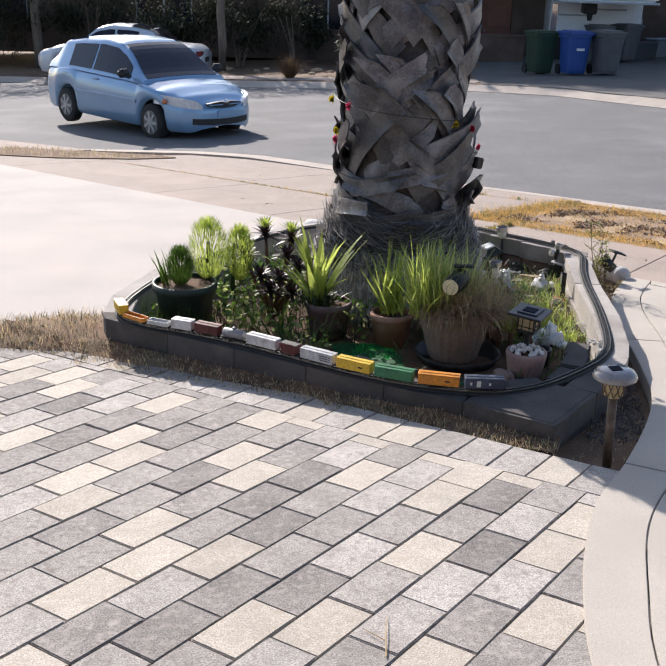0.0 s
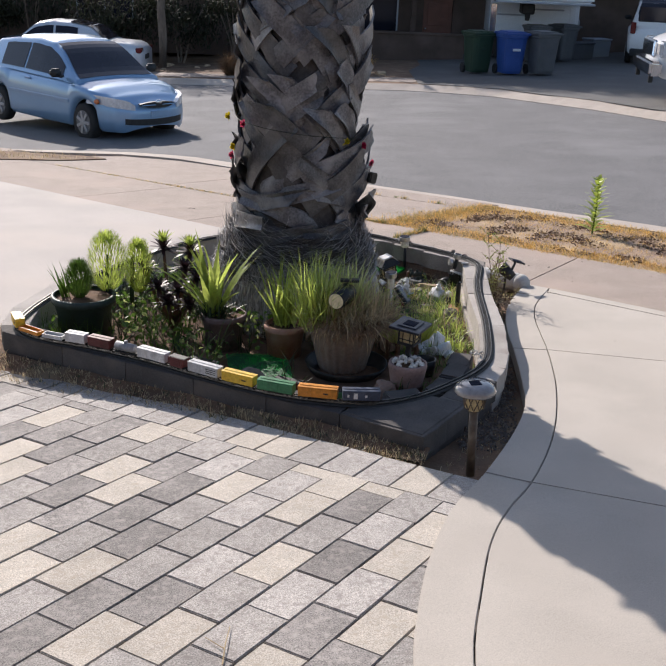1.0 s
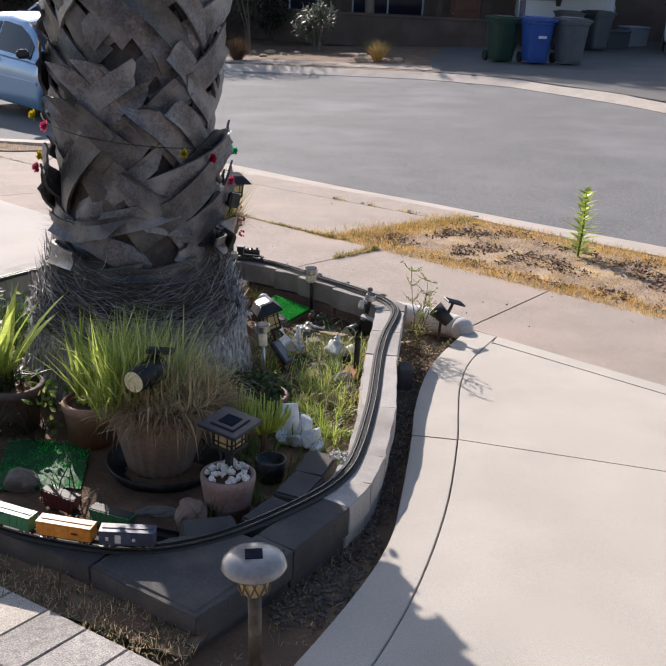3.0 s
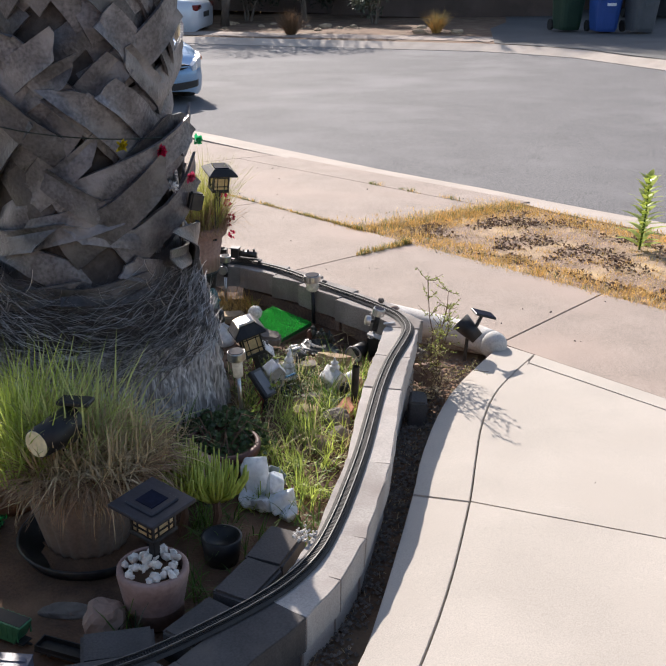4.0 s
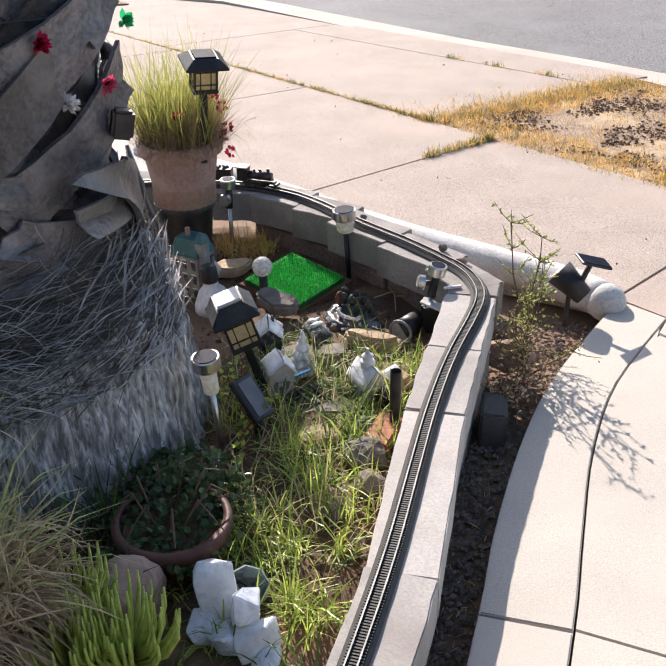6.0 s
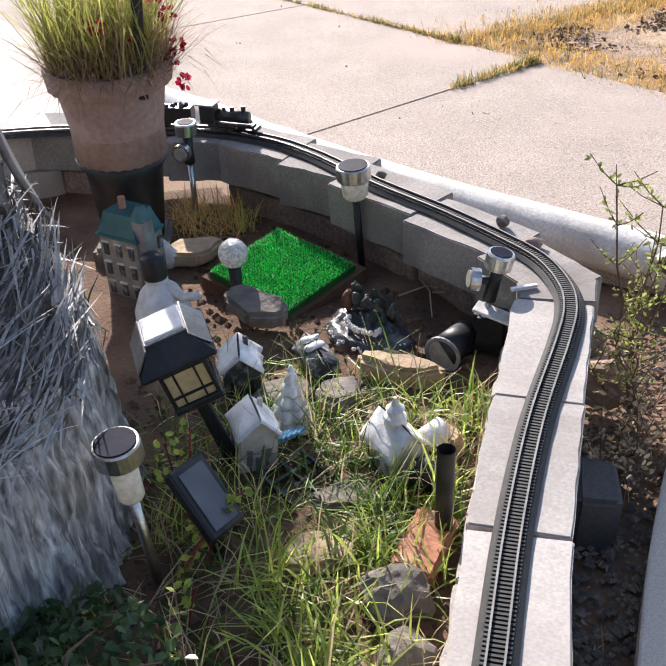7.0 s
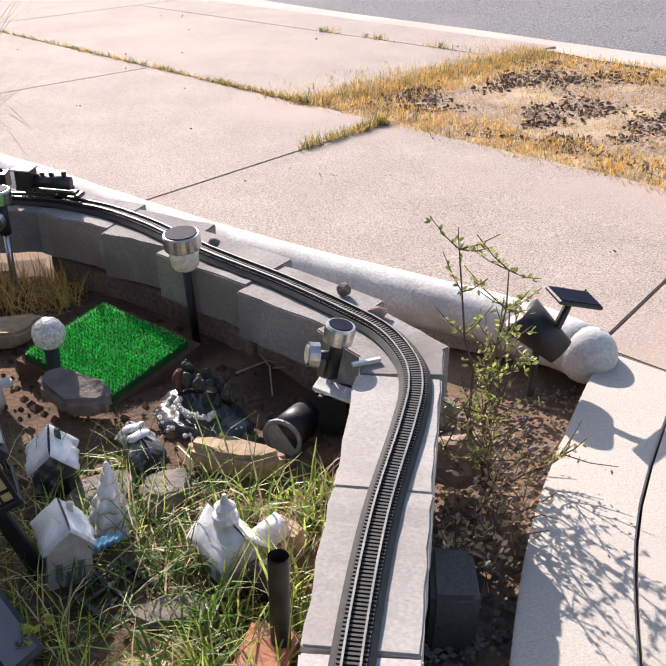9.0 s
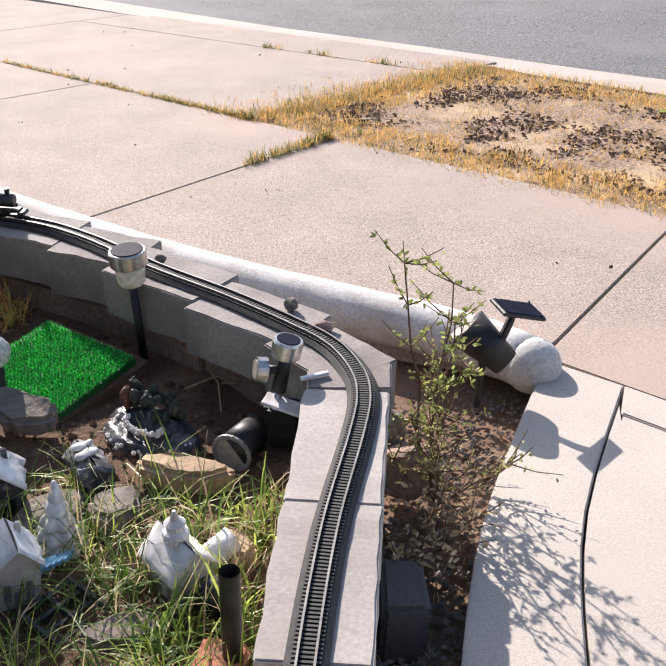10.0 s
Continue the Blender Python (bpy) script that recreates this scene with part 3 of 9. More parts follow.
def boot(idx, side, flat=False):
    """A flat woody strap of a leaf base, wound aslant round a trunk of unit radius scale."""
    r_ = random.Random(idx)
    bm = B()
    L, W0, W1 = r_.uniform(0.36, 0.52), r_.uniform(0.1, 0.145), r_.uniform(0.055, 0.095)
    lam = side * radians(r_.uniform(66, 78) if flat else r_.uniform(42, 62))
    if flat:
        L, W0, W1 = L * 1.25, W0 * 0.85, W1 * 0.9
    cut, bow = r_.uniform(-0.05, 0.05), r_.uniform(-0.03, 0.03)
    lift = r_.uniform(0.022, 0.06) if r_.random() < 0.8 else 0.085
    nu, nv = 5, 10
    top, bot = [], []
    R0 = 0.315
    for j in range(nv):
        f = j / (nv - 1)
        w = W0 + (W1 - W0) * f ** 0.7
        for i in range(nu):
            g = i / (nu - 1) - 0.5
            u = L * f + (cut * g * 2 + 0.014 * (r_.random() - 0.5)) * (f > 0.95)
            v = g * w + bow * math.sin(f * 3.1) + 0.004 * (r_.random() - 0.5)
            s_, h = u * math.sin(lam) + v * math.cos(lam), u * math.cos(lam) - v * math.sin(lam)
            rr = R0 - 0.01 + lift * f + 0.006 * math.sin(f * 9 + idx) - 0.012 * abs(g) * 2 * (1 - f) + 0.01 * g * side + 0.075 * g * g * (f - 0.25) + 0.005 * math.sin(g * 9 + idx) * f
            th = 0.009 + 0.008 * (1 - f)
            for lst, q in ((top, rr), (bot, rr - th)):
                a = s_ / R0
                lst.append(bm.verts.new((q * math.sin(a), -q * math.cos(a), h)))
    for j in range(nv - 1):
        for i in range(nu - 1):
            a, b, c, d = j * nu + i, j * nu + i + 1, (j + 1) * nu + i + 1, (j + 1) * nu + i
            bm.faces.new((top[a], top[b], top[c], top[d]))
            bm.faces.new((bot[d], bot[c], bot[b], bot[a]))
        for i in (0, nu - 1):
            a, d = j * nu + i, (j + 1) * nu + i
            bm.faces.new((top[a], bot[a], bot[d], top[d]))
    for j in (0, nv - 1):
        for i in range(nu - 1):
            a, b = j * nu + i, j * nu + i + 1
            bm.faces.new((top[a], top[b], bot[b], bot[a]))
    bmesh.ops.recalc_face_normals(bm, faces=bm.faces[:])
    me = bpy.data.meshes.new("leaf_base")
    bm.to_mesh(me)
    bm.free()
    me.materials.append(BOOT)
    me.polygons.foreach_set("use_smooth", [True] * len(me.polygons))
    me.set_sharp_from_angle(angle=radians(40))
    return me


boot_meshes = {sd: [boot(i + (20 if sd > 0 else 0), sd) for i in range(9)] for sd in (-1, 1)}
low_meshes = {sd: [boot(i + (60 if sd > 0 else 40), sd, True) for i in range(7)] for sd in (-1, 1)}
rb = random.Random(11)
nboot = 0
z = 0.3
while z < 1.9:
    nring = 9 if z < 0.48 else 11
    for k in range(nring):
        a = 2 * math.pi * (k + 0.5 * (nboot % 2)) / nring + rb.uniform(-0.12, 0.12)
        zz = z + rb.uniform(-0.03, 0.03)
        low = zz < 0.48
        sd = 1 if rb.random() < 0.5 else -1
        f = (trunk_r(zz + 0.17) + rb.uniform(-0.012, 0.014)) / 0.315
        m = Matrix.Translation((0, 0, zz + 0.15)) @ Matrix.Rotation(a, 4, "Z") @ Matrix.Rotation(radians(-5 if low else 0), 4, "X") @ Matrix.Diagonal((f, f, rb.uniform(0.85, 1.15), 1))
        ob = new("leaf_base", (low_meshes if low else boot_meshes)[sd][rb.randrange(7)])
        ob.parent = palm
        ob.matrix_basis = m
    nboot += 1
    z += 0.1

for ang, zz, f, sd in ((34, 0.30, 1.2, -1), (52, 0.38, 1.18, 1), (66, 0.30, 1.18, 1)):
    ob = new("leaf_base", boot_meshes[sd][abs(ang) % 7])
    ob.parent = palm
    ob.matrix_basis = Matrix.Translation((0, 0, zz + 0.15)) @ Matrix.Rotation(radians(ang + 90), 4, "Z") @ Matrix.Diagonal((f, f, 0.9, 1))


def curled_boot(ang, z_top, r0, width, length):
    """A bleached leaf base that has split off and curls down over the fibre."""
    bm = B()
    top, bot = [], []
    nu, nv = 6, 12
    for j in range(nv):
        f = j / (nv - 1)
        w = width * (1 - 0.75 * max(0.0, f - 0.35) ** 1.3)
        for i in range(nu):
            g = i / (nu - 1) - 0.5
            rr = r0 + 0.05 * f ** 1.5 + 0.02 * g * g
            a = radians(ang) + (g * w + 0.05 * f) / r0
            z_ = z_top - length * f + 0.05 * g * (1 - f)
            for lst, q in ((top, rr), (bot, rr - 0.009)):
                lst.append(bm.verts.new((q * math.cos(a), q * math.sin(a), z_ + 0.15)))
    for j in range(nv - 1):
        for i in range(nu - 1):
            a, b, c, d = j * nu + i, j * nu + i + 1, (j + 1) * nu + i + 1, (j + 1) * nu + i
            bm.faces.new((top[a], top[b], top[c], top[d]))
            bm.faces.new((bot[d], bot[c], bot[b], bot[a]))
        for i in (0, nu - 1):
            a, d = j * nu + i, (j + 1) * nu + i
            bm.faces.new((top[a], bot[a], bot[d], top[d]))
    for j in (0, nv - 1):
        for i in range(nu - 1):
            a, b = j * nu + i, j * nu + i + 1
            bm.faces.new((top[a], top[b], bot[b], bot[a]))
    bmesh.ops.recalc_face_normals(bm, faces=bm.faces[:])
    part("leaf_base", bm, PALEBOOT, palm, "bleached curled leaf base", smooth=True)


for ang, z_top, r0, width, length in ((24, 0.47, 0.39, 0.13, 0.2), (40, 0.76, 0.37, 0.2, 0.26)):
    curled_boot(ang, z_top, r0, width, length)

# ---- finishes of the small things ----
TERRA = mat("terracotta", (0.40, 0.19, 0.125), (0.32, 0.15, 0.10), 10, 0.85, 0.2, 80, stain=(0.48, 0.31, 0.24), stain_scale=6)
TERRA_P = mat("pink_clay", (0.36, 0.24, 0.21), (0.30, 0.195, 0.17), 9, 0.8, 0.15, 80, stain=(0.46, 0.33, 0.285), stain_scale=5)
TAUPE = mat("taupe_plastic", (0.30, 0.23, 0.18), (0.25, 0.19, 0.15), 9, 0.6, 0.15, 90, stain=(0.35, 0.28, 0.22), stain_scale=5)
DKGREEN = mat("dark_green_glaze", (0.035, 0.06, 0.05), (0.025, 0.04, 0.035), 8, 0.5, 0.1, 60)
BLACKP = mat("black_plastic", (0.018, 0.018, 0.02), (0.012, 0.012, 0.013), 20, 0.45, 0.1, 90, stain=(0.05, 0.046, 0.04), stain_scale=14)
SLATEP = mat("slate_plastic", (0.024, 0.026, 0.036), (0.018, 0.019, 0.027), 20, 0.4, 0.1, 90)
STEEL = mat("brushed_steel", (0.62, 0.60, 0.58), (0.52, 0.5, 0.48), 30, 0.28, 0.05, 150, metal=0.95, stain=(0.36, 0.32, 0.28), stain_scale=20)
CLEAR = mat("clear_plastic", (0.72, 0.70, 0.64), (0.62, 0.60, 0.54), 20, 0.2, 0.05, 100, trans=0.5, coat=0.5)
SOLAR = mat("solar_cell", (0.012, 0.016, 0.035), (0.008, 0.01, 0.02), 40, 0.6, 0.0, 50, spec=0.04)
PANELW = mat("pale_cover_plate", (0.80, 0.79, 0.77), (0.70, 0.69, 0.67), 20, 0.38, 0.05, 60, spec=0.6)
AMBER = mat("frosted_amber_pane", (0.80, 0.68, 0.42), (0.72, 0.6, 0.36), 10, 0.5, 0.05, 60, trans=0.5)
WHITEC = mat("white_ceramic", (0.78, 0.77, 0.76), (0.68, 0.67, 0.67), 20, 0.35, 0.1, 60, stain=(0.5, 0.47, 0.43), stain_scale=16, spec=0.5)
GREYC = mat("grey_ceramic", (0.30, 0.29, 0.28), (0.2, 0.19, 0.19), 20, 0.5, 0.2, 60, stain=(0.12, 0.11, 0.10), stain_scale=14)
TEAL = mat("teal_glaze", (0.035, 0.13, 0.14), (0.025, 0.09, 0.10), 20, 0.35, 0.1, 60)
BEIGEC = mat("beige_ceramic", (0.30, 0.27, 0.23), (0.2, 0.185, 0.165), 25, 0.5, 0.15, 60)
TURF = mat("green_turf", (0.03, 0.68, 0.10), (0.02, 0.5, 0.07), 40, 0.5, 0.2, 90, rnd=0.3, island=True, trans=0.25)
STONE = mat("flagstone", (0.50, 0.37, 0.235), (0.42, 0.30, 0.19), 8, 0.9, 0.5, 60, stain=(0.34, 0.23, 0.15), stain_scale=7)
ROCK = mat("grey_rock", (0.24, 0.205, 0.17), (0.16, 0.135, 0.115), 9, 0.92, 0.6, 50, stain=(0.10, 0.09, 0.08), stain_scale=6)
PINKROCK = mat("pink_rock", (0.38, 0.26, 0.20), (0.30, 0.2, 0.155), 8, 0.9, 0.5, 50, stain=(0.24, 0.17, 0.14), stain_scale=5)
PEBBLE = mat("white_pebble", (0.66, 0.63, 0.58), (0.54, 0.51, 0.47), 25, 0.7, 0.2, 70, rnd=0.2, island=True)
REDBRICK = mat("red_clay_tile", (0.50, 0.22, 0.13), (0.42, 0.18, 0.11), 12, 0.9, 0.4, 70, stain=(0.55, 0.33, 0.22), stain_scale=9)
RAIL = mat("nickel_rail", (0.20, 0.196, 0.19), (0.14, 0.138, 0.135), 20, 0.45, 0.0, 60, metal=0.9)
TIE = mat("black_tie", (0.016, 0.016, 0.017), (0.022, 0.022, 0.022), 40, 0.6, 0.1, 90)
BED = mat("grey_roadbed", (0.04, 0.039, 0.038), (0.026, 0.026, 0.026), 60, 0.75, 0.4, 300)
WIRE = mat("wire", (0.02, 0.03, 0.02), None, 20, 0.5, 0.0)


def leafmat(name, a, b, trans=0.35, rough=0.5):
    return mat(name, a, b, 12, rough, 0.1, 70, rnd=0.35, island=True, trans=trans)


GREEN = leafmat("fresh_leaf", (0.12, 0.21, 0.035), (0.08, 0.15, 0.025))
LIME = leafmat("lime_leaf", (0.52, 0.60, 0.14), (0.36, 0.45, 0.09), 0.5, 0.4)
DUSTY = leafmat("dusty_leaf", (0.58, 0.62, 0.25), (0.43, 0.48, 0.18), 0.45)
DARKG = leafmat("dark_leaf", (0.035, 0.065, 0.022), (0.025, 0.045, 0.016), 0.2)
PURPLE = leafmat("purple_leaf", (0.05, 0.022, 0.026), (0.03, 0.016, 0.02), 0.15)
STRAW = leafmat("dry_straw", (0.62, 0.49, 0.30), (0.48, 0.37, 0.22), 0.35, 0.8)
GOLD = leafmat("golden_dry_grass", (0.82, 0.54, 0.19), (0.67, 0.43, 0.14), 0.3, 0.9)
TWIG = mat("twig", (0.16, 0.09, 0.06), (0.11, 0.065, 0.04), 30, 0.85, 0.3, 90)
REDFL = leafmat("red_petal", (0.45, 0.012, 0.06), (0.35, 0.01, 0.04), 0.4)
YELFL = leafmat("yellow_petal", (0.65, 0.5, 0.02), (0.5, 0.4, 0.02), 0.4)
PINKFL = leafmat("pink_petal", (0.7, 0.1, 0.2), (0.55, 0.07, 0.14), 0.4)
GRNFL = leafmat("green_petal", (0.02, 0.5, 0.2), (0.02, 0.4, 0.14), 0.4)
WHTFL = leafmat("white_petal", (0.8, 0.78, 0.76), (0.7, 0.68, 0.66), 0.4)


# ---- plants ----
class Geo:
    """Collects loose faces for one mesh."""

    def __init__(self):
        self.v, self.f = [], []

    def blade(self, p, az, h, w, lean, droop=0.0, seg=3, flat=0.25, tw=0.0):
        """A leaf from p: bearing, length, width, lean from upright and droop in radians."""
        o = len(self.v)
        pos = Vector(p)
        out = Vector((math.cos(az), math.sin(az), 0))
        side = Vector((-math.sin(az + tw), math.cos(az + tw), 0))
        for k in range(seg + 1):
            f = k / seg
            ww = w * (1 - f ** 1.6) * (0.55 + 0.9 * min(f, 0.5)) if k < seg else 0.0
            if k < seg:
                cup = out * (-flat * ww)
                self.v += [tuple(pos - side * ww / 2 + cup * 0.0), tuple(pos + side * ww / 2)]
            else:
                self.v.append(tuple(pos))
            a = lean + droop * f
            pos = pos + (out * math.sin(a) + Vector((0, 0, math.cos(a)))) * (h / seg)
        for k in range(seg - 1):
            self.f.append((o + 2 * k, o + 2 * k + 1, o + 2 * k + 3, o + 2 * k + 2))
        self.f.append((o + 2 * seg - 2, o + 2 * seg - 1, o + 2 * seg))

    def leaf(self, p, d, w, l, r_):
        """A small flat leaf of length l along d."""
        o = len(self.v)
        d = Vector(d).normalized()
        s = d.cross(Vector((r_.uniform(-1, 1), r_.uniform(-1, 1), r_.uniform(-1, 1)))).normalized()
        p = Vector(p)
        c = d.cross(s) * w * 0.12
        self.v += [tuple(p), tuple(p + d * l * 0.25 + s * w * 0.4 + c), tuple(p + d * l * 0.65 + s * w * 0.46 + c), tuple(p + d * l), tuple(p + d * l * 0.65 - s * w * 0.46 + c), tuple(p + d * l * 0.25 - s * w * 0.4 + c)]
        self.f += [(o, o + 1, o + 2, o + 3), (o, o + 3, o + 4, o + 5)]

    def make(self, name, material, parent=None, smooth=False, label=""):
        return raw(name, self.v, self.f, material, parent, smooth, label)


def tuft(g, x, y, z, n, r, h, w, r_, spread=0.6, droop=0.9, hv=0.4):
    for _ in range(n):
        a, q = r_.uniform(0, 6.283), r * math.sqrt(r_.random())
        b = r_.uniform(0, 6.283)
        g.blade((x + q * math.cos(a), y + q * math.sin(a), z), b, h * r_.uniform(1 - hv, 1 + hv), w * r_.uniform(0.7, 1.3), r_.uniform(0, spread), r_.uniform(0, droop), tw=r_.uniform(-0.6, 0.6))


def pot(name, at, prof, material, label, ribs=0, rib=0.0, seg=36, soil=0.02, group="", parts=(), rz=0):
    """A turned pot with wall thickness and soil in it. prof: outer radius and height, foot to lip."""
    p = thing(name, at, label, "plant pot", group, rz)
    bm = B()
    inner = [(r - 0.012, z) for r, z in prof[::-1] if z > 0.015]
    lathe(bm, prof + inner + [(inner[-1][0] * 0.98, 0.014)], seg if not ribs else max(seg, ribs * 4), ribs, rib)
    part("body", bm, material, p, smooth=True)
    rt, zt = prof[-1]
    bm = B()
    lathe(bm, [(rt - 0.014, zt - soil - 0.01), (rt - 0.016, zt - soil)], 24)
    for v in bm.verts:
        v.co.z += 0.006 * noise.noise(v.co * 30)
    part("potting_soil", bm, SOIL, p)
    return p


R = random.Random(21)
# large ribbed pot with shaggy grass
pot("plant_pot", (-0.155, 1.77, -0.14), [(0.112, 0), (0.118, 0.02), (0.165, 0.21), (0.166, 0.215), (0.19, 0.217), (0.194, 0.245), (0.188, 0.25)], TAUPE, "large taupe ribbed plastic pot holding shaggy grass", 22, 0.028, 132)
pl = thing("potted_grass", (-0.155, 1.77, 0.09), "shaggy green grass with dead brown stems in the pot", "grass plant")
g = Geo()
tuft(g, -0.05, 0.04, 0, 420, 0.14, 0.28, 0.0095, R, 0.65, 1.4)
tuft(g, 0.06, 0.03, 0, 260, 0.14, 0.2, 0.0075, R, 0.9, 2.0)
g.make("leaves", DUSTY, pl)
g = Geo()
tuft(g, -0.13, -0.03, 0, 300, 0.1, 0.29, 0.008, R, 0.75, 0.8)
g.make("bright_leaves", LIME, pl, label="sunlit lime green blades")
g = Geo()
for _ in range(1700):
    a, q = R.uniform(0, 6.283), 0.17 * math.sqrt(R.random())
    x, y = 0.04 + q * math.cos(a), -0.02 + q * math.sin(a)
    g.blade((x, y, R.uniform(0.0, 0.08)), R.uniform(0, 6.283), R.uniform(0.08, 0.24), R.uniform(0.004, 0.0075), R.uniform(0.2, 1.5), R.uniform(-1.5, 3.6), 7, tw=R.uniform(-0.8, 0.8))
g.make("dead_stems", STRAW, pl, label="tangled dry brown stems")
g = Geo()
for _ in range(700):
    a = R.uniform(-2.6, 0.7)
    g.blade((0.02 + 0.16 * math.cos(a), -0.01 + 0.15 * math.sin(a), R.uniform(0.0, 0.05)), a + R.gauss(0, 0.6), R.uniform(0.08, 0.2), R.uniform(0.003, 0.006), R.uniform(0.7, 1.5), R.uniform(0.5, 2.0), 6, tw=R.uniform(-0.8, 0.8))
g.make("hanging_stems", leafmat("brown_stem", (0.42, 0.28, 0.17), (0.29, 0.19, 0.115), 0.3, 0.8), pl, label="brown dead stems hanging over the rim")
bm = B()
lathe(bm, [(0.175, 0), (0.205, 0.05), (0.197, 0.052), (0.17, 0.008)], 36)
tagged(part("saucer", bm, BLACKP, smooth=True), "black plastic saucer under the ribbed pot", "saucer").matrix_world = pose(-0.14, 1.74, -0.148)

# pebble pot with a solar lantern
pot("pebble_pot", (0.08, 1.38, -0.115), [(0.066, 0), (0.068, 0.01), (0.088, 0.125), (0.09, 0.135), (0.089, 0.15), (0.086, 0.153)], TERRA_P, "pinkish clay pot filled with white pebbles")


def pebbles(name, at, n, r, size, material, label, cat, heap=0.02):
    q = thing(name, at, label, cat)
    for i in range(n):
        bm = B()
        a, d = R.uniform(0, 6.283), r * math.sqrt(R.random())
        s = size * R.uniform(0.7, 1.3)
        ball(bm, (0, 0, 0), s, 1, (R.uniform(0.8, 1.2), R.uniform(0.7, 1.1), R.uniform(0.5, 0.9)))
        for v in bm.verts:
            v.co += noise.noise_vector(v.co * 60 + Vector((i, 0, 0))) * s * 0.35
        ob = part("pebble", bm, material, q)
        ob.matrix_basis = pose(d * math.cos(a), d * math.sin(a), heap * (1 - d / r) + R.uniform(0, 0.012), R.uniform(0, 90), R.uniform(0, 90), R.uniform(0, 360))
    return q


pebbles("pebbles", (0.08, 1.38, 0.03), 60, 0.072, 0.0125, PEBBLE, "rough white quartz pebbles heaped in the clay pot", "pebbles")
pebbles("track_gravel", (0.462, 1.56, 0.001), 36, 0.035, 0.005, PEBBLE, "small pale gravel spilt along the track", "gravel", 0.0)


def square_lantern(name, at, label, w=0.085, h=0.075, roof=0.15, pole=0.16, rz=0.0, tilt=(0, 0), pitched=False, group="", brim=False, peak=0.035):
    """A black solar post lantern: spike, base, barred panes, cap with a solar cell."""
    q = thing(name, at, label, "solar lantern", group, rz, tilt=tilt)
    bm = B()
    box(bm, 0, 0, pole / 2, 0.022, 0.022, pole, 0.003)
    part("post", bm, BLACKP, q)
    bm = B()
    box(bm, 0, 0, pole + 0.006, w * 1.06, w * 1.06, 0.012, 0.002)
    part("base_plate", bm, BLACKP, q)
    bm = B()
    box(bm, 0, 0, pole + 0.012 + h / 2, w * 0.86, w * 0.86, h)
    part("pane", bm, AMBER, q, "frosted warm pane")
    bm = B()
    zc = pole + 0.012 + h / 2
    for sx in (-1, 1):
        for sy in (-1, 1):
            box(bm, sx * w * 0.46, sy * w * 0.46, zc, 0.006, 0.006, h)
    for s in (-1, 1):
        for f in (-0.22, 0.22):
            box(bm, f * w, s * w * 0.45, zc, 0.003, 0.004, h)
            box(bm, s * w * 0.45, f * w, zc, 0.004, 0.003, h)
        for f in (-0.28, 0.28):
            box(bm, 0, s * w * 0.455, zc + f * h, w * 0.9, 0.004, 0.003)
            box(bm, s * w * 0.455, 0, zc + f * h, 0.004, w * 0.9, 0.003)
    part("lattice", bm, BLACKP, q)
    bm = B()
    zt = pole + 0.012 + h
    box(bm, 0, 0, zt + 0.004, roof, roof, 0.008 if not brim else 0.012, 0.002)
    if brim:
        box(bm, 0, 0, zt + 0.012, roof * 0.62, roof * 0.62, 0.007, 0.003)
    else:
        box(bm, 0, 0, zt + 0.008 + peak / 2, roof * 0.98, roof * 0.98, peak, taper=0.6 if not pitched else 0.5)
    part("cap", bm, BLACKP if not brim else SLATEP, q)
    bm = B()
    box(bm, 0, 0, zt + (0.015 if brim else peak + 0.01 if not pitched else 0.05), roof * (0.38 if brim else 0.5), roof * (0.38 if brim else 0.5), 0.005, 0.001)
    part("solar_cell", bm, SOLAR if not pitched else PANELW, q)
    if pitched:
        bm = B()
        for s in (-1, 1):
            m = Matrix.Translation((s * roof * 0.385, 0, zt + 0.0275)) @ Matrix.Rotation(s * radians(52.5), 4, "Y")
            box(bm, 0, 0, 0, 0.043, roof * 0.72, 0.003, 0.001, m)
        box(bm, 0, 0, zt + 0.046, roof * 0.56, roof * 0.56, 0.004, 0.001)
        part("steel_cover", bm, STEEL, q, "bright brushed steel roof sheet")
    return q


square_lantern("solar_lantern", (0.083, 1.405, 0.03), "black square solar lantern standing in the pebble pot", 0.08, 0.07, 0.15, 0.095, 51, (3, -3), brim=True)
square_lantern("solar_lantern", (0.345, 2.825, -0.175), "black solar lantern with steel roof leaning over the figurines", 0.076, 0.082, 0.12, 0.178, 18, (2, -16), True)
square_lantern("solar_lantern", (0.115, 3.53, 0.21), "small black solar lantern stuck in the flower pot", 0.07, 0.066, 0.125, 0.235, 20, (8, 3), peak=0.02)


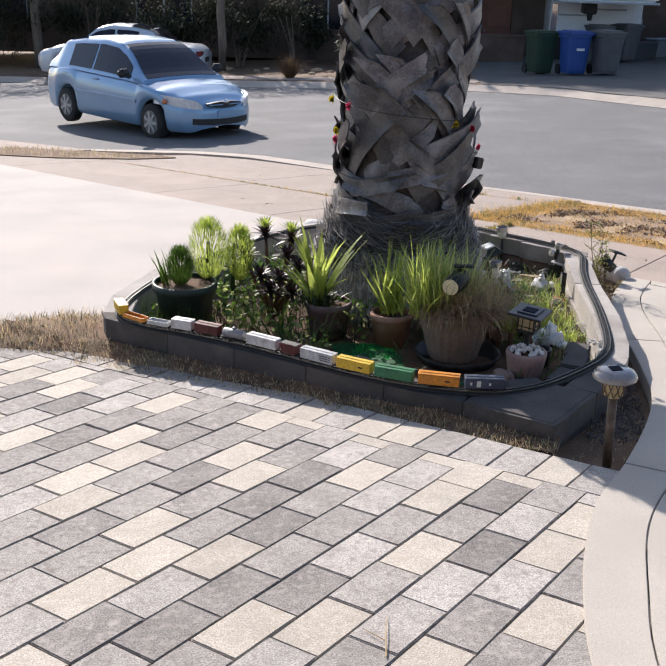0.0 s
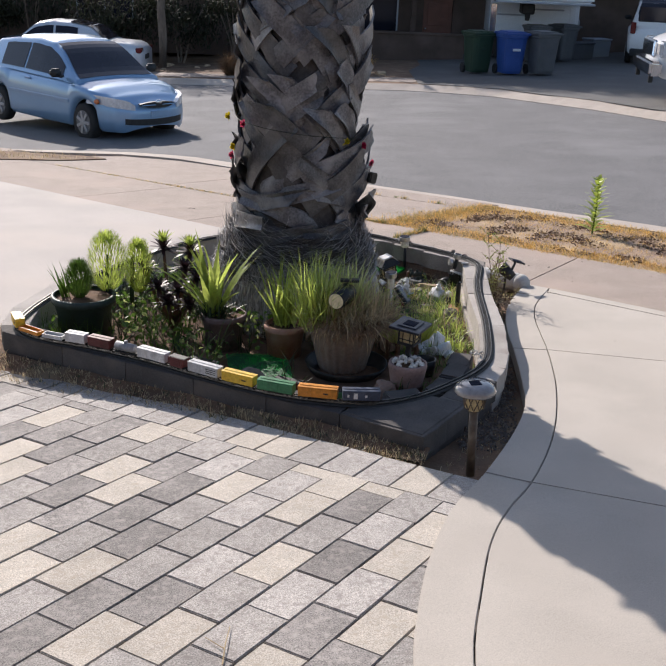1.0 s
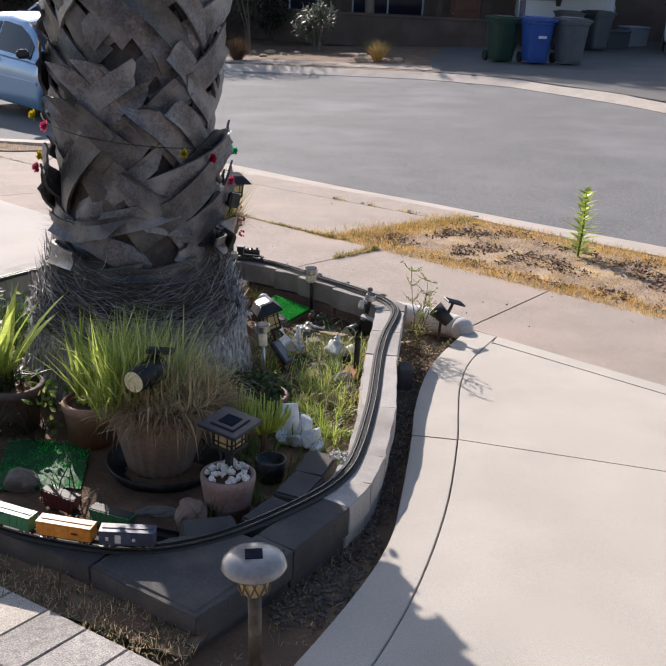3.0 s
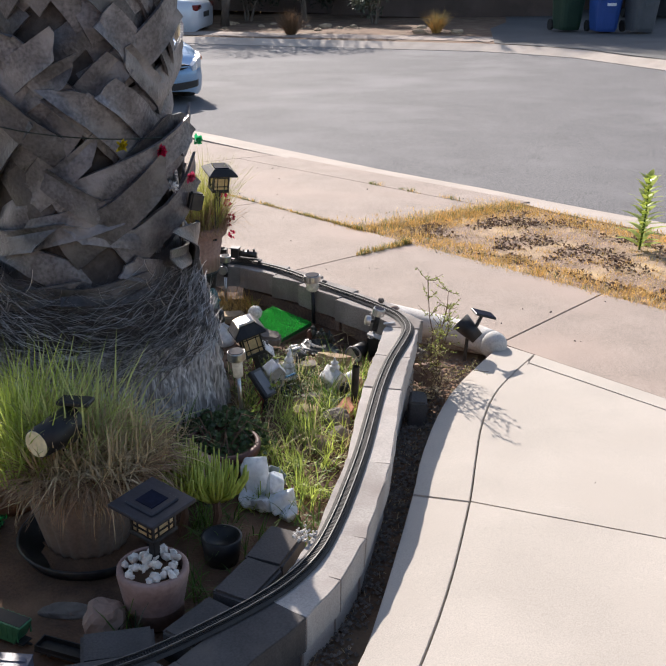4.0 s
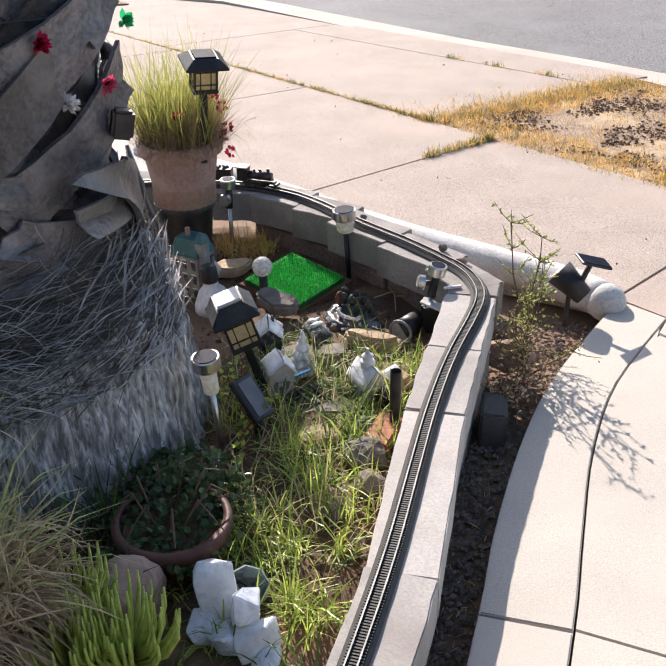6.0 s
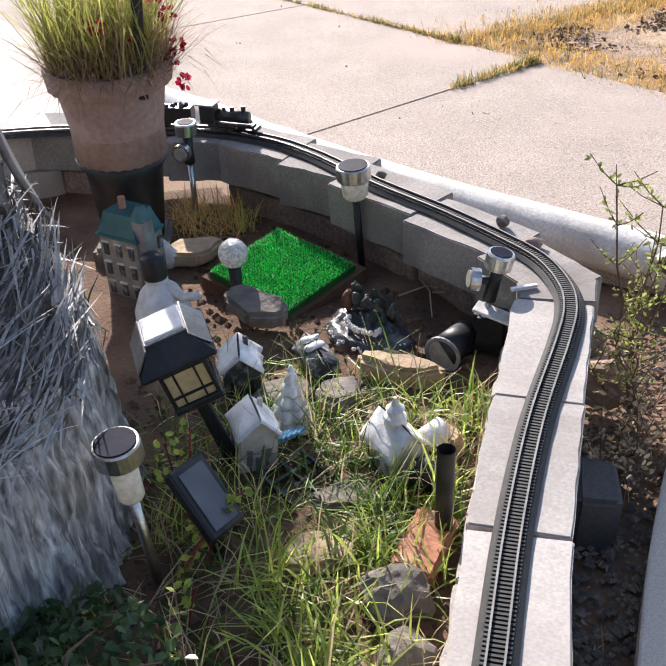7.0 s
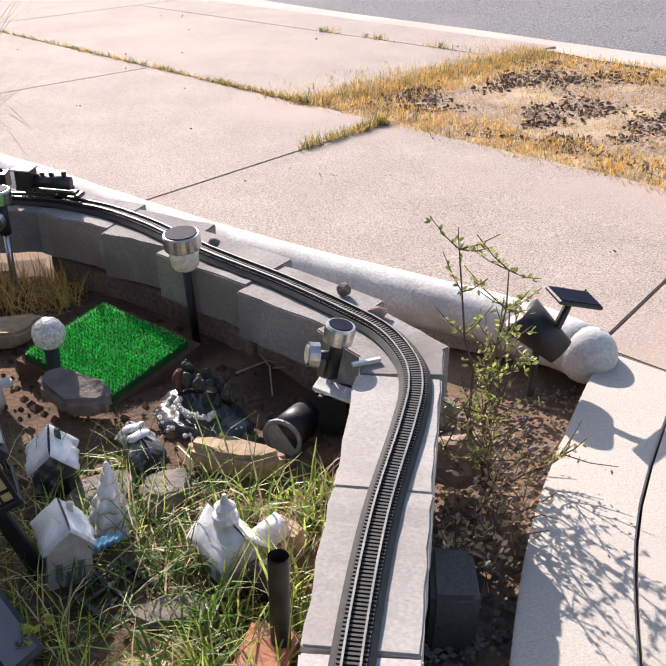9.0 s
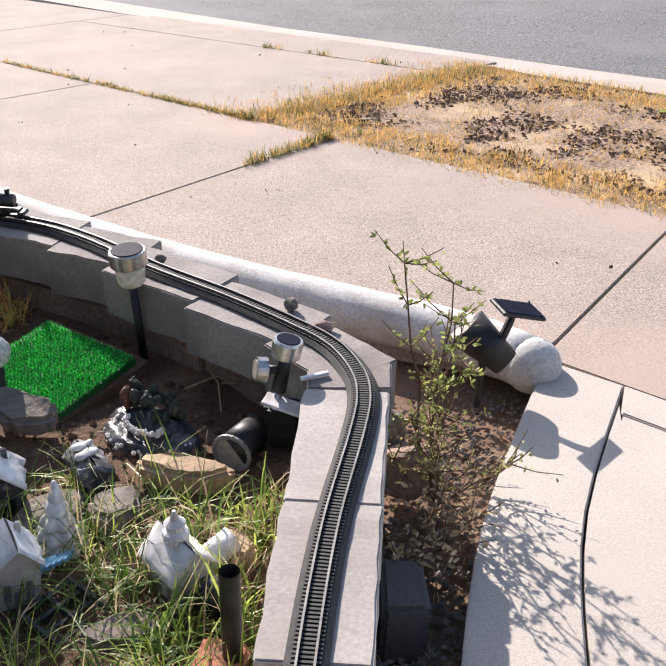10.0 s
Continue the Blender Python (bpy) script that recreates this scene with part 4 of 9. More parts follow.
def stake_light(name, at, label, h=0.24, r=0.034, tilt=(0, 0), body=CLEAR, pole=BLACKP, ridge=True, group="solar stake lights"):
    """A solar stake light: pole, ribbed clear cup, metal cap, cell on top."""
    q = thing(name, at, label, "solar light", group, tilt=tilt)
    bm = B()
    cyl(bm, (0, 0, 0), (0, 0, h - (0.07 if ridge else 0.095)), r * 0.23, r * 0.23, 10)
    part("pole", bm, pole, q, smooth=True)
    bm = B()
    if ridge:
        lathe(bm, [(r * 0.45, h - 0.075), (r * 0.7, h - 0.068), (r * 0.8, h - 0.028)], 32, 8, 0.05)
    else:
        lathe(bm, [(r * 0.5, h - 0.098), (r * 0.56, h - 0.094), (r * 0.6, h - 0.028)], 24)
    part("cup", bm, body, q, "ribbed clear plastic cup" if ridge else "frosted plastic tube", smooth=True)
    bm = B()
    lathe(bm, [(r * 0.96, h - 0.03), (r, h - 0.028), (r, h - 0.003), (r * 0.94, h)], 28)
    part("cap", bm, STEEL, q, "brushed steel cap")
    bm = B()
    cyl(bm, (0, 0, h - 0.001), (0, 0, h + 0.002), r * 0.86, r * 0.86, 24)
    part("solar_cell", bm, SOLAR, q)
    return q


stake_light("stake_light", (0.555, 3.47, -0.18), "steel-capped solar stake light with clear ribbed cup", 0.255, 0.036, (0, -3))
stake_light("stake_light", (0.265, 2.55, -0.175), "steel solar stake light beside the palm", 0.292, 0.033, (3, -4), pole=STEEL, ridge=False)
stake_light("stake_light", (-1.18, 2.5, -0.15), "small steel solar stake light among the plants", 0.23, 0.026, (2, 3))


def spot_stake(at, label, h, rz, tilt):
    """A stake with a round solar cap and a small round spot lamp on its side."""
    q = thing("spot_stake_light", at, label, "solar light", "solar spot stakes", rz, tilt=tilt)
    bm = B()
    cyl(bm, (0, 0, 0), (0, 0, h * 0.6), 0.007, 0.007, 10)
    part("pole", bm, STEEL, q, smooth=True)
    bm = B()
    cyl(bm, (0, 0, h * 0.6), (0, 0, h - 0.028), 0.0125, 0.0125, 12)
    cyl(bm, (0, 0, h * 0.76), (-0.03, 0, h * 0.76), 0.008, 0.008, 10)
    part("neck", bm, BLACKP, q, smooth=True)
    bm = B()
    cyl(bm, (-0.028, 0, h * 0.76), (-0.046, 0, h * 0.76), 0.021, 0.021, 20)
    part("spot_head", bm, STEEL, q)
    bm = B()
    cyl(bm, (-0.0461, 0, h * 0.76), (-0.048, 0, h * 0.76), 0.016, 0.016, 20)
    part("lens", bm, CLEAR, q)
    bm = B()
    lathe(bm, [(0.025, h - 0.03), (0.026, h - 0.004), (0.024, h)], 24)
    part("cap", bm, STEEL, q, "brushed steel cap")
    bm = B()
    cyl(bm, (0, 0, h), (0, 0, h + 0.0015), 0.02, 0.02, 20)
    part("solar_cell", bm, SOLAR, q)


spot_stake((0.762, 3.125, -0.19), "solar stake with side spot lamp by the wall", 0.245, 5, (0, 11))
spot_stake((0.15, 3.765, -0.19), "solar stake with side spot lamp before the far wall", 0.255, 75, (0, 0))

# crystal ball light
q = thing("globe_light", (0.295, 3.345, -0.18), "crackled glass globe solar light on a black stake", "solar light")
bm = B()
cyl(bm, (0, 0, 0), (0, 0, 0.1), 0.011, 0.014, 12)
part("stake", bm, BLACKP, q, smooth=True)
bm = B()
ball(bm, (0, 0, 0.125), 0.031, 3)
for v in bm.verts:
    v.co += (v.co - Vector((0, 0, 0.125))).normalized() * 0.002 * noise.noise(v.co * 220)
GLOBE = mat("crackle_glass", (0.80, 0.80, 0.78), (0.45, 0.45, 0.44), 160, 0.12, 0.9, 220, trans=0.35, spec=0.8, coat=0.6)
part("globe", bm, GLOBE, q, "crackled clear globe")

# mushroom path light in the bare strip
q = thing("path_light", (0.135, 0.515, -0.09), "brown mushroom-shaped solar path light on a post", "solar light", tilt=(0, -2))
BRONZE = mat("bronze_plastic", (0.12, 0.085, 0.06), (0.09, 0.065, 0.045), 20, 0.5, 0.1, 80, stain=(0.2, 0.16, 0.12), stain_scale=16)
bm = B()
cyl(bm, (0, 0, 0), (0, 0, 0.28), 0.017, 0.017, 14)
part("post", bm, BRONZE, q, smooth=True)
bm = B()
lathe(bm, [(0.024, 0.28), (0.034, 0.29), (0.038, 0.345), (0.03, 0.35)], 24)
part("lamp_glass", bm, AMBER, q, "frosted amber lamp glass", smooth=True)
bm = B()
for k in range(10):
    a = 2 * math.pi * k / 10
    b = a + 0.6
    tube(bm, [(0.037 * math.cos(a), 0.037 * math.sin(a), 0.288), (0.041 * math.cos((a + b) / 2), 0.041 * math.sin((a + b) / 2), 0.318), (0.04 * math.cos(b), 0.04 * math.sin(b), 0.348)], 0.0022, 5)
    tube(bm, [(0.037 * math.cos(b), 0.037 * math.sin(b), 0.288), (0.041 * math.cos((a + b) / 2), 0.041 * math.sin((a + b) / 2), 0.318), (0.04 * math.cos(a), 0.04 * math.sin(a), 0.348)], 0.0022, 5)
part("cage", bm, BRONZE, q)
bm = B()
lathe(bm, [(0.036, 0.345), (0.076, 0.352), (0.08, 0.36), (0.072, 0.376), (0.05, 0.388), (0.0, 0.392)][:-1], 36)
part("cap", bm, mat("clear_cap", (0.30, 0.28, 0.27), (0.24, 0.22, 0.21), 15, 0.25, 0.05, 60, spec=0.6, coat=0.7), q, "glossy grey dome cap", smooth=True)
bm = B()
box(bm, 0, 0, 0.3885, 0.042, 0.042, 0.004, 0.001)
part("solar_cell", bm, SOLAR, q)

# round spot lamp in the grass pot
q = thing("spot_lamp", (-0.185, 1.66, 0.10), "black solar spotlight with a cream round lens", "spotlight", rz=-8)
bm = B()
cyl(bm, (0.0, 0.03, 0.0), (0.0, 0.03, 0.2), 0.012, 0.012, 10)
box(bm, 0.03, 0.02, 0.235, 0.09, 0.06, 0.014, 0.004, Matrix.Rotation(radians(-8), 4, "X"))
part("bracket", bm, BLACKP, q)
bm = B()
cyl(bm, (0.02, 0.045, 0.17), (-0.035, -0.075, 0.165), 0.05, 0.04, 20)
part("head", bm, BLACKP, q, smooth=True)
bm = B()
cyl(bm, (-0.035, -0.0755, 0.165), (-0.036, -0.078, 0.165), 0.037, 0.035, 24)
part("lens", bm, mat("cream_lens", (0.86, 0.76, 0.5), (0.8, 0.7, 0.46), 10, 0.3, 0.0), q, "cream round lens")

# ---- other pots and plants, left half ----
pot("plant_pot", (-1.43, 2.27, -0.145), [(0.1, 0), (0.105, 0.01), (0.15, 0.2), (0.163, 0.205), (0.165, 0.235), (0.158, 0.24)], DKGREEN, "dark green glazed pot with feathery shrubs")
pl = thing("feathery_shrub", (-1.40, 2.30, 0.07), "two rounded feathery green shrubs", "shrub")
for cx, cy, rr, hh in ((0.09, 0.09, 0.125, 0.29), (0.25, 0.06, 0.085, 0.26), (-0.05, -0.02, 0.08, 0.17)):
    g = Geo()
    for _ in range(1500):
        a, e = R.uniform(0, 6.283), R.uniform(-1.35, 1.5)
        p = Vector((cx + rr * 0.75 * math.cos(a) * math.cos(e), cy + rr * 0.75 * math.sin(a) * math.cos(e), hh * 0.5 + hh * 0.5 * math.sin(e)))
        g.blade(tuple(p), a, R.uniform(0.03, 0.055), 0.005, R.uniform(0.1, 0.75), 0.2, 2)
    g.make("foliage", LIME if cx > 0 else GREEN, pl)
for cx, cy in ((0.08, 0.09), (0.21, 0.05)):
    bm = B()
    tube(bm, [(cx, cy, -0.05), (cx + 0.01, cy, 0.2)], 0.014, 6, 0.6)
    part("stem", bm, DARKG, pl)
g = Geo()
for _ in range(14):
    g.blade((-0.12 + R.uniform(-0.02, 0.02), -0.02, 0.0), R.uniform(2.4, 4), R.uniform(0.12, 0.22), 0.02, R.uniform(0.1, 0.5), 0.3)
g.make("spear_leaves", GREEN, pl)


def rosette(g, p, n, l, w, tilt0, tilt1, r_):
    for k in range(n):
        a = 2.4 * k
        f = k / n
        g.blade(p, a, l * (0.6 + 0.4 * f), w, tilt0 + (tilt1 - tilt0) * f + r_.uniform(-0.1, 0.1), 0.25, 3)


pl = thing("aeonium", (-0.98, 2.38, -0.14), "dark purple aeonium with bright green crowns", "succulent")
heads = [(-0.04, 0, 0.46), (-0.14, 0.03, 0.34), (0.07, -0.04, 0.36), (0.03, -0.1, 0.26), (-0.07, -0.09, 0.27), (0.1, 0.06, 0.42), (0.13, -0.03, 0.3), (-0.02, -0.13, 0.2), (0.09, -0.12, 0.18)]
for x, y, z in heads:
    bm = B()
    tube(bm, [(0, 0, 0), (x * 0.6, y * 0.6, z * 0.5), (x, y, z)], 0.012, 6, 0.7)
    part("stem", bm, TWIG, pl)
g, g2 = Geo(), Geo()
for i, (x, y, z) in enumerate(heads):
    g = Geo()
    rosette(g, (x, y, z - 0.01), 40, 0.105, 0.028, 0.5, 1.9, R)
    g.make("rosette", PURPLE, pl)
    if i in (0, 5):
        rosette(g2, (x, y, z + 0.02), 34, 0.095, 0.02, 0.1, 1.1, R)
g2.make("green_crown", LIME, pl, label="bright green crown of leaves")

pot("plant_pot", (-0.72, 2.10, -0.15), [(0.082, 0), (0.086, 0.01), (0.108, 0.155), (0.116, 0.158), (0.118, 0.185), (0.112, 0.19)], mat("mauve_clay", (0.17, 0.115, 0.11), (0.13, 0.09, 0.085), 10, 0.85, 0.2, 70), "dull mauve clay pot with a broad-leaved plant")
pl = thing("broad_leaf_plant", (-0.78, 2.12, 0.02), "arching plant with broad bright green leaves", "houseplant")
g = Geo()
for k in range(30):
    g.blade((R.uniform(-0.03, 0.03), R.uniform(-0.03, 0.03), 0), R.uniform(0, 6.283), R.uniform(0.26, 0.46), R.uniform(0.035, 0.058), R.uniform(0.05, 0.65), R.uniform(0.1, 0.9), 5)
g.make("leaves", LIME, pl)
g = Geo()
tuft(g, 0, 0, 0, 160, 0.1, 0.1, 0.01, R, 1.2, 1.0)
g.make("low_leaves", DARKG, pl)

pot("plant_pot", (-0.42, 1.98, -0.15), [(0.08, 0), (0.1, 0.14), (0.106, 0.142), (0.106, 0.165), (0.1, 0.17)], TERRA, "plain terracotta pot with sword-leaved plant")
pl = thing("sword_leaf_plant", (-0.42, 1.99, 0.01), "sword-leaved bright green clump", "houseplant")
g = Geo()
for k in range(46):
    g.blade((R.uniform(-0.05, 0.05), R.uniform(-0.05, 0.05), 0), R.uniform(0, 6.283), R.uniform(0.24, 0.42), R.uniform(0.014, 0.024), R.uniform(0.0, 0.65), R.uniform(0, 0.5), 4)
g.make("leaves", LIME, pl)

# weeds between the pots: uncounted
def near_pot(x, y):
    """Bare ground round the large pot and its saucer."""
    return (x + 0.12) ** 2 + (y - 1.64) ** 2 < 0.1 or -0.74 < x < -0.3 and 1.5 < y < 1.96


g, g2, g3 = Geo(), Geo(), Geo()
for _ in range(260):
    x, y = R.uniform(-1.7, 0.1), R.uniform(1.15, 3.3)
    if near_pot(x, y) or not in_poly(x, y, inset(OUT, 0.2)) or (x - PX) ** 2 + (y - PY) ** 2 < 0.24 or y < 1.55 - 0.55 * (x + 0.6):
        continue
    tuft(R.choice((g, g, g2)), x, y, soil_z(x, y), 14, 0.05, R.uniform(0.09, 0.24), 0.007, R, 0.9, 1.0)
for _ in range(26):
    tuft(g2, -1.62 + R.uniform(-0.12, 0.25), 2.12 + R.uniform(-0.12, 0.22), -0.14, 12, 0.04, 0.14, 0.004, R, 0.6, 0.7)
leafy, leafy2 = Geo(), Geo()
for _ in range(6500):
    x, y = R.uniform(-1.72, 0.0), R.uniform(1.3, 3.2)
    if near_pot(x, y) or not in_poly(x, y, inset(OUT, 0.19)) or (x - PX) ** 2 + (y - PY) ** 2 < 0.25 or y < 1.62 - 0.6 * (x + 0.55):
        continue
    lush = 0.5 + 0.5 * noise.noise((x * 4, y * 4, 8))
    if R.random() < lush:
        z_ = soil_z(x, y) + 0.02 + 0.26 * lush * R.random() ** 0.7
        (leafy if R.random() < 0.7 else leafy2).leaf((x, y, z_), (R.uniform(-1, 1), R.uniform(-1, 1), R.uniform(-0.2, 0.9)), R.uniform(0.014, 0.026), R.uniform(0.022, 0.042), R)
tagged(leafy.make("leafy_weeds", GREEN), "mixed green leafy weeds filling the bed", "weeds", kind="stuff")
tagged(leafy2.make("leafy_weeds", DUSTY), "dusty olive leafy weeds filling the bed", "weeds", kind="stuff")
tagged(g.make("weeds", DARKG), "low dark green weeds between the pots", "weeds", kind="stuff")
tagged(g2.make("weeds", GREEN), "fresh green weeds among the pots", "weeds", kind="stuff")
g5 = Geo()
for _ in range(520):
    x, y = R.uniform(0.14, 0.78), 1.45 + 1.55 * R.random() ** 1.2
    if not in_poly(x, y, inset(OUT, 0.17)) or (x - PX) ** 2 + (y - PY) ** 2 < 0.23 or (y > 2.62 and x < 0.5):
        continue
    # ground in shade gets the darker leaf material: shade put into the colour
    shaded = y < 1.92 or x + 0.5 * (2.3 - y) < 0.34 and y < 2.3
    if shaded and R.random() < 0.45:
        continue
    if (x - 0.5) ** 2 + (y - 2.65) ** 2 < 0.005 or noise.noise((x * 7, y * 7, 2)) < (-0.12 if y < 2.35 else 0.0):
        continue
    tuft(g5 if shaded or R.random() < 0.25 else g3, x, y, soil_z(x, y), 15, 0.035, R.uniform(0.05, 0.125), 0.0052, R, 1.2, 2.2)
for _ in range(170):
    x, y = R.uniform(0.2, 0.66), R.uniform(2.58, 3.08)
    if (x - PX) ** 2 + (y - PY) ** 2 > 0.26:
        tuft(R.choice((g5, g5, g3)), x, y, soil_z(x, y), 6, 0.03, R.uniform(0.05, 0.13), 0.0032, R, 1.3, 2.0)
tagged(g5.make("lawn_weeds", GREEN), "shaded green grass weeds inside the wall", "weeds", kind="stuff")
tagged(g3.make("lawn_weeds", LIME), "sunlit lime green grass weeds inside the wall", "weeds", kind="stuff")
g = Geo()
for _ in range(190):
    x, y = R.uniform(0.2, 0.78), R.uniform(2.2, 3.4)
    if not (y > 3.18 and x < 0.62) and in_poly(x, y, inset(OUT, 0.16)) and (x - PX) ** 2 + (y - PY) ** 2 > 0.23:
        tuft(g, x, y, soil_z(x, y), 5 if y < 3.0 else 2, 0.03, R.uniform(0.05, 0.14) if y < 3.0 else 0.05, 0.0034, R, 1.4, 1.8)
tagged(g.make("dry_stalks", STRAW), "thin dry grass stalks lying over the soil", "dry grass", kind="stuff")

PALELIME = leafmat("pale_lime_flesh", (0.66, 0.74, 0.17), (0.54, 0.63, 0.12), 0.25)
# succulent fingers by the pebble pot
for k, (x, y, s) in enumerate(((0.085, 1.85, 1.45), (0.115, 1.765, 1.5), (0.21, 1.765, 1.4))):
    pl = thing("finger_succulent", (x, y, -0.13), "lime green finger-leaved succulent on a brown stem", "succulent", "finger succulents")
    bm = B()
    tube(bm, [(0, 0, 0), (0.01, 0, 0.07), (0, 0, 0.135)], 0.014, 7, 0.8)
    part("stem", bm, TWIG, pl)
    for i in range(60):
        bm = B()
        a, q = R.uniform(0, 6.283), math.sqrt(R.random())
        p0 = Vector((0.03 * q * math.cos(a), 0.03 * q * math.sin(a), 0.125))
        ln = R.uniform(0.07, 0.1) * s
        o = Vector((math.cos(a), math.sin(a), 0))
        tube(bm, [p0, p0 + o * 0.36 * ln * q + Vector((0, 0, 0.25 * ln)), p0 + o * 0.56 * ln * q + Vector((0, 0, 0.6 * ln)), p0 + o * 0.58 * ln * q + Vector((0, 0, (1.05 - 0.25 * q) * ln))], 0.0062, 6, 0.3)
        part("finger", bm, PALELIME, pl, smooth=True)
bm = B()
lathe(bm, [(0.045, 0), (0.058, 0.09), (0.05, 0.092), (0.045, 0.07)], 24)
tagged(part("plant_pot", bm, BLACKP, smooth=True), "small black plastic nursery pot", "plant pot").matrix_world = pose(0.235, 1.655, -0.15)


def rock(name, at, sx, sy, sz, material, label, seed=1, cat="rock", rz=0, tilt=(0, 0), flat=False):
    bm = B()
    ball(bm, (0, 0, 0), 1, 3)
    for v in bm.verts:
        n1 = noise.noise(v.co * 1.3 + Vector((seed * 3.1, 0, 0)))
        n2 = noise.noise(v.co * 3.5 + Vector((seed, 7, 0)))
        v.co *= 1 + 0.28 * n1 + 0.1 * n2
        if flat:
            v.co.z = max(-0.6, min(0.6, v.co.z))
        v.co = Vector((v.co.x * sx, v.co.y * sy, v.co.z * sz))
    ob = part(name, bm, material)
    ob.matrix_world = pose(*at, *tilt, rz)
    return tagged(ob, label, cat)


def flagstone(at, sx, sy, h, material, label, seed, rz=0, tilt=(0, 0)):
    r_ = random.Random(seed)
    poly = []
    n = 7
    for k in range(n):
        a = 2 * math.pi * k / n + r_.uniform(-0.25, 0.25)
        poly.append((sx * math.cos(a) * r_.uniform(0.8, 1.1), sy * math.sin(a) * r_.uniform(0.8, 1.1)))
    bm = B()
    prism(bm, poly, -h / 2, h / 2)
    bmesh.ops.bevel(bm, geom=bm.edges[:], offset=h * 0.22, segments=2, affect="EDGES")
    bmesh.ops.subdivide_edges(bm, edges=bm.edges[:], cuts=1, use_grid_fill=True)
    for v in bm.verts:
        v.co += noise.noise_vector(v.co * 30 + Vector((seed, 0, 0))) * h * 0.12
    ob = part("flagstone", bm, material)
    ob.matrix_world = pose(*at, *tilt, rz)
    return tagged(ob, label, "stone")


rock("rock", (-0.035, 1.325, -0.075), 0.055, 0.05, 0.05, PINKROCK, "rounded tan rock beside the pebble pot", 3)
rock("rock", (0.15, 1.985, -0.075), 0.075, 0.05, 0.08, PINKROCK, "pinkish standing rock beside the clay bowl", 5, rz=30)
rock("rock", (0.60, 2.50, -0.14), 0.05, 0.045, 0.045, ROCK, "grey-brown rock against the wall", 8)
rock("rock", (0.615, 2.41, -0.15), 0.035, 0.04, 0.035, ROCK, "small brown rock against the wall", 9)
rock("rock", (0.53, 2.36, -0.16), 0.05, 0.06, 0.03, PINKROCK, "pale rock half hidden in weeds", 10)
rock("rock", (-0.15, 1.42, -0.13), 0.07, 0.03, 0.02, ROCK, "flat grey stone by the parked wagons", 12)
rock("rock", (0.10, 3.50, -0.14), 0.045, 0.035, 0.045, PEBBLE, "pale rounded stone by the model house", 13)
rock("rock", (-0.62, 1.62, -0.12), 0.06, 0.05, 0.045, ROCK, "dark rock in the shaded bed", 14)
flagstone((0.175, 3.53, -0.15), 0.075, 0.05, 0.035, STONE, "tan flagstone beside the turf mat", 2, 20)
flagstone((0.345, 3.25, -0.125), 0.085, 0.045, 0.045, ROCK, "grey wedge-shaped stone behind the village", 4, -15, (14, 8))
flagstone((0.62, 3.06, -0.15), 0.095, 0.035, 0.05, STONE, "long tan flagstone below the pond ornament", 6, -22)
flagstone((0.515, 2.98, -0.15), 0.05, 0.05, 0.05, ROCK, "flat grey stone among the village houses", 7, 10)
flagstone((0.49, 2.60, -0.155), 0.07, 0.045, 0.03, STONE, "tan stepping stone among weeds", 9, 15)
flagstone((0.53, 2.72, -0.158), 0.06, 0.035, 0.03, ROCK, "grey stepping stone among weeds", 11, -5)
flagstone((0.41, 3.00, -0.16), 0.07, 0.05, 0.02, ROCK, "dark slate under the village tree", 12, 40)
flagstone((0.69, 2.86, -0.15), 0.035, 0.045, 0.04, STONE, "yellowish stone by the castle", 15, 40)
bm = B()
box(bm, 0, 0, 0, 0.13, 0.065, 0.05, 0.006, None, 2)
tagged(part("brick", bm, REDBRICK), "reddish clay brick lying against the wall", "brick").matrix_world = pose(0.645, 2.60, -0.15, 8, 0, 68)
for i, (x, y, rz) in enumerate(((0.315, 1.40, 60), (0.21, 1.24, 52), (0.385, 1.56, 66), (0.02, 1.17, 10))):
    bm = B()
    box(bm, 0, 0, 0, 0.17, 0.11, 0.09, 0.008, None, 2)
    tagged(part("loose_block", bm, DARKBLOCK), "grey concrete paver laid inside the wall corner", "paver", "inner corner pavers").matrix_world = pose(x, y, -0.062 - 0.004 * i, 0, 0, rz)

# broken clay bowl with ground cover
pot("clay_bowl", (0.215, 2.16, -0.175), [(0.075, 0), (0.115, 0.11), (0.12, 0.112), (0.122, 0.135), (0.116, 0.14)], mat("dark_clay", (0.12, 0.05, 0.036), (0.085, 0.035, 0.026), 12, 0.6, 0.2, 70), "dark red glazed clay bowl with creeping leaves")
pl = thing("ground_cover", (0.21, 2.15, -0.05), "dark green creeping plant with small round leaves", "ground cover")
g = Geo()
for _ in range(1000):
    a, q = R.uniform(0, 6.283), 0.2 * math.sqrt(R.random())
    p = (q * math.cos(a) * 0.75, q * math.sin(a) * 1.1 + 0.09, 0.03 + R.uniform(0, 0.025) - q * 0.35)
    d = (R.uniform(-1, 1), R.uniform(-1, 0.6), R.uniform(-0.1, 0.9))
    g.leaf(p, d, 0.016, 0.019, R)
g.make("leaves", leafmat("creeper_leaf", (0.10, 0.15, 0.06), (0.06, 0.10, 0.04), 0.3, 0.4), pl)
for k in range(9):
    a = 0.7 * k
    bm = B()
    tube(bm, [(0.02 * math.cos(a), 0.02 * math.sin(a), -0.02), (0.08 * math.cos(a), 0.06 + 0.08 * math.sin(a), 0.06), (0.15 * math.cos(a), 0.06 + 0.15 * math.sin(a), 0.02)], 0.003, 5, 0.5)
    part("runner", bm, TWIG, pl)
pl = thing("jade_sprig", (0.315, 2.56, -0.17), "lime jade sprigs on red stems", "succulent")
g = Geo()
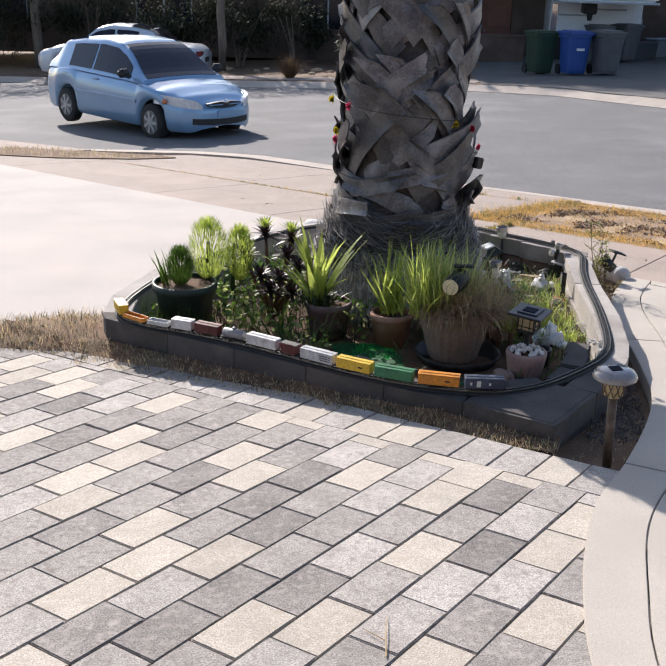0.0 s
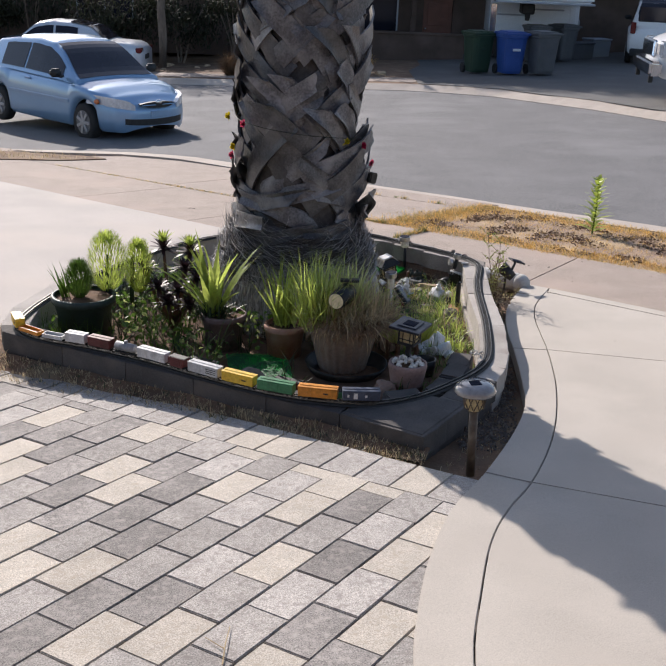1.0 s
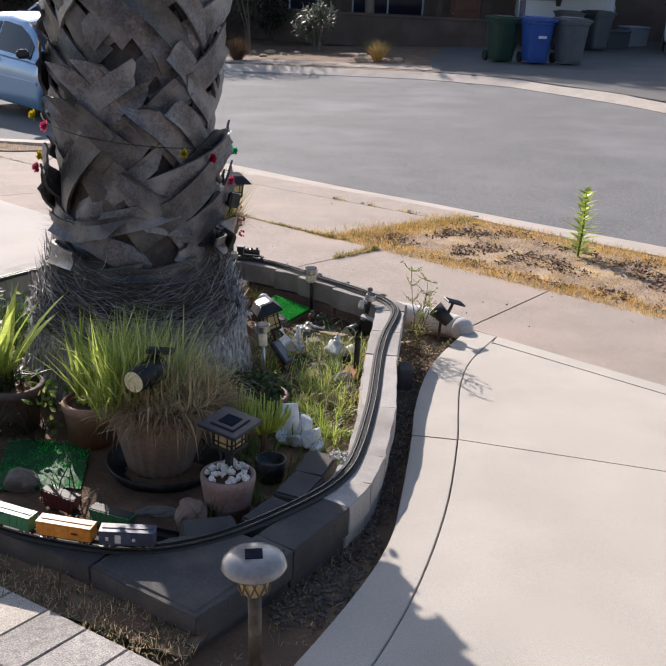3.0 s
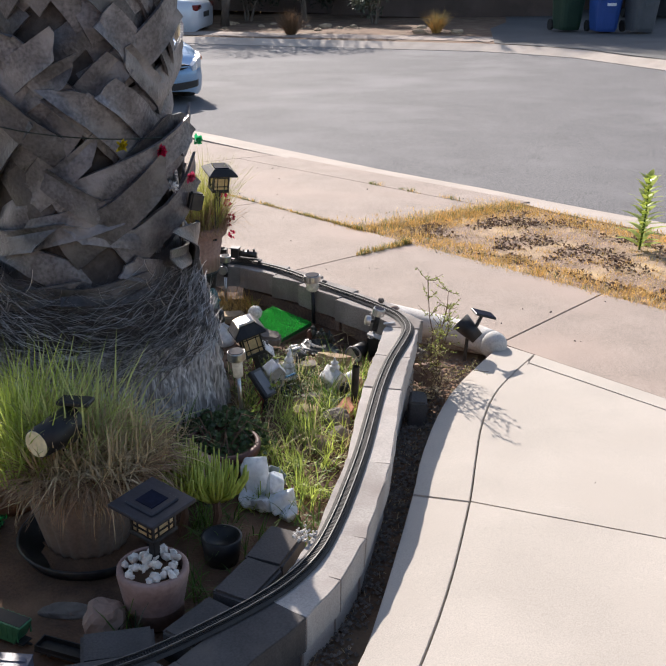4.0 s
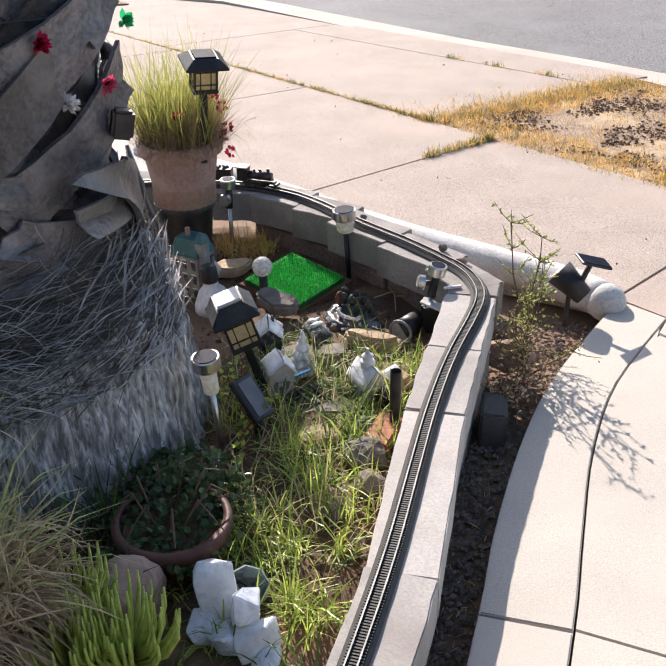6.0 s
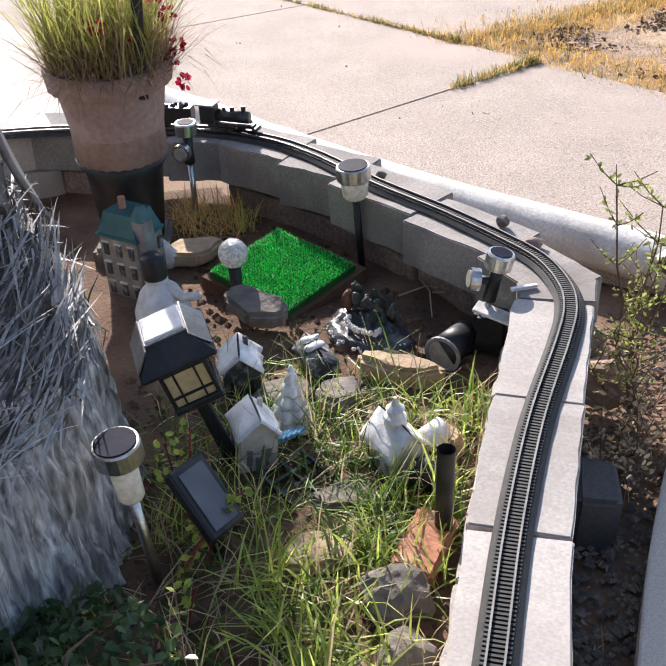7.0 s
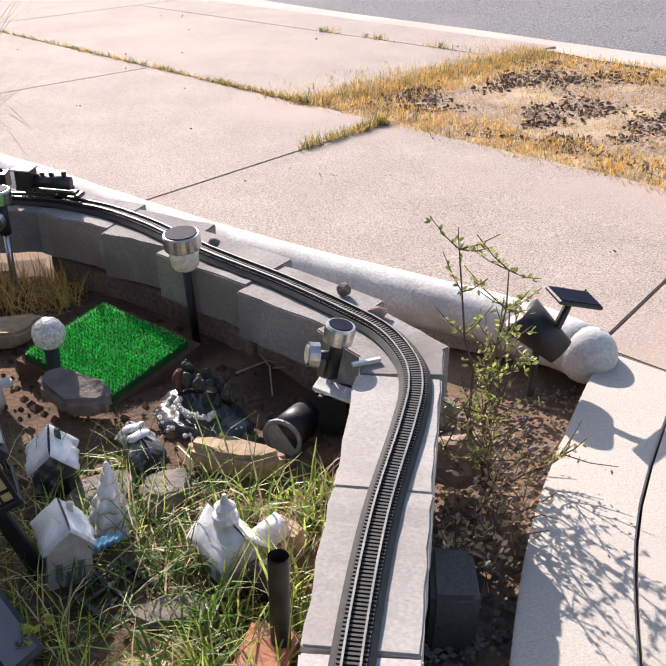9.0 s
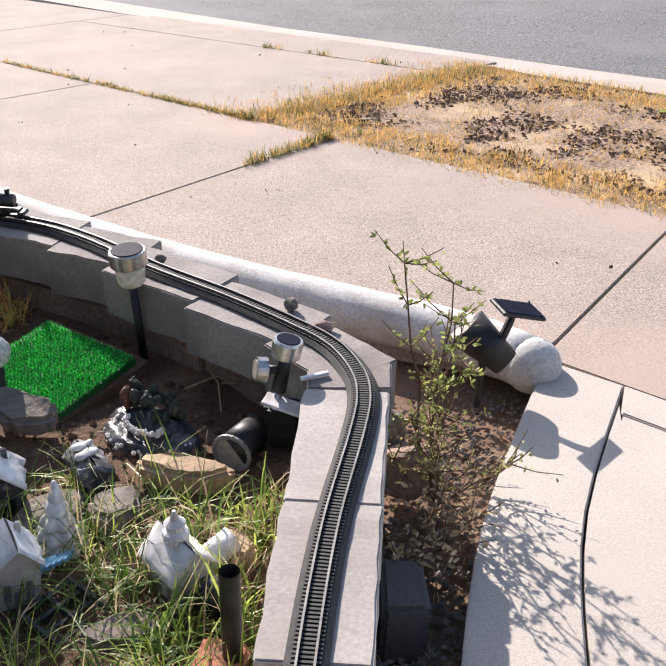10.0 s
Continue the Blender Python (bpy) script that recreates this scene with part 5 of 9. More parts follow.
REDSTEM = mat("red_stem", (0.25, 0.05, 0.04), None, 20, 0.6, 0.0)
for k, (x, y, h) in enumerate(((0.015, 0.02, 0.12), (-0.055, 0.14, 0.15), (-0.03, 0.15, 0.17), (0.0, -0.09, 0.09))):
    bm = B()
    tube(bm, [(x, y, 0), (x + 0.01, y, h * 0.6), (x + R.uniform(-0.03, 0.03), y, h)], 0.0022, 5)
    part("stem", bm, REDSTEM, pl)
    for j in range(16):
        g.leaf((x + R.uniform(-0.015, 0.015), y + R.uniform(-0.015, 0.015), h * (0.45 + 0.6 * j / 16)), (R.uniform(-1, 1), R.uniform(-1, 1), R.uniform(0, 1)), 0.011, 0.015, R)
stem_pts = [Vector((-0.02, -0.02, 0.03)), Vector((0.01, 0.0, 0.075)), Vector((0.04, 0.03, 0.105)), Vector((0.075, 0.06, 0.125))]
bm = B()
tube(bm, stem_pts, 0.0035, 6, 0.6)
part("stem", bm, REDSTEM, pl)
for j in range(34):
    f = R.random() * 2.99
    p = stem_pts[int(f)].lerp(stem_pts[int(f) + 1], f % 1)
    g.leaf(tuple(p), (R.uniform(-1, 1), R.uniform(-1, 1), R.uniform(0, 1)), 0.013, 0.017, R)
g.make("leaves", LIME, pl)

# quartz lumps
QUARTZ = mat("white_quartz", (0.88, 0.91, 0.95), (0.78, 0.83, 0.89), 24, 0.22, 0.6, 60, trans=0.3, stain=(0.66, 0.69, 0.72), stain_scale=30, spec=0.7)
def shard(at, sx, sy, sz, label, seed, rz):
    """An angular broken lump: the hull of points strewn over a ball."""
    r_ = random.Random(seed)
    bm = B()
    for _ in range(13):
        d = Vector((r_.gauss(0, 1), r_.gauss(0, 1), r_.gauss(0, 1))).normalized() * r_.uniform(0.75, 1.3)
        bm.verts.new((d.x * sx, d.y * sy, d.z * sz))
    h = bmesh.ops.convex_hull(bm, input=bm.verts[:])
    bmesh.ops.delete(bm, geom=list({v for v in h["geom_interior"] if isinstance(v, bmesh.types.BMVert)}), context="VERTS")
    bmesh.ops.bevel(bm, geom=bm.edges[:], offset=0.003, segments=1, affect="EDGES")
    tagged(part("quartz", bm, QUARTZ), label, "rock").matrix_world = pose(*at, 0, 0, rz)


for i, (x, y, z, s, a, b) in enumerate(((0.325, 2.0, -0.085, 0.058, 1.0, 1.35), (0.375, 1.955, -0.09, 0.05, 0.9, 1.4), (0.40, 1.90, -0.11, 0.046, 1.1, 1.1), (0.425, 1.87, -0.125, 0.036, 1.2, 1.0), (0.35, 1.93, -0.12, 0.045, 1.2, 1.0), (0.30, 1.955, -0.125, 0.04, 1.0, 0.9))):
    shard((x, y, z), s * a, s * 0.85, s * b, "glassy white quartz lump among weeds", 30 + i, 20 * i)
bm = B()
lathe(bm, [(0.035, 0), (0.042, 0.07), (0.038, 0.072), (0.032, 0.01)], 8)
tagged(part("glass_jar", bm, mat("cloudy_glass", (0.32, 0.38, 0.40), None, 15, 0.15, 0.0, trans=0.4, coat=0.6)), "cloudy square glass holder lying in weeds", "jar").matrix_world = pose(0.36, 2.05, -0.15, 25, 10, 20)

# ---- figurine village ----
bm = B()
MATC = [(0.37, 3.533), (0.541, 3.41), (0.405, 3.269), (0.234, 3.392)]


def mat_z(x, y):
    """The turf mat lies aslant on a bank of earth."""
    return -0.15 + 0.19 * ((x - 0.405) * -0.13 + (y - 3.269) * 0.99)


prism(bm, MATC, lambda x, y: mat_z(x, y) - 0.013, mat_z)
mat_base = tagged(part("turf_mat", bm, mat("turf_backing", (0.01, 0.12, 0.02), None, 40, 0.7, 0.1)), "bright green artificial turf mat", "turf mat")
g = Geo()
corner, e1, e2 = Vector(MATC[0]), Vector(MATC[1]) - Vector(MATC[0]), Vector(MATC[3]) - Vector(MATC[0])
for i in range(26):
    for j in range(24):
        for k in range(13):
            p = corner + e1 * ((i + 0.5 + R.uniform(-0.2, 0.2)) / 26) + e2 * ((j + 0.5 + R.uniform(-0.2, 0.2)) / 24)
            g.blade((p.x, p.y, mat_z(p.x, p.y) - 0.001), R.uniform(0, 6.283), R.uniform(0.007, 0.011), 0.0022, R.uniform(0.1, 0.8), 0.3, 2)
g.make("nap", TURF, mat_base)
bm = B()
prism(bm, [(0.37, 3.56), (0.565, 3.42), (0.41, 3.262), (0.215, 3.395)], -0.25, lambda x, y: mat_z(x, y) - 0.0145)
tagged(part("earth_bank", bm, SOIL), "small bank of earth under the turf mat", "earth", kind="structure")
g = Geo()
for _ in range(2200):
    p = Vector((-0.576 + R.uniform(-0.14, 0.16), 1.88 + R.uniform(-0.30, 0.08)))
    g.blade((p.x, p.y, soil_z(p.x, p.y) + 0.005), R.uniform(0, 6.283), R.uniform(0.01, 0.02), 0.003, R.uniform(0.1, 0.9), 0.3, 2)
scrap = thing("turf_scrap", (0, 0, 0), "crumpled scrap of dark green artificial turf", "turf mat")
g.make("nap", TURF, scrap)
vs = [(-0.576 - 0.14 + 0.06 * i, 1.88 - 0.30 + 0.06 * j, soil_z(-0.576 - 0.14 + 0.06 * i, 1.58 + 0.06 * j) + 0.012 + 0.02 * noise.noise((i * 0.7, j * 0.7, 4))) for j in range(7) for i in range(6)]
raw("backing", vs, [(j * 6 + i, j * 6 + i + 1, j * 6 + i + 7, j * 6 + i + 6) for j in range(6) for i in range(5)], mat("turf_backing_dark", (0.006, 0.09, 0.03), None, 30, 0.7, 0.2), scrap)


CREAMC = mat("cream_ceramic", (0.62, 0.58, 0.52), (0.52, 0.48, 0.43), 25, 0.4, 0.15, 60, stain=(0.38, 0.34, 0.29), stain_scale=18)
DARKC = mat("dark_ceramic", (0.055, 0.058, 0.065), (0.035, 0.037, 0.042), 30, 0.7, 0.2, 60, stain=(0.3, 0.3, 0.31), stain_scale=45)


def gable(bm, w, d, h, hr, over=0.0):
    """A gabled body: width along x, depth along y."""
    a = [(-w / 2, -d / 2), (w / 2, -d / 2), (w / 2, d / 2), (-w / 2, d / 2)]
    lo = [bm.verts.new((x, y, 0)) for x, y in a]
    hi = [bm.verts.new((x, y, h)) for x, y in a]
    r1, r2 = bm.verts.new((0, -d / 2, h + hr)), bm.verts.new((0, d / 2, h + hr))
    for i in range(4):
        bm.faces.new((lo[i], lo[(i + 1) % 4], hi[(i + 1) % 4], hi[i]))
    bm.faces.new((hi[0], hi[1], r1))
    bm.faces.new((hi[2], hi[3], r2))
    bm.faces.new((hi[1], hi[2], r2, r1))
    bm.faces.new((hi[3], hi[0], r1, r2))
    bm.faces.new(lo[::-1])


def snow_roof(bm, w, d, h, hr, t=0.008):
    """A thick soft slab of snow on each slope, ragged at the eaves."""
    sd = R.random() * 50
    for s in (-1, 1):
        nu, nv = 9, 7
        top, bot = [], []
        for i in range(nu + 1):
            for j in range(nv + 1):
                k, f = i / nu - 0.5, j / nv
                rag = 0.006 * noise.noise((k * 9, s * 3, sd)) * (1 - f)
                x = s * ((w / 2 + 0.008 + rag) * (1 - f))
                y = k * (d + 0.014)
                z = h - 0.004 + (hr + 0.004) * f
                e = min(1.0, 4.5 * (0.5 - abs(k)), 3.5 * f + 0.25)
                up = t * 0.7 * (0.25 + 0.75 * max(0.0, e) ** 0.5) + 0.0025 * noise.noise((x * 70, y * 70, sd))
                top.append(bm.verts.new((x + s * up * 0.4, y, z + up)))
                bot.append(bm.verts.new((x, y, z - 0.002)))
        for i in range(nu):
            for j in range(nv):
                a, b, c, e = i * (nv + 1) + j, (i + 1) * (nv + 1) + j, (i + 1) * (nv + 1) + j + 1, i * (nv + 1) + j + 1
                bm.faces.new((top[a], top[b], top[c], top[e]))
                bm.faces.new((bot[e], bot[c], bot[b], bot[a]))
        for i in range(nu):
            a, b = i * (nv + 1), (i + 1) * (nv + 1)
            bm.faces.new((top[a], bot[a], bot[b], top[b]))
        for i in (0, nu):
            for j in range(nv):
                a, b = i * (nv + 1) + j, i * (nv + 1) + j + 1
                bm.faces.new((top[a], top[b], bot[b], bot[a]))
    bmesh.ops.recalc_face_normals(bm, faces=bm.faces[:])


def cottage(at, w, d, h, hr, label, rz, body=WHITEC, roof=WHITEC, tilt=(0, 0), win=GREYC):
    q = thing("ceramic_cottage", at, label, "figurine", "ceramic village", rz, tilt=tilt)
    bm = B()
    gable(bm, w, d, h, hr)
    part("house_body", bm, body, q)
    bm = B()
    snow_roof(bm, w, d, h, hr)
    part("roof", bm, roof, q, smooth=True)
    for s in (-1, 1):
        for k in (-0.25, 0.25):
            bm = B()
            box(bm, s * w / 2, k * d, h * 0.5, 0.004, d * 0.16, h * 0.35)
            part("window", bm, win, q)
            bm = B()
            box(bm, k * w, s * d / 2, h * 0.5, w * 0.16, 0.004, h * 0.35)
            part("window", bm, win, q)
    bm = B()
    box(bm, 0, -d / 2, h * 0.25, w * 0.18, 0.006, h * 0.5)
    part("door", bm, win, q)
    bm = B()
    box(bm, w * 0.2, d * 0.2, h + hr * 0.9, w * 0.14, w * 0.14, hr * 0.8, 0.002)
    part("chimney", bm, body, q)
    q.matrix_world = q.matrix_world @ Matrix.Scale(0.87, 4)
    return q


cottage((0.372, 2.83, -0.175), 0.072, 0.08, 0.095, 0.036, "cream ceramic cottage with snowy roof", 20, CREAMC, tilt=(0, 6))
cottage((0.335, 3.04, -0.175), 0.075, 0.07, 0.085, 0.04, "white snow-roofed ceramic house with dark front", 8, DARKC, WHITEC, (8, 0), BLACKP)
q = cottage((0.475, 3.08, -0.175), 0.05, 0.1, 0.055, 0.022, "long dark ceramic house with patches of snow on its roof", 24, DARKC, DARKC, (0, -6), BLACKP)
for yy in (0.028, -0.002):
    bm = B()
    ball(bm, (0, yy, 0.08), 0.03, 3, (0.85, 0.42, 0.22))
    for v in bm.verts:
        v.co += noise.noise_vector(v.co * 60) * 0.004
    part("snow_patch", bm, WHITEC, q, "patch of white glazed snow", smooth=True)
BLUEG = mat("blue_glaze", (0.10, 0.28, 0.42), (0.08, 0.2, 0.32), 30, 0.3, 0.0)
bm = B()
for k in range(6):
    box(bm, 0, 0, 0.01 * k, 0.045 - 0.003 * k, 0.008, 0.006, 0.002)
tagged(part("ceramic_fence", bm, BLUEG), "blue glazed ceramic sledge leaning on the cottage", "figurine").matrix_world = pose(0.415, 2.84, -0.13, 60, 10, 70)

# snowy church with a tower
q = thing("ceramic_church", (0.61, 2.815, -0.175), "white glazed ceramic church with a stepped tower", "figurine", "ceramic village", 32)
q.matrix_world = q.matrix_world @ Matrix.Scale(0.84, 4)
bm = B()
gable(bm, 0.08, 0.1, 0.07, 0.045)
part("nave", bm, WHITEC, q)
bm = B()
snow_roof(bm, 0.08, 0.1, 0.07, 0.045)
part("roof", bm, WHITEC, q, smooth=True)
bm = B()
box(bm, 0, 0.0, 0.11, 0.034, 0.034, 0.03, 0.003)
lathe(bm, [(0.024, 0.122), (0.022, 0.13), (0.016, 0.134), (0.015, 0.145), (0.019, 0.147), (0.008, 0.156), (0.003, 0.172)], 12)
part("tower", bm, WHITEC, q)
bm = B()
cyl(bm, (0.045, -0.02, 0.055), (0.1, -0.02, 0.07), 0.024, 0.024, 18)
part("porch", bm, WHITEC, q, smooth=True)
for k in (-0.03, 0.0, 0.03):
    for s in (-1, 1):
        bm = B()
        box(bm, s * 0.0405, k, 0.035, 0.003, 0.012, 0.026, 0.001)
        part("window", bm, GREYC, q)

# ceramic fir tree
q = thing("ceramic_fir", (0.43, 2.915, -0.175), "white ceramic snow-covered fir tree", "figurine", "ceramic village", tilt=(0, 4))
bm = B()
for k in range(5):
    z, r = 0.016 + 0.022 * k, 0.039 * (1 - k / 5.6)
    lathe(bm, [(r * 0.7, z), (r * 0.97, z + 0.001), (r, z + 0.006), (r * 0.8, z + 0.015), (r * 0.45, z + 0.026)], 48, 8 - k, 0.11)
ball(bm, (0, 0, 0.128), 0.008, 2, (0.8, 0.8, 1.6))
for v in bm.verts:
    v.co += noise.noise_vector(v.co * 70) * 0.003
part("snow_cover", bm, WHITEC, q, smooth=True)
bm = B()
cyl(bm, (0, 0, 0), (0, 0, 0.115), 0.024, 0.004, 10)
part("trunk", bm, GREYC, q)

# teal-roofed tall house
q = thing("model_house", (0.075, 3.41, -0.18), "tall ceramic town house with teal mansard roof", "figurine", rz=-28)
bm = B()
box(bm, 0, 0, 0.075, 0.1, 0.085, 0.15, 0.002)
part("house_body", bm, BEIGEC, q)
bm = B()
box(bm, 0, 0, 0.152, 0.108, 0.093, 0.006)
v = box(bm, 0, 0, 0.178, 0.1, 0.086, 0.046, taper=0.72)
part("roof", bm, TEAL, q)
bm = B()
box(bm, 0.054, -0.02, 0.1, 0.03, 0.034, 0.2, 0.002)
part("bay_tower", bm, GREYC, q)
bm = B()
box(bm, 0.054, -0.02, 0.212, 0.034, 0.038, 0.03, taper=0.3)
part("tower_roof", bm, TEAL, q)
bm = B()
cyl(bm, (-0.01, 0, 0.2), (-0.01, 0, 0.225), 0.008, 0.008, 10)
part("chimney", bm, TERRA, q)
for f in range(3):
    for k in range(3):
        bm = B()
        box(bm, -0.033 + 0.033 * k, -0.043, 0.03 + 0.046 * f, 0.013, 0.004, 0.028)
        part("window", bm, DARKC, q)
        bm = B()
        box(bm, -0.033 + 0.033 * k, -0.0435, 0.046 + 0.046 * f, 0.02, 0.007, 0.004, 0.001)
        part("lintel", bm, CREAMC, q)
        bm = B()
        box(bm, 0.052, -0.028 + 0.028 * k, 0.03 + 0.046 * f, 0.005, 0.012, 0.026)
        part("window", bm, DARKC, q)

# figurine in white with a black hat: one plain form
bm = B()
lathe(bm, [(0.06, 0), (0.058, 0.03), (0.04, 0.07), (0.022, 0.088), (0.024, 0.1), (0.026, 0.104), (0.024, 0.145), (0.0205, 0.15)], 20)
tube(bm, [(0.02, 0, 0.08), (0.06, -0.02, 0.065), (0.095, -0.02, 0.07)], 0.012, 8, 0.7)
for f in bm.faces:
    f.material_index = 1 if f.calc_center_median().z > 0.099 else 0
tagged(part("figurine", bm, [WHITEC, BLACKP], smooth=True), "white draped figurine with a tall black hat", "figurine").matrix_world = pose(0.15, 3.29, -0.175, 0, -4, -10)

# pond ornament with pebble rim
q = thing("pond_ornament", (0.565, 3.2, -0.172), "dark resin pond ornament rimmed with white pebbles", "ornament", rz=-42)
q.matrix_world = q.matrix_world @ Matrix.Diagonal((0.9, 1.0, 1.05, 1))
bm = B()
ball(bm, (0, 0, 0), 1, 4)
for v in bm.verts:
    n_ = 1 + 0.2 * noise.noise(v.co * 2.2) + 0.08 * noise.noise(v.co * 7)
    v.co = Vector((v.co.x * 0.105 * n_, v.co.y * 0.062 * n_, max(-0.02, v.co.z * 0.045 * n_)))
    if v.co.z > 0.026 and abs(v.co.x) < 0.07 and v.co.y < 0.01:
        v.co.z = 0.022
part("basin", bm, mat("dark_resin", (0.045, 0.05, 0.055), (0.025, 0.028, 0.032), 30, 0.35, 0.5, 60, stain=(0.16, 0.16, 0.16), stain_scale=30), q, smooth=True)
for k in range(140):
    bm = B()
    a = R.uniform(0, 6.283) if k < 80 else math.pi * (1.0 + (k - 80) / 60)
    rr = R.uniform(0.86, 1.02) if k < 80 else R.uniform(0.42, 0.5)
    ball(bm, (0, 0, 0), R.uniform(0.003, 0.0062), 1, (1, 0.9, 0.8))
    part("pebble", bm, PEBBLE, q).matrix_basis = pose(0.1 * rr * math.cos(a), 0.06 * rr * math.sin(a) - 0.005, (0.004 + 0.014 * R.random()) if k < 80 else 0.03 + 0.008 * R.random())
bm = B()
for k in range(34):
    ball(bm, (R.uniform(-0.075, 0.07), R.uniform(0.015, 0.05), R.uniform(0.03, 0.075)), R.uniform(0.006, 0.013), 2, (1, 0.8, 1.2))
for v in bm.verts:
    v.co += noise.noise_vector(v.co * 60) * 0.007
tagged(part("rockwork", bm, mat("mossy_resin", (0.035, 0.045, 0.035), (0.02, 0.025, 0.02), 60, 0.6, 0.4, 90, stain=(0.10, 0.105, 0.095), stain_scale=60), q), kind="stuff")
bm = B()
ball(bm, (-0.075, 0.02, 0.05), 0.016, 2, (1.0, 0.8, 1.3))
for v in bm.verts:
    v.co += noise.noise_vector(v.co * 50) * 0.006
part("stump", bm, mat("brown_resin", (0.16, 0.07, 0.048), (0.09, 0.04, 0.03), 60, 0.5, 0.5, 120), q, "reddish brown modelled stump")

# black drum spotlight lying by the wall, black box behind it
q = thing("spotlight", (0.715, 3.105, -0.14), "black plastic spotlight lying on its side with a grey lens", "spotlight", rz=238, tilt=(0, 0))
bm = B()
cyl(bm, (-0.06, 0.01, 0.01), (0.02, 0, 0.002), 0.026, 0.034, 22)
part("head", bm, BLACKP, q, smooth=True)
bm = B()
for k in range(22):
    a, b = 2 * math.pi * k / 22, 2 * math.pi * (k + 1) / 22
    tube(bm, [(0.021, 0.033 * math.cos(a), 0.002 + 0.033 * math.sin(a)), (0.021, 0.033 * math.cos(b), 0.002 + 0.033 * math.sin(b))], 0.0045, 6)
part("rim", bm, GREYC, q)
bm = B()
cyl(bm, (0.018, 0, 0.002), (0.0215, 0, 0.002), 0.029, 0.029, 20)
part("lens", bm, CLEAR, q)
q = thing("solar_flood", (0.80, 3.13, -0.17), "black solar floodlight with a small white panel edge", "spotlight", rz=-25)
bm = B()
box(bm, 0, 0, 0.055, 0.07, 0.045, 0.09, 0.01, None, 2)
part("housing", bm, BLACKP, q)
bm = B()
box(bm, -0.01, -0.02, 0.105, 0.085, 0.035, 0.006, 0.001, Matrix.Rotation(radians(12), 4, "Y"))
part("panel", bm, WHITEC, q)

# upright black pipe and a black ball
q = thing("black_pipe", (0.675, 2.63, -0.18), "upright black plastic pipe against the wall", "pipe")
bm = B()
cyl(bm, (0, 0, 0), (0.002, 0, 0.196), 0.0135, 0.0135, 16, False)
cyl(bm, (0, 0, 0), (0.002, 0, 0.196), 0.011, 0.011, 16, False)
part("tube", bm, BLACKP, q, smooth=True)
bm = B()
ball(bm, (0, 0, 0), 0.03, 3)
tagged(part("black_ball", bm, BLACKP, smooth=True), "matt black plastic ball by the church", "ball").matrix_world = pose(0.655, 2.75, -0.135)

# loose solar panel on a stake
q = thing("panel_light", (0.335, 2.60, -0.175), "tilted black-framed solar panel on a stake", "solar light")
PANEL_X = Vector((0.55, -0.44, -0.71)).normalized()
PANEL_Z = PANEL_X.cross(Vector((0.72, 0.6, -0.35))).normalized() * -1
if PANEL_Z.z < 0:
    PANEL_Z = -PANEL_Z
PANEL_M = Matrix.Translation((0.0, 0.0, 0.135)) @ Matrix((PANEL_X, PANEL_Z.cross(PANEL_X), PANEL_Z)).transposed().to_4x4()
bm = B()
cyl(bm, (0.01, 0, -0.02), (0.01, 0, 0.125), 0.011, 0.011, 10)
part("stake", bm, BLACKP, q)
bm = B()
box(bm, 0, 0, 0, 0.115, 0.07, 0.02, 0.004, PANEL_M)
part("frame", bm, BLACKP, q)
bm = B()
box(bm, 0, 0, 0.0105, 0.093, 0.048, 0.003, 0, PANEL_M)
# greyer than the other cells: the sky's reflection is put into the colour
part("solar_cell", bm, mat("sky_sheen_cell", (0.13, 0.13, 0.145), (0.08, 0.08, 0.09), 30, 0.45, 0.0, coat=0.2), q)

# broken lattice of a lantern lying in the weeds
q = thing("lantern_lattice", (0.45, 2.765, -0.15), "broken black plastic lantern lattice lying in weeds", "lantern part", rz=50, tilt=(14, 8))
for k in range(4):
    bm = B()
    box(bm, 0, -0.036 + 0.024 * k, 0, 0.1, 0.007, 0.008, 0.001)
    part("bar", bm, BLACKP, q)
for k in (-0.048, 0.0, 0.048):
    bm = B()
    box(bm, k, 0, 0.002, 0.008, 0.08, 0.009, 0.001)
    part("crossbar", bm, BLACKP, q)

# tall terracotta pot at the back
q = pot("plant_pot", (0.035, 3.60, 0.045), [(0.084, 0), (0.088, 0.01), (0.112, 0.165), (0.114, 0.178), (0.13, 0.18), (0.135, 0.218), (0.128, 0.223)], TERRA_P, "ribbed pink clay pot with tall dry grass and red flowers", 26, 0.012, 104)
bm = B()
lathe(bm, [(0.068, 0), (0.085, 0.17), (0.102, 0.2), (0.096, 0.203), (0.075, 0.178)], 28)
tagged(part("black_pot", bm, BLACKP, smooth=True), "black plastic outer pot under the clay pot", "plant pot").matrix_world = pose(0.035, 3.60, -0.14)
bm = B()
prism(bm, [(-0.08, -0.08), (0.09, -0.07), (0.08, 0.08), (-0.07, 0.08)], 0, 0.06)
bmesh.ops.bevel(bm, geom=bm.edges[:], offset=0.01, segments=2, affect="EDGES")
tagged(part("stand_stone", bm, ROCK), "squat grey stone under the black pot", "stone").matrix_world = pose(0.03, 3.60, -0.195)
pl = thing("flowering_grass", (0.035, 3.60, 0.235), "tall yellow-green wispy plant with red flowers", "flowering plant")
g = Geo()
tuft(g, 0, 0, 0, 900, 0.12, 0.28, 0.0036, R, 0.65, 0.9)
g.make("leaves", leafmat("yellow_green_leaf", (0.46, 0.46, 0.13), (0.33, 0.33, 0.09), 0.5), pl)
g = Geo()
tuft(g, 0.01, -0.01, 0, 1900, 0.12, 0.17, 0.0034, R, 1.1, 2.2)
g.make("dry_stems", bpy.data.materials["brown_stem"], pl, label="tangled dry stems")
g = Geo()
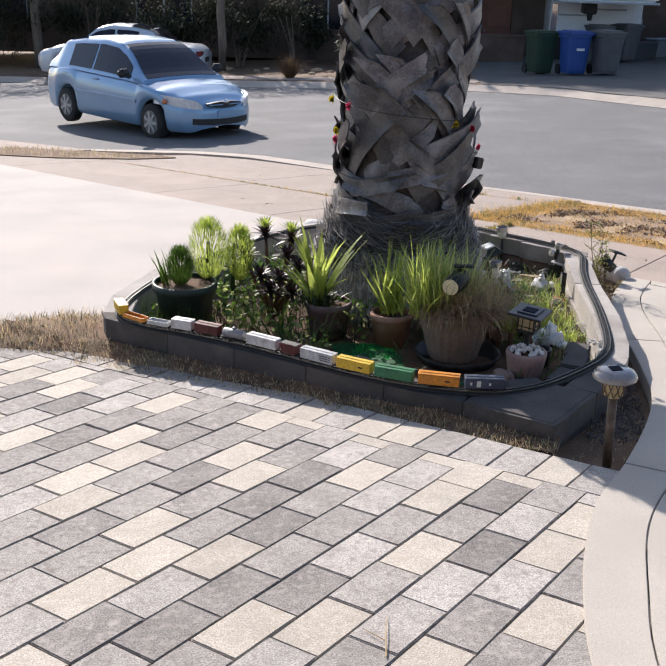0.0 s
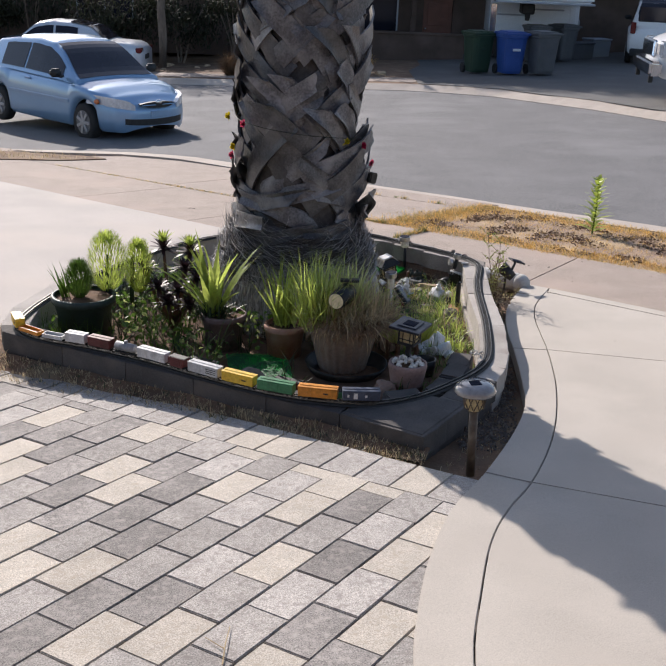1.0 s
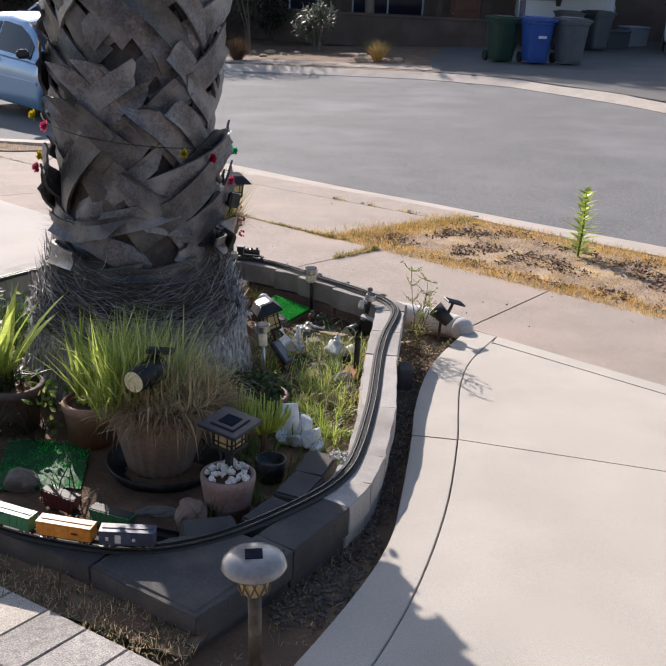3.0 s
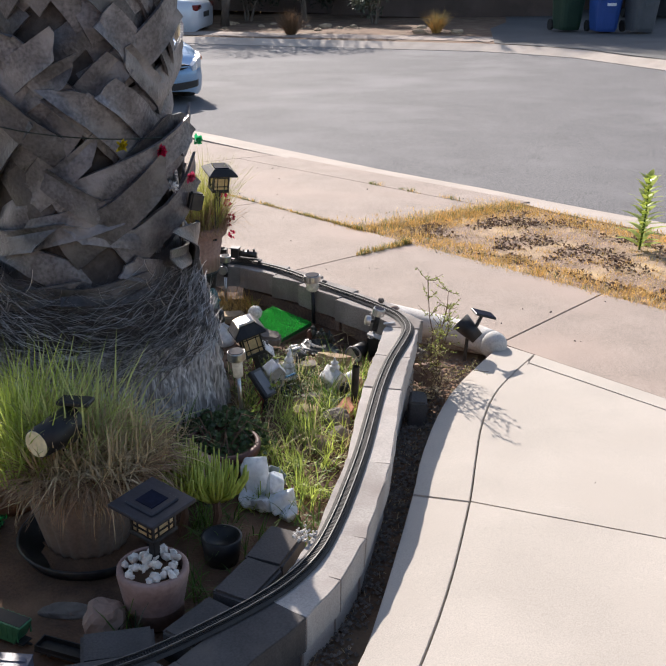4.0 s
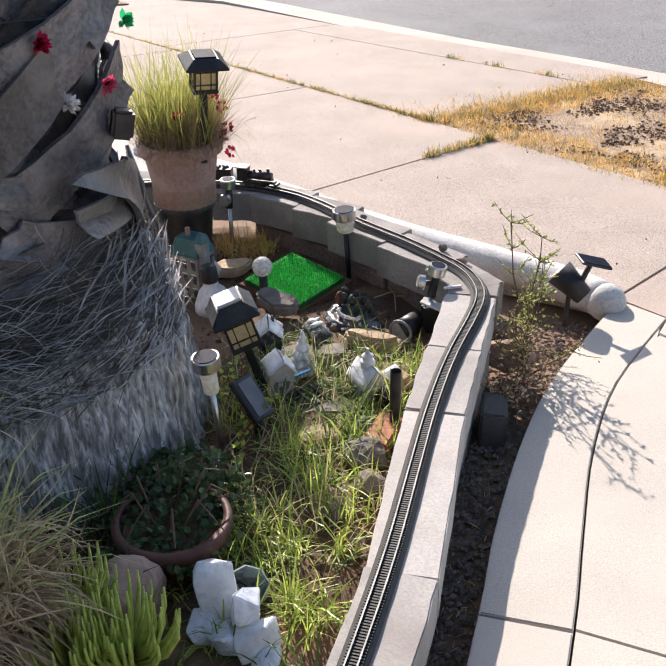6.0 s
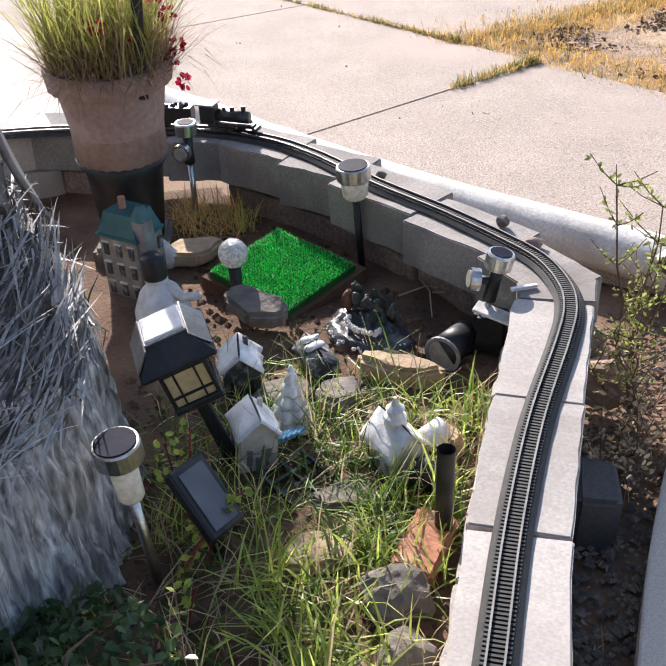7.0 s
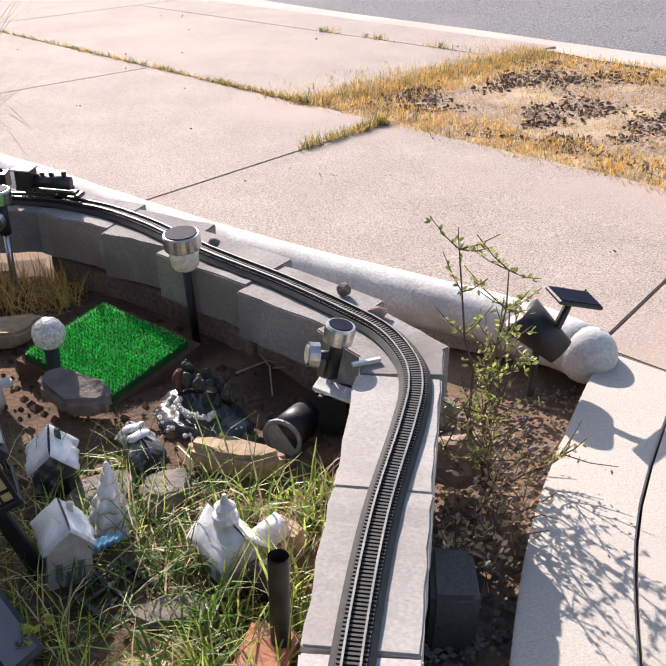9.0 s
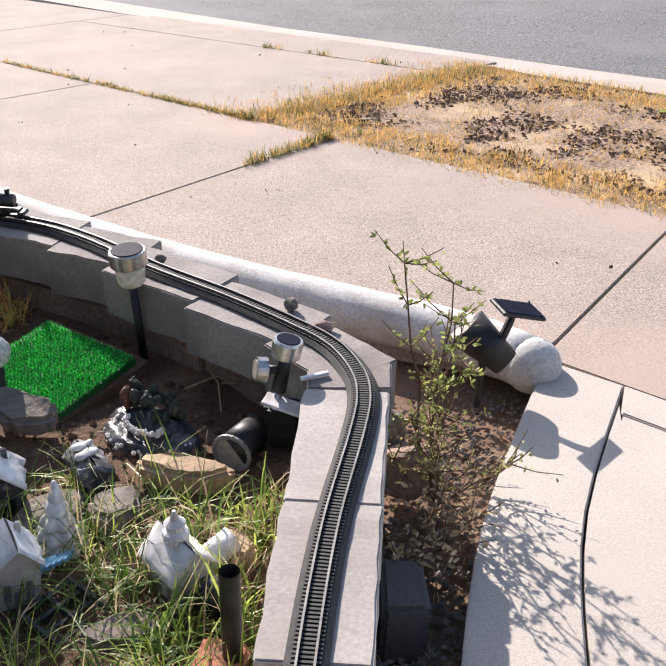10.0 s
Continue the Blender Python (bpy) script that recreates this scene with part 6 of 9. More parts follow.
for cx, cy, cz in ((0.12, -0.03, 0.17), (0.135, 0.02, 0.12), (0.14, -0.01, 0.04), (0.15, 0.0, 0.06), (0.09, -0.08, 0.1), (0.155, 0.01, -0.02), (0.02, -0.12, 0.14)):
    for k in range(26):
        d = Vector((R.uniform(-1, 1), R.uniform(-1, 1), R.uniform(-1, 1))).normalized()
        g.leaf((cx + d.x * 0.008, cy + d.y * 0.008, cz + d.z * 0.008), d, 0.01, 0.014, R)
g.make("flowers", REDFL, pl, label="ragged crimson flowers")

# ---- toy railway ----
TRACK = [(-0.07, 1.010), (-0.21, 0.997), (-0.395, 1.043), (-0.56, 1.115), (-0.71, 1.215), (-0.857, 1.33), (-1.1, 1.53), (-1.35, 1.705), (-1.56, 1.82), (-1.68, 1.92), (-1.735, 2.05), (-1.72, 2.2), (-1.644, 2.44), (-1.5, 2.75), (-1.2, 3.2), (-0.85, 3.6), (-0.45, 3.84), (-0.1, 3.885), (0.175, 3.855), (0.33, 3.79), (0.45, 3.69), (0.59, 3.525), (0.725, 3.385), (0.828, 3.262), (0.888, 3.175), (0.914, 3.08), (0.911, 3.0), (0.882, 2.9), (0.812, 2.70), (0.752, 2.48), (0.702, 2.25), (0.655, 2.03), (0.602, 1.82), (0.545, 1.62), (0.484, 1.46), (0.39, 1.325), (0.24, 1.19), (0.08, 1.075)]


def spline(pts_, n):
    out = []
    m = len(pts_)
    for i in range(m):
        p0, p1, p2, p3 = (Vector(pts_[(i + k) % m]) for k in (-1, 0, 1, 2))
        for k in range(n):
            t = k / n
            out.append(0.5 * (2 * p1 + (p2 - p0) * t + (2 * p0 - 5 * p1 + 4 * p2 - p3) * t * t + (3 * p1 - p0 - 3 * p2 + p3) * t ** 3))
    return out


LOOP = spline(TRACK, 12)
CUM = [0.0]
for a, b in zip(LOOP, LOOP[1:] + LOOP[:1]):
    CUM.append(CUM[-1] + (b - a).length)
LEN = CUM[-1]


def on_track(s):
    """Place and heading at s metres along the loop."""
    s %= LEN
    k = 0
    lo, hi = 0, len(LOOP) - 1
    while lo < hi:
        mid = (lo + hi + 1) // 2
        if CUM[mid] <= s:
            lo = mid
        else:
            hi = mid - 1
    a, b = LOOP[lo], LOOP[(lo + 1) % len(LOOP)]
    d = b - a
    p = a + d * ((s - CUM[lo]) / max(1e-9, d.length))
    return p, math.atan2(d.y, d.x)


ZB = 0.002
track = thing("toy_track", (0, 0, 0), "black model railway track laid on top of the wall", "toy track")


def extrude_loop(prof, name, material, label=""):
    """Sweep a closed profile of (across, up) round the loop."""
    n, m = 700, len(prof)
    vs_, fs_ = [], []
    for i in range(n):
        p, a = on_track(LEN * i / n)
        sx, sy = -math.sin(a), math.cos(a)
        vs_ += [(p.x + sx * u, p.y + sy * u, ZB + w) for u, w in prof]
    for i in range(n):
        j = (i + 1) % n
        for k in range(m):
            fs_.append((i * m + k, i * m + (k + 1) % m, j * m + (k + 1) % m, j * m + k))
    return raw(name, vs_, fs_, material, track, label=label)


extrude_loop([(-0.026, 0), (-0.0195, 0.006), (0.0195, 0.006), (0.026, 0)], "roadbed", BED, "dark grey ribbed roadbed")
for s in (-1, 1):
    c = s * 0.0105
    extrude_loop([(c - 0.0012, 0.008), (c - 0.0008, 0.0118), (c - 0.0014, 0.012), (c - 0.0014, 0.0136), (c + 0.0014, 0.0136), (c + 0.0014, 0.012), (c + 0.0008, 0.0118), (c + 0.0012, 0.008)], "rail", RAIL, "shiny nickel rail")
bm = B()
box(bm, 0, 0, 0, 0.0036, 0.034, 0.003)
me_tie = bpy.data.meshes.new("tie")
bm.to_mesh(me_tie)
bm.free()
me_tie.materials.append(TIE)
tie_step = 0.0068
nt = int(LEN / tie_step)
far_v, far_f = [], []
count = 0
for i in range(nt):
    s = LEN * i / nt
    p, a = on_track(s)
    m = Matrix.Translation((p.x, p.y, ZB + 0.0078)) @ Matrix.Rotation(a, 4, "Z")
    if p.x > 0.3 and 2.05 < p.y < 3.72 and count < 300:
        ob = new("tie", me_tie)
        ob.parent = track
        ob.matrix_basis = m
        count += 1
    else:
        o = len(far_v)
        far_v += [tuple(m @ v.co) for v in me_tie.vertices]
        far_f += [tuple(o + k for k in f.vertices) for f in me_tie.polygons]
tagged(raw("tie_rest", far_v, far_f, TIE, track), kind="stuff")

CARMAT = {k: mat("wagon_" + k, c, tuple(v * 0.85 for v in c), 25, 0.42, 0.05, 80, stain=tuple(v * 0.6 for v in c), stain_scale=18) for k, c in dict(orange=(0.72, 0.27, 0.03), yellow=(0.78, 0.50, 0.05), green=(0.05, 0.22, 0.10), maroon=(0.13, 0.03, 0.03), silver=(0.55, 0.55, 0.55), white=(0.72, 0.70, 0.68), navy=(0.07, 0.085, 0.13), grey=(0.30, 0.30, 0.31), black=(0.02, 0.02, 0.02)).items()}


def wagon(kind, colour, at, rz, ln=0.17, label="", z=None, group="toy train wagons", h=0.052, w=0.046):
    q = thing("toy_wagon", at, label, "toy train", group, rz)
    c = CARMAT[colour]
    bm = B()
    box(bm, 0, 0, 0.0125, ln - 0.01, w * 0.7, 0.005, 0.001)
    for s in (-1, 1):
        box(bm, s * (ln / 2 + 0.001), 0, 0.01, 0.014, 0.005, 0.004)
    part("underframe", bm, TIE, q)
    for s in (-1, 1):
        bm = B()
        box(bm, s * ln * 0.32, 0, 0.008, 0.032, 0.02, 0.005, 0.001)
        t_ = part("bogie", bm, TIE, q)
        for e in (-1, 1):
            bm = B()
            cyl(bm, (s * ln * 0.32 + e * 0.01, -0.012, 0.006), (s * ln * 0.32 + e * 0.01, 0.012, 0.006), 0.006, 0.006, 12)
            part("wheelset", bm, RAIL, t_)
    if kind == "box":
        bm = B()
        box(bm, 0, 0, 0.015 + h / 2, ln - 0.008, w, h, 0.002)
        part("body", bm, c, q)
        for k in range(int(ln / 0.018)):
            for s in (-1, 1):
                bm = B()
                box(bm, -ln / 2 + 0.01 + k * 0.018, s * w / 2, 0.015 + h / 2, 0.003, 0.002, h * 0.9)
                part("rib", bm, c, q)
        for s in (-1, 1):
            bm = B()
            box(bm, 0, s * (w / 2 + 0.001), 0.015 + h / 2, 0.032, 0.002, h * 0.86, 0.0006)
            part("sliding_door", bm, c, q)
        bm = B()
        box(bm, 0, 0, 0.016 + h, ln - 0.006, w * 1.04, 0.003, 0.001)
        box(bm, 0, 0, 0.019 + h, ln - 0.02, 0.008, 0.0015)
        part("roof", bm, c, q)
    elif kind == "hopper":
        bm = B()
        v = box(bm, 0, 0, 0.015 + h / 2, (ln - 0.008), w, h, 0.001)
        for v in bm.verts:
            if v.co.z < 0.03:
                v.co.x *= 0.72
        part("body", bm, c, q)
        for k in range(9):
            for s in (-1, 1):
                bm = B()
                box(bm, -ln * 0.42 + k * ln * 0.105, s * w / 2, 0.02 + h / 2, 0.003, 0.003, h * 0.8)
                part("rib", bm, c, q)
        bm = B()
        box(bm, 0, 0, 0.015 + h + 0.0005, ln - 0.016, w - 0.008, 0.003)
        part("load", bm, TIE, q)
    elif kind == "flat":
        bm = B()
        box(bm, 0, 0, 0.018, ln - 0.006, w, 0.006, 0.001)
        part("deck", bm, c, q)
        for s in (-1, 1):
            bm = B()
            box(bm, 0, s * w * 0.45, 0.027, ln - 0.01, 0.003, 0.014)
            part("side_board", bm, c, q)
            bm = B()
            box(bm, s * (ln / 2 - 0.006), 0, 0.027, 0.003, w * 0.9, 0.014)
            part("end_board", bm, c, q)
    elif kind == "tank":
        bm = B()
        cyl(bm, (-ln / 2 + 0.012, 0, 0.038), (ln / 2 - 0.012, 0, 0.038), 0.021, 0.021, 20)
        ball(bm, (-ln / 2 + 0.012, 0, 0.038), 0.0208, 2, (0.4, 1, 1))
        ball(bm, (ln / 2 - 0.012, 0, 0.038), 0.0208, 2, (0.4, 1, 1))
        part("tank", bm, c, q, smooth=True)
        bm = B()
        cyl(bm, (0, 0, 0.055), (0, 0, 0.068), 0.009, 0.009, 14)
        part("dome", bm, c, q, smooth=True)
    return q


TRAIN = [("box", "navy", 0.165, "dark blue boxcar with a white label"), ("box", "orange", 0.175, "bright orange boxcar"), ("box", "green", 0.17, "dark green ribbed boxcar"), ("box", "yellow", 0.165, "golden yellow boxcar"), ("box", "silver", 0.17, "silver grey boxcar with dark bars"), ("hopper", "maroon", 0.1, "maroon hopper wagon"), ("box", "white", 0.165, "white refrigerator boxcar"), ("tank", "grey", 0.125, "silver grey tank wagon"), ("box", "maroon", 0.13, "dark maroon boxcar"), ("box", "white", 0.11, "white and grey boxcar"), ("flat", "silver", 0.115, "pale flat wagon"), ("flat", "orange", 0.14, "orange open gondola wagon"), ("box", "yellow", 0.125, "bright yellow boxcar on the bend")]
s = 0.06
for kind, col, ln, lab in TRAIN:
    p, a = on_track(s + ln / 2)
    wg = wagon(kind, col, (p.x, p.y, ZB + 0.0135), math.degrees(a), ln, lab + " on the wall-top track", h=0.042 if kind != "flat" else 0.03)
    if col == "navy":
        for dx, ww, hh in ((0.02, 0.026, 0.026), (-0.02, 0.01, 0.01), (0.055, 0.008, 0.012)):
            bm = B()
            box(bm, dx, 0.0238, 0.036, ww, 0.0012, hh)
            part("label", bm, CARMAT["white"], wg, "plain white label")
    if col == "silver" and kind == "box":
        bm = B()
        for k in range(3):
            box(bm, -0.04, 0.0238, 0.028 + 0.009 * k, 0.06, 0.0012, 0.003)
        part("label_bars", bm, CARMAT["black"], wg)
    if col in ("orange", "yellow") and kind == "box":
        bm = B()
        box(bm, -0.035, 0.0238, 0.036, 0.02, 0.0012, 0.006)
        part("label_bars", bm, CARMAT["black"], wg)
    s += ln + 0.012
wagon("hopper", "green", (-0.285, 1.32, -0.128), 152, 0.16, "empty green gondola standing inside the planter", group="parked wagons")
wagon("hopper", "maroon", (-0.46, 1.44, -0.128), 146, 0.15, "dark red wagon standing inside the planter", group="parked wagons")
wagon("hopper", "green", (-0.84, 1.72, -0.132), 144, 0.16, "green gondola parked inside the planter", group="parked wagons")
wagon("flat", "black", (-0.12, 1.24, -0.128), 158, 0.15, "black flat wagon standing inside the planter", group="parked wagons")

# steam engine and tender on the far side
IRON = mat("black_engine", (0.015, 0.015, 0.016), (0.022, 0.021, 0.02), 30, 0.35, 0.05, 80, spec=0.5)
dist = min(range(0, int(LEN * 100)), key=lambda k: (on_track(k / 100)[0] - Vector((0.235, 3.83))).length) / 100
p, a = on_track(dist)
q = thing("toy_locomotive", (p.x, p.y, ZB + 0.0135), "black toy steam locomotive running on the far wall", "toy train", rz=math.degrees(a))
bm = B()
cyl(bm, (-0.02, 0, 0.034), (0.062, 0, 0.034), 0.0145, 0.0145, 20)
part("boiler", bm, IRON, q, smooth=True)
bm = B()
box(bm, -0.042, 0, 0.036, 0.036, 0.036, 0.042, 0.002)
part("cab", bm, IRON, q)
bm = B()
box(bm, -0.044, 0, 0.06, 0.046, 0.04, 0.004, 0.001)
part("cab_roof", bm, mat("dusty_black", (0.3, 0.29, 0.28), None, 20, 0.6, 0.1), q)
bm = B()
cyl(bm, (0.05, 0, 0.045), (0.05, 0, 0.062), 0.005, 0.006, 12)
part("chimney", bm, IRON, q)
bm = B()
cyl(bm, (0.02, 0, 0.045), (0.02, 0, 0.057), 0.006, 0.005, 12)
cyl(bm, (-0.002, 0, 0.045), (-0.002, 0, 0.055), 0.005, 0.004, 12)
part("domes", bm, IRON, q)
bm = B()
box(bm, 0.005, 0, 0.014, 0.14, 0.024, 0.006, 0.001)
for s in (-1, 1):
    box(bm, 0.05, s * 0.017, 0.016, 0.022, 0.01, 0.012, 0.002)
    box(bm, 0.0, s * 0.0185, 0.011, 0.07, 0.0015, 0.003)
part("frame", bm, IRON, q)
bm = B()
box(bm, 0.08, 0, 0.008, 0.014, 0.032, 0.01, 0.003)
part("cowcatcher", bm, IRON, q)
for k in range(3):
    for s in (-1, 1):
        bm = B()
        cyl(bm, (-0.03 + 0.024 * k, s * 0.012, 0.0105), (-0.03 + 0.024 * k, s * 0.016, 0.0105), 0.0105, 0.0105, 16)
        part("driving_wheel", bm, RAIL, q)
p, a = on_track(dist - 0.125)
tn = thing("toy_tender", (p.x, p.y, ZB + 0.0135), "black toy coal tender behind the engine", "toy train", rz=math.degrees(a))
bm = B()
box(bm, 0, 0, 0.033, 0.085, 0.034, 0.036, 0.002)
part("body", bm, IRON, tn)
bm = B()
for k in range(14):
    ball(bm, (R.uniform(-0.03, 0.03), R.uniform(-0.01, 0.01), 0.052), 0.006, 1)
part("coal", bm, IRON, tn)
bm = B()
box(bm, 0, 0, 0.012, 0.08, 0.022, 0.006, 0.001)
for e in (-0.025, 0.025):
    cyl(bm, (e, -0.012, 0.006), (e, 0.012, 0.006), 0.006, 0.006, 12)
part("bogies", bm, IRON, tn)

# thin cable over the wall and a slip of card
bm = B()
box(bm, 0, 0, 0, 0.05, 0.008, 0.006, 0.001)
tagged(part("wood_slip", bm, WHITEC), "pale wooden slip lying on the wall", "offcut").matrix_world = pose(0.845, 3.085, 0.004, 0, 0, 15)
rock("rock", (0.60, 3.56, 0.01), 0.012, 0.01, 0.01, ROCK, "small dark stone on the wall by the track", 41)
rock("rock", (0.835, 3.33, 0.01), 0.013, 0.012, 0.012, ROCK, "small dark stone by the track bend", 42)
rock("rock", (0.88, 3.24, 0.008), 0.025, 0.014, 0.01, PINKROCK, "small reddish stone chip by the track", 43)

# ---- beside the planter ----
CENTRE = [(1.385, 3.475), (1.33, 3.56), (1.2, 3.70), (1.0, 3.87), (0.7, 4.14), (0.35, 4.51), (0.07, 4.85), (-0.5, 5.45)]
bm = B()
tube(bm, [(x, y, yard(x, y) + 0.02) for x, y in resample(CENTRE, 40)], 0.062, 16)
for v in bm.verts:
    v.co += noise.noise_vector(v.co * 7) * 0.005
ball(bm, (1.375, 3.485, yard(1.375, 3.485) + 0.018), 0.063, 3)
tagged(part("mow_curb", bm, CURBW, smooth=True), "rounded whitewashed concrete edging along the sidewalk", "edging", kind="structure")
bm = B()
box(bm, 0, 0, 0, 0.07, 0.11, 0.12, 0.008, None, 2)
for v in bm.verts:
    v.co += noise.noise_vector(v.co * 30) * 0.005
tagged(part("loose_block", bm, DARKBLOCK), "loose concrete block standing outside the wall", "block").matrix_world = pose(0.935, 2.79, -0.245, 0, 3, -8)
rock("rock", (1.02, 3.13, -0.24), 0.07, 0.05, 0.05, PINKROCK, "tan rock outside the wall corner", 51)
rock("rock", (0.99, 3.22, -0.22), 0.05, 0.045, 0.06, ROCK, "brown rock outside the wall corner", 52)

# solar flood light on its stake by the edging
q = thing("solar_floodlight", (1.235, 3.42, -0.31), "black solar floodlight with tilted panel on a stake", "floodlight", rz=0)
bm = B()
cyl(bm, (0, 0, 0), (0.005, 0, 0.13), 0.008, 0.008, 10)
part("stake", bm, BLACKP, q)
bm = B()
cyl(bm, (0.045, -0.03, 0.12), (-0.03, 0.015, 0.185), 0.03, 0.046, 20)
part("head", bm, BLACKP, q, smooth=True)
bm = B()
cyl(bm, (-0.03, 0.015, 0.185), (-0.0315, 0.016, 0.187), 0.041, 0.041, 20)
part("lens", bm, STEEL, q, "silvery reflector behind clear lens")
bm = B()
tube(bm, [(0.03, -0.02, 0.16), (0.05, -0.01, 0.2), (0.06, 0.0, 0.215)], 0.009, 8)
part("bracket", bm, BLACKP, q)
bm = B()
box(bm, 0, 0, 0, 0.105, 0.065, 0.009, 0.003, Matrix.Translation((0.07, 0.0, 0.225)) @ Matrix.Rotation(radians(18), 4, "Y") @ Matrix.Rotation(radians(12), 4, "Z"))
part("panel_frame", bm, BLACKP, q)
bm = B()
box(bm, 0, 0, 0.005, 0.094, 0.055, 0.002, 0, Matrix.Translation((0.07, 0.0, 0.225)) @ Matrix.Rotation(radians(18), 4, "Y") @ Matrix.Rotation(radians(12), 4, "Z"))
part("solar_cell", bm, SOLAR, q)


def shrub(at, h, n, spread, label, leaf_m, seed, nl=14, ls=0.016, stems=TWIG, name="shrub"):
    """A thin twiggy shrub: curved stems with side twigs and small leaves."""
    r_ = random.Random(seed)
    q = thing(name, at, label, "shrub")
    bm = B()
    g = Geo()
    for k in range(n):
        a = r_.uniform(0, 6.283)
        hh = h * r_.uniform(0.45, 1.0) if k else h
        sp = spread * r_.uniform(0.3, 1.0)
        pts_ = []
        for j in range(7):
            f = j / 6
            pts_.append(Vector((sp * f * math.cos(a) + 0.02 * noise.noise((k, f * 3, 0)), sp * f * math.sin(a) + 0.02 * noise.noise((k, f * 3, 5)), hh * f)))
        tube(bm, pts_, 0.0035, 5, 0.35)
        for j in range(2, 7):
            for e in range(3):
                d = Vector((r_.uniform(-1, 1), r_.uniform(-1, 1), r_.uniform(-0.1, 0.9))).normalized()
                ln = r_.uniform(0.04, 0.1)
                p0 = pts_[j]
                tube(bm, [p0, p0 + d * ln * 0.5, p0 + d * ln + Vector((0, 0, 0.01))], 0.0015, 4, 0.5)
                for i in range(nl):
                    f = r_.random()
                    dd = Vector((r_.uniform(-1, 1), r_.uniform(-1, 1), r_.uniform(-0.3, 1)))
                    g.leaf(tuple(p0 + d * ln * f), dd, ls * 0.5, ls, r_)
    tagged(part("twig_mass", bm, stems, q), kind="stuff")
    g.make("leaves", leaf_m, q)
    return q


shrub((1.05, 3.13, -0.30), 0.47, 4, 0.09, "thin twiggy shrub with tiny yellow-green leaves", leafmat("grey_green_leaf", (0.38, 0.42, 0.13), (0.26, 0.30, 0.09), 0.45), 9, 10, 0.0125)
shrub((1.07, 3.09, -0.29), 0.24, 6, 0.13, "low scrubby half-dry weed clump by the wall", leafmat("olive_leaf", (0.42, 0.39, 0.15), (0.28, 0.26, 0.1), 0.4), 5, 8, 0.009)
shrub((1.0, 2.95, -0.29), 0.12, 4, 0.12, "low scrubby half-dry weed in the bare strip", STRAW, 6, 5, 0.014)
pl = thing("roadside_weed", (2.76, 5.53, -0.46), "tall leafy green weed standing in the dry verge", "weed")
bm = B()
tube(bm, [(0, 0, 0), (0.01, 0, 0.25), (0.0, 0, 0.5)], 0.008, 6, 0.5)
part("stem", bm, GREEN, pl)
g = Geo()
for k in range(60):
    f = k / 60
    g.blade((0, 0, 0.03 + 0.47 * f), 2.4 * k, 0.19 * (1 - 0.62 * f) * R.uniform(0.6, 1.3), 0.06, 1.25 - 0.4 * f, 0.5, 3)
g.make("leaves", LIME, pl)

# dry verge, joint weeds and litter: uncounted
g, g2, g3 = Geo(), Geo(), Geo()
bm = B()
poly = [sn(-4.2, SW1 + 0.03), sn(2.5, SW1 + 0.03), sn(2.5, KN - 0.02), sn(-4.15, KN - 0.02)]
prism(bm, poly, lambda x, y: zg(x, y) - 0.1, lambda x, y: zg(x, y) - 0.012)
tagged(part("verge", bm, mat("verge_earth", (0.36, 0.25, 0.175), (0.25, 0.17, 0.12), 7, 0.95, 0.6, 80, stain=(0.50, 0.36, 0.2), stain_scale=2.5, grit=0.5)), "dry earth verge covered with straw-coloured grass", "verge", kind="structure")
for _ in range(15000):
    s_, n_ = R.uniform(-4.6, 2.0), R.uniform(SW1 - 0.05, KN + 0.04)
    if s_ < -4.2 and R.random() < (-4.2 - s_) * 2.2 + 0.1:
        continue
    x, y = sn(s_, n_)
    edge = min(n_ - SW1, KN - n_, s_ + 4.25)
    dens = 0.95 if edge < 0.3 else 0.5 if noise.noise((x * 1.7, y * 1.7, 0)) > 0.05 else 0.28
    core = edge > 0.35 and noise.noise((x * 2.2, y * 2.2, 5)) > -0.1
    if s_ > -2.0:
        dens *= 0.75
    if R.random() < dens:
        gg = g if R.random() < (0.35 if core else 0.85) else g3
        if edge < 0.2 and R.random() < 0.07:
            gg = g2
        tuft(gg, x, y, zg(x, y) - 0.012, 7, 0.04, R.uniform(0.016, 0.036) * (1.2 if edge < 0.3 else 0.7), 0.0046, R, 1.5, 0.9)
for _ in range(900):
    x, y = sn(-4.22 + R.gauss(0, 0.06), R.uniform(SW1, KN))
    tuft(R.choice((g, g, g, g3, g2)), x, y, zg(x, y) - 0.01, 7, 0.04, R.uniform(0.025, 0.05), 0.005, R, 1.4, 0.9)
for _ in range(800):
    f = R.random()
    s_ = -4.2 - 5.5 * f * f
    x, y = sn(s_, SW1 + R.uniform(-0.012, 0.012))
    tuft(R.choice((g, g2)), x, y, zg(x, y), 5, 0.015, R.uniform(0.012, 0.04) * (1 - 0.5 * f), 0.004, R, 1.2, 0.8)
for _ in range(230):
    n_ = SW1 - 0.02 - 0.5 * R.random() ** 2
    x, y = sn(joint_s(-3.66, n_) + R.uniform(-0.012, 0.012), n_)
    tuft(R.choice((g, g2)), x, y, zg(x, y), 5, 0.02, R.uniform(0.02, 0.05), 0.004, R, 1.2, 0.8)
for s_, n_ in ((-5.5, 5.73), (-4.7, 5.78), (-5.1, 5.75)):
    for _ in range(14):
        x, y = sn(s_ + R.gauss(0, 0.07), n_ + R.uniform(-0.012, 0.012))
        tuft(R.choice((g, g2)), x, y, zg(x, y), 6, 0.02, R.uniform(0.02, 0.05), 0.005, R, 1.2, 0.8)
g4 = Geo()
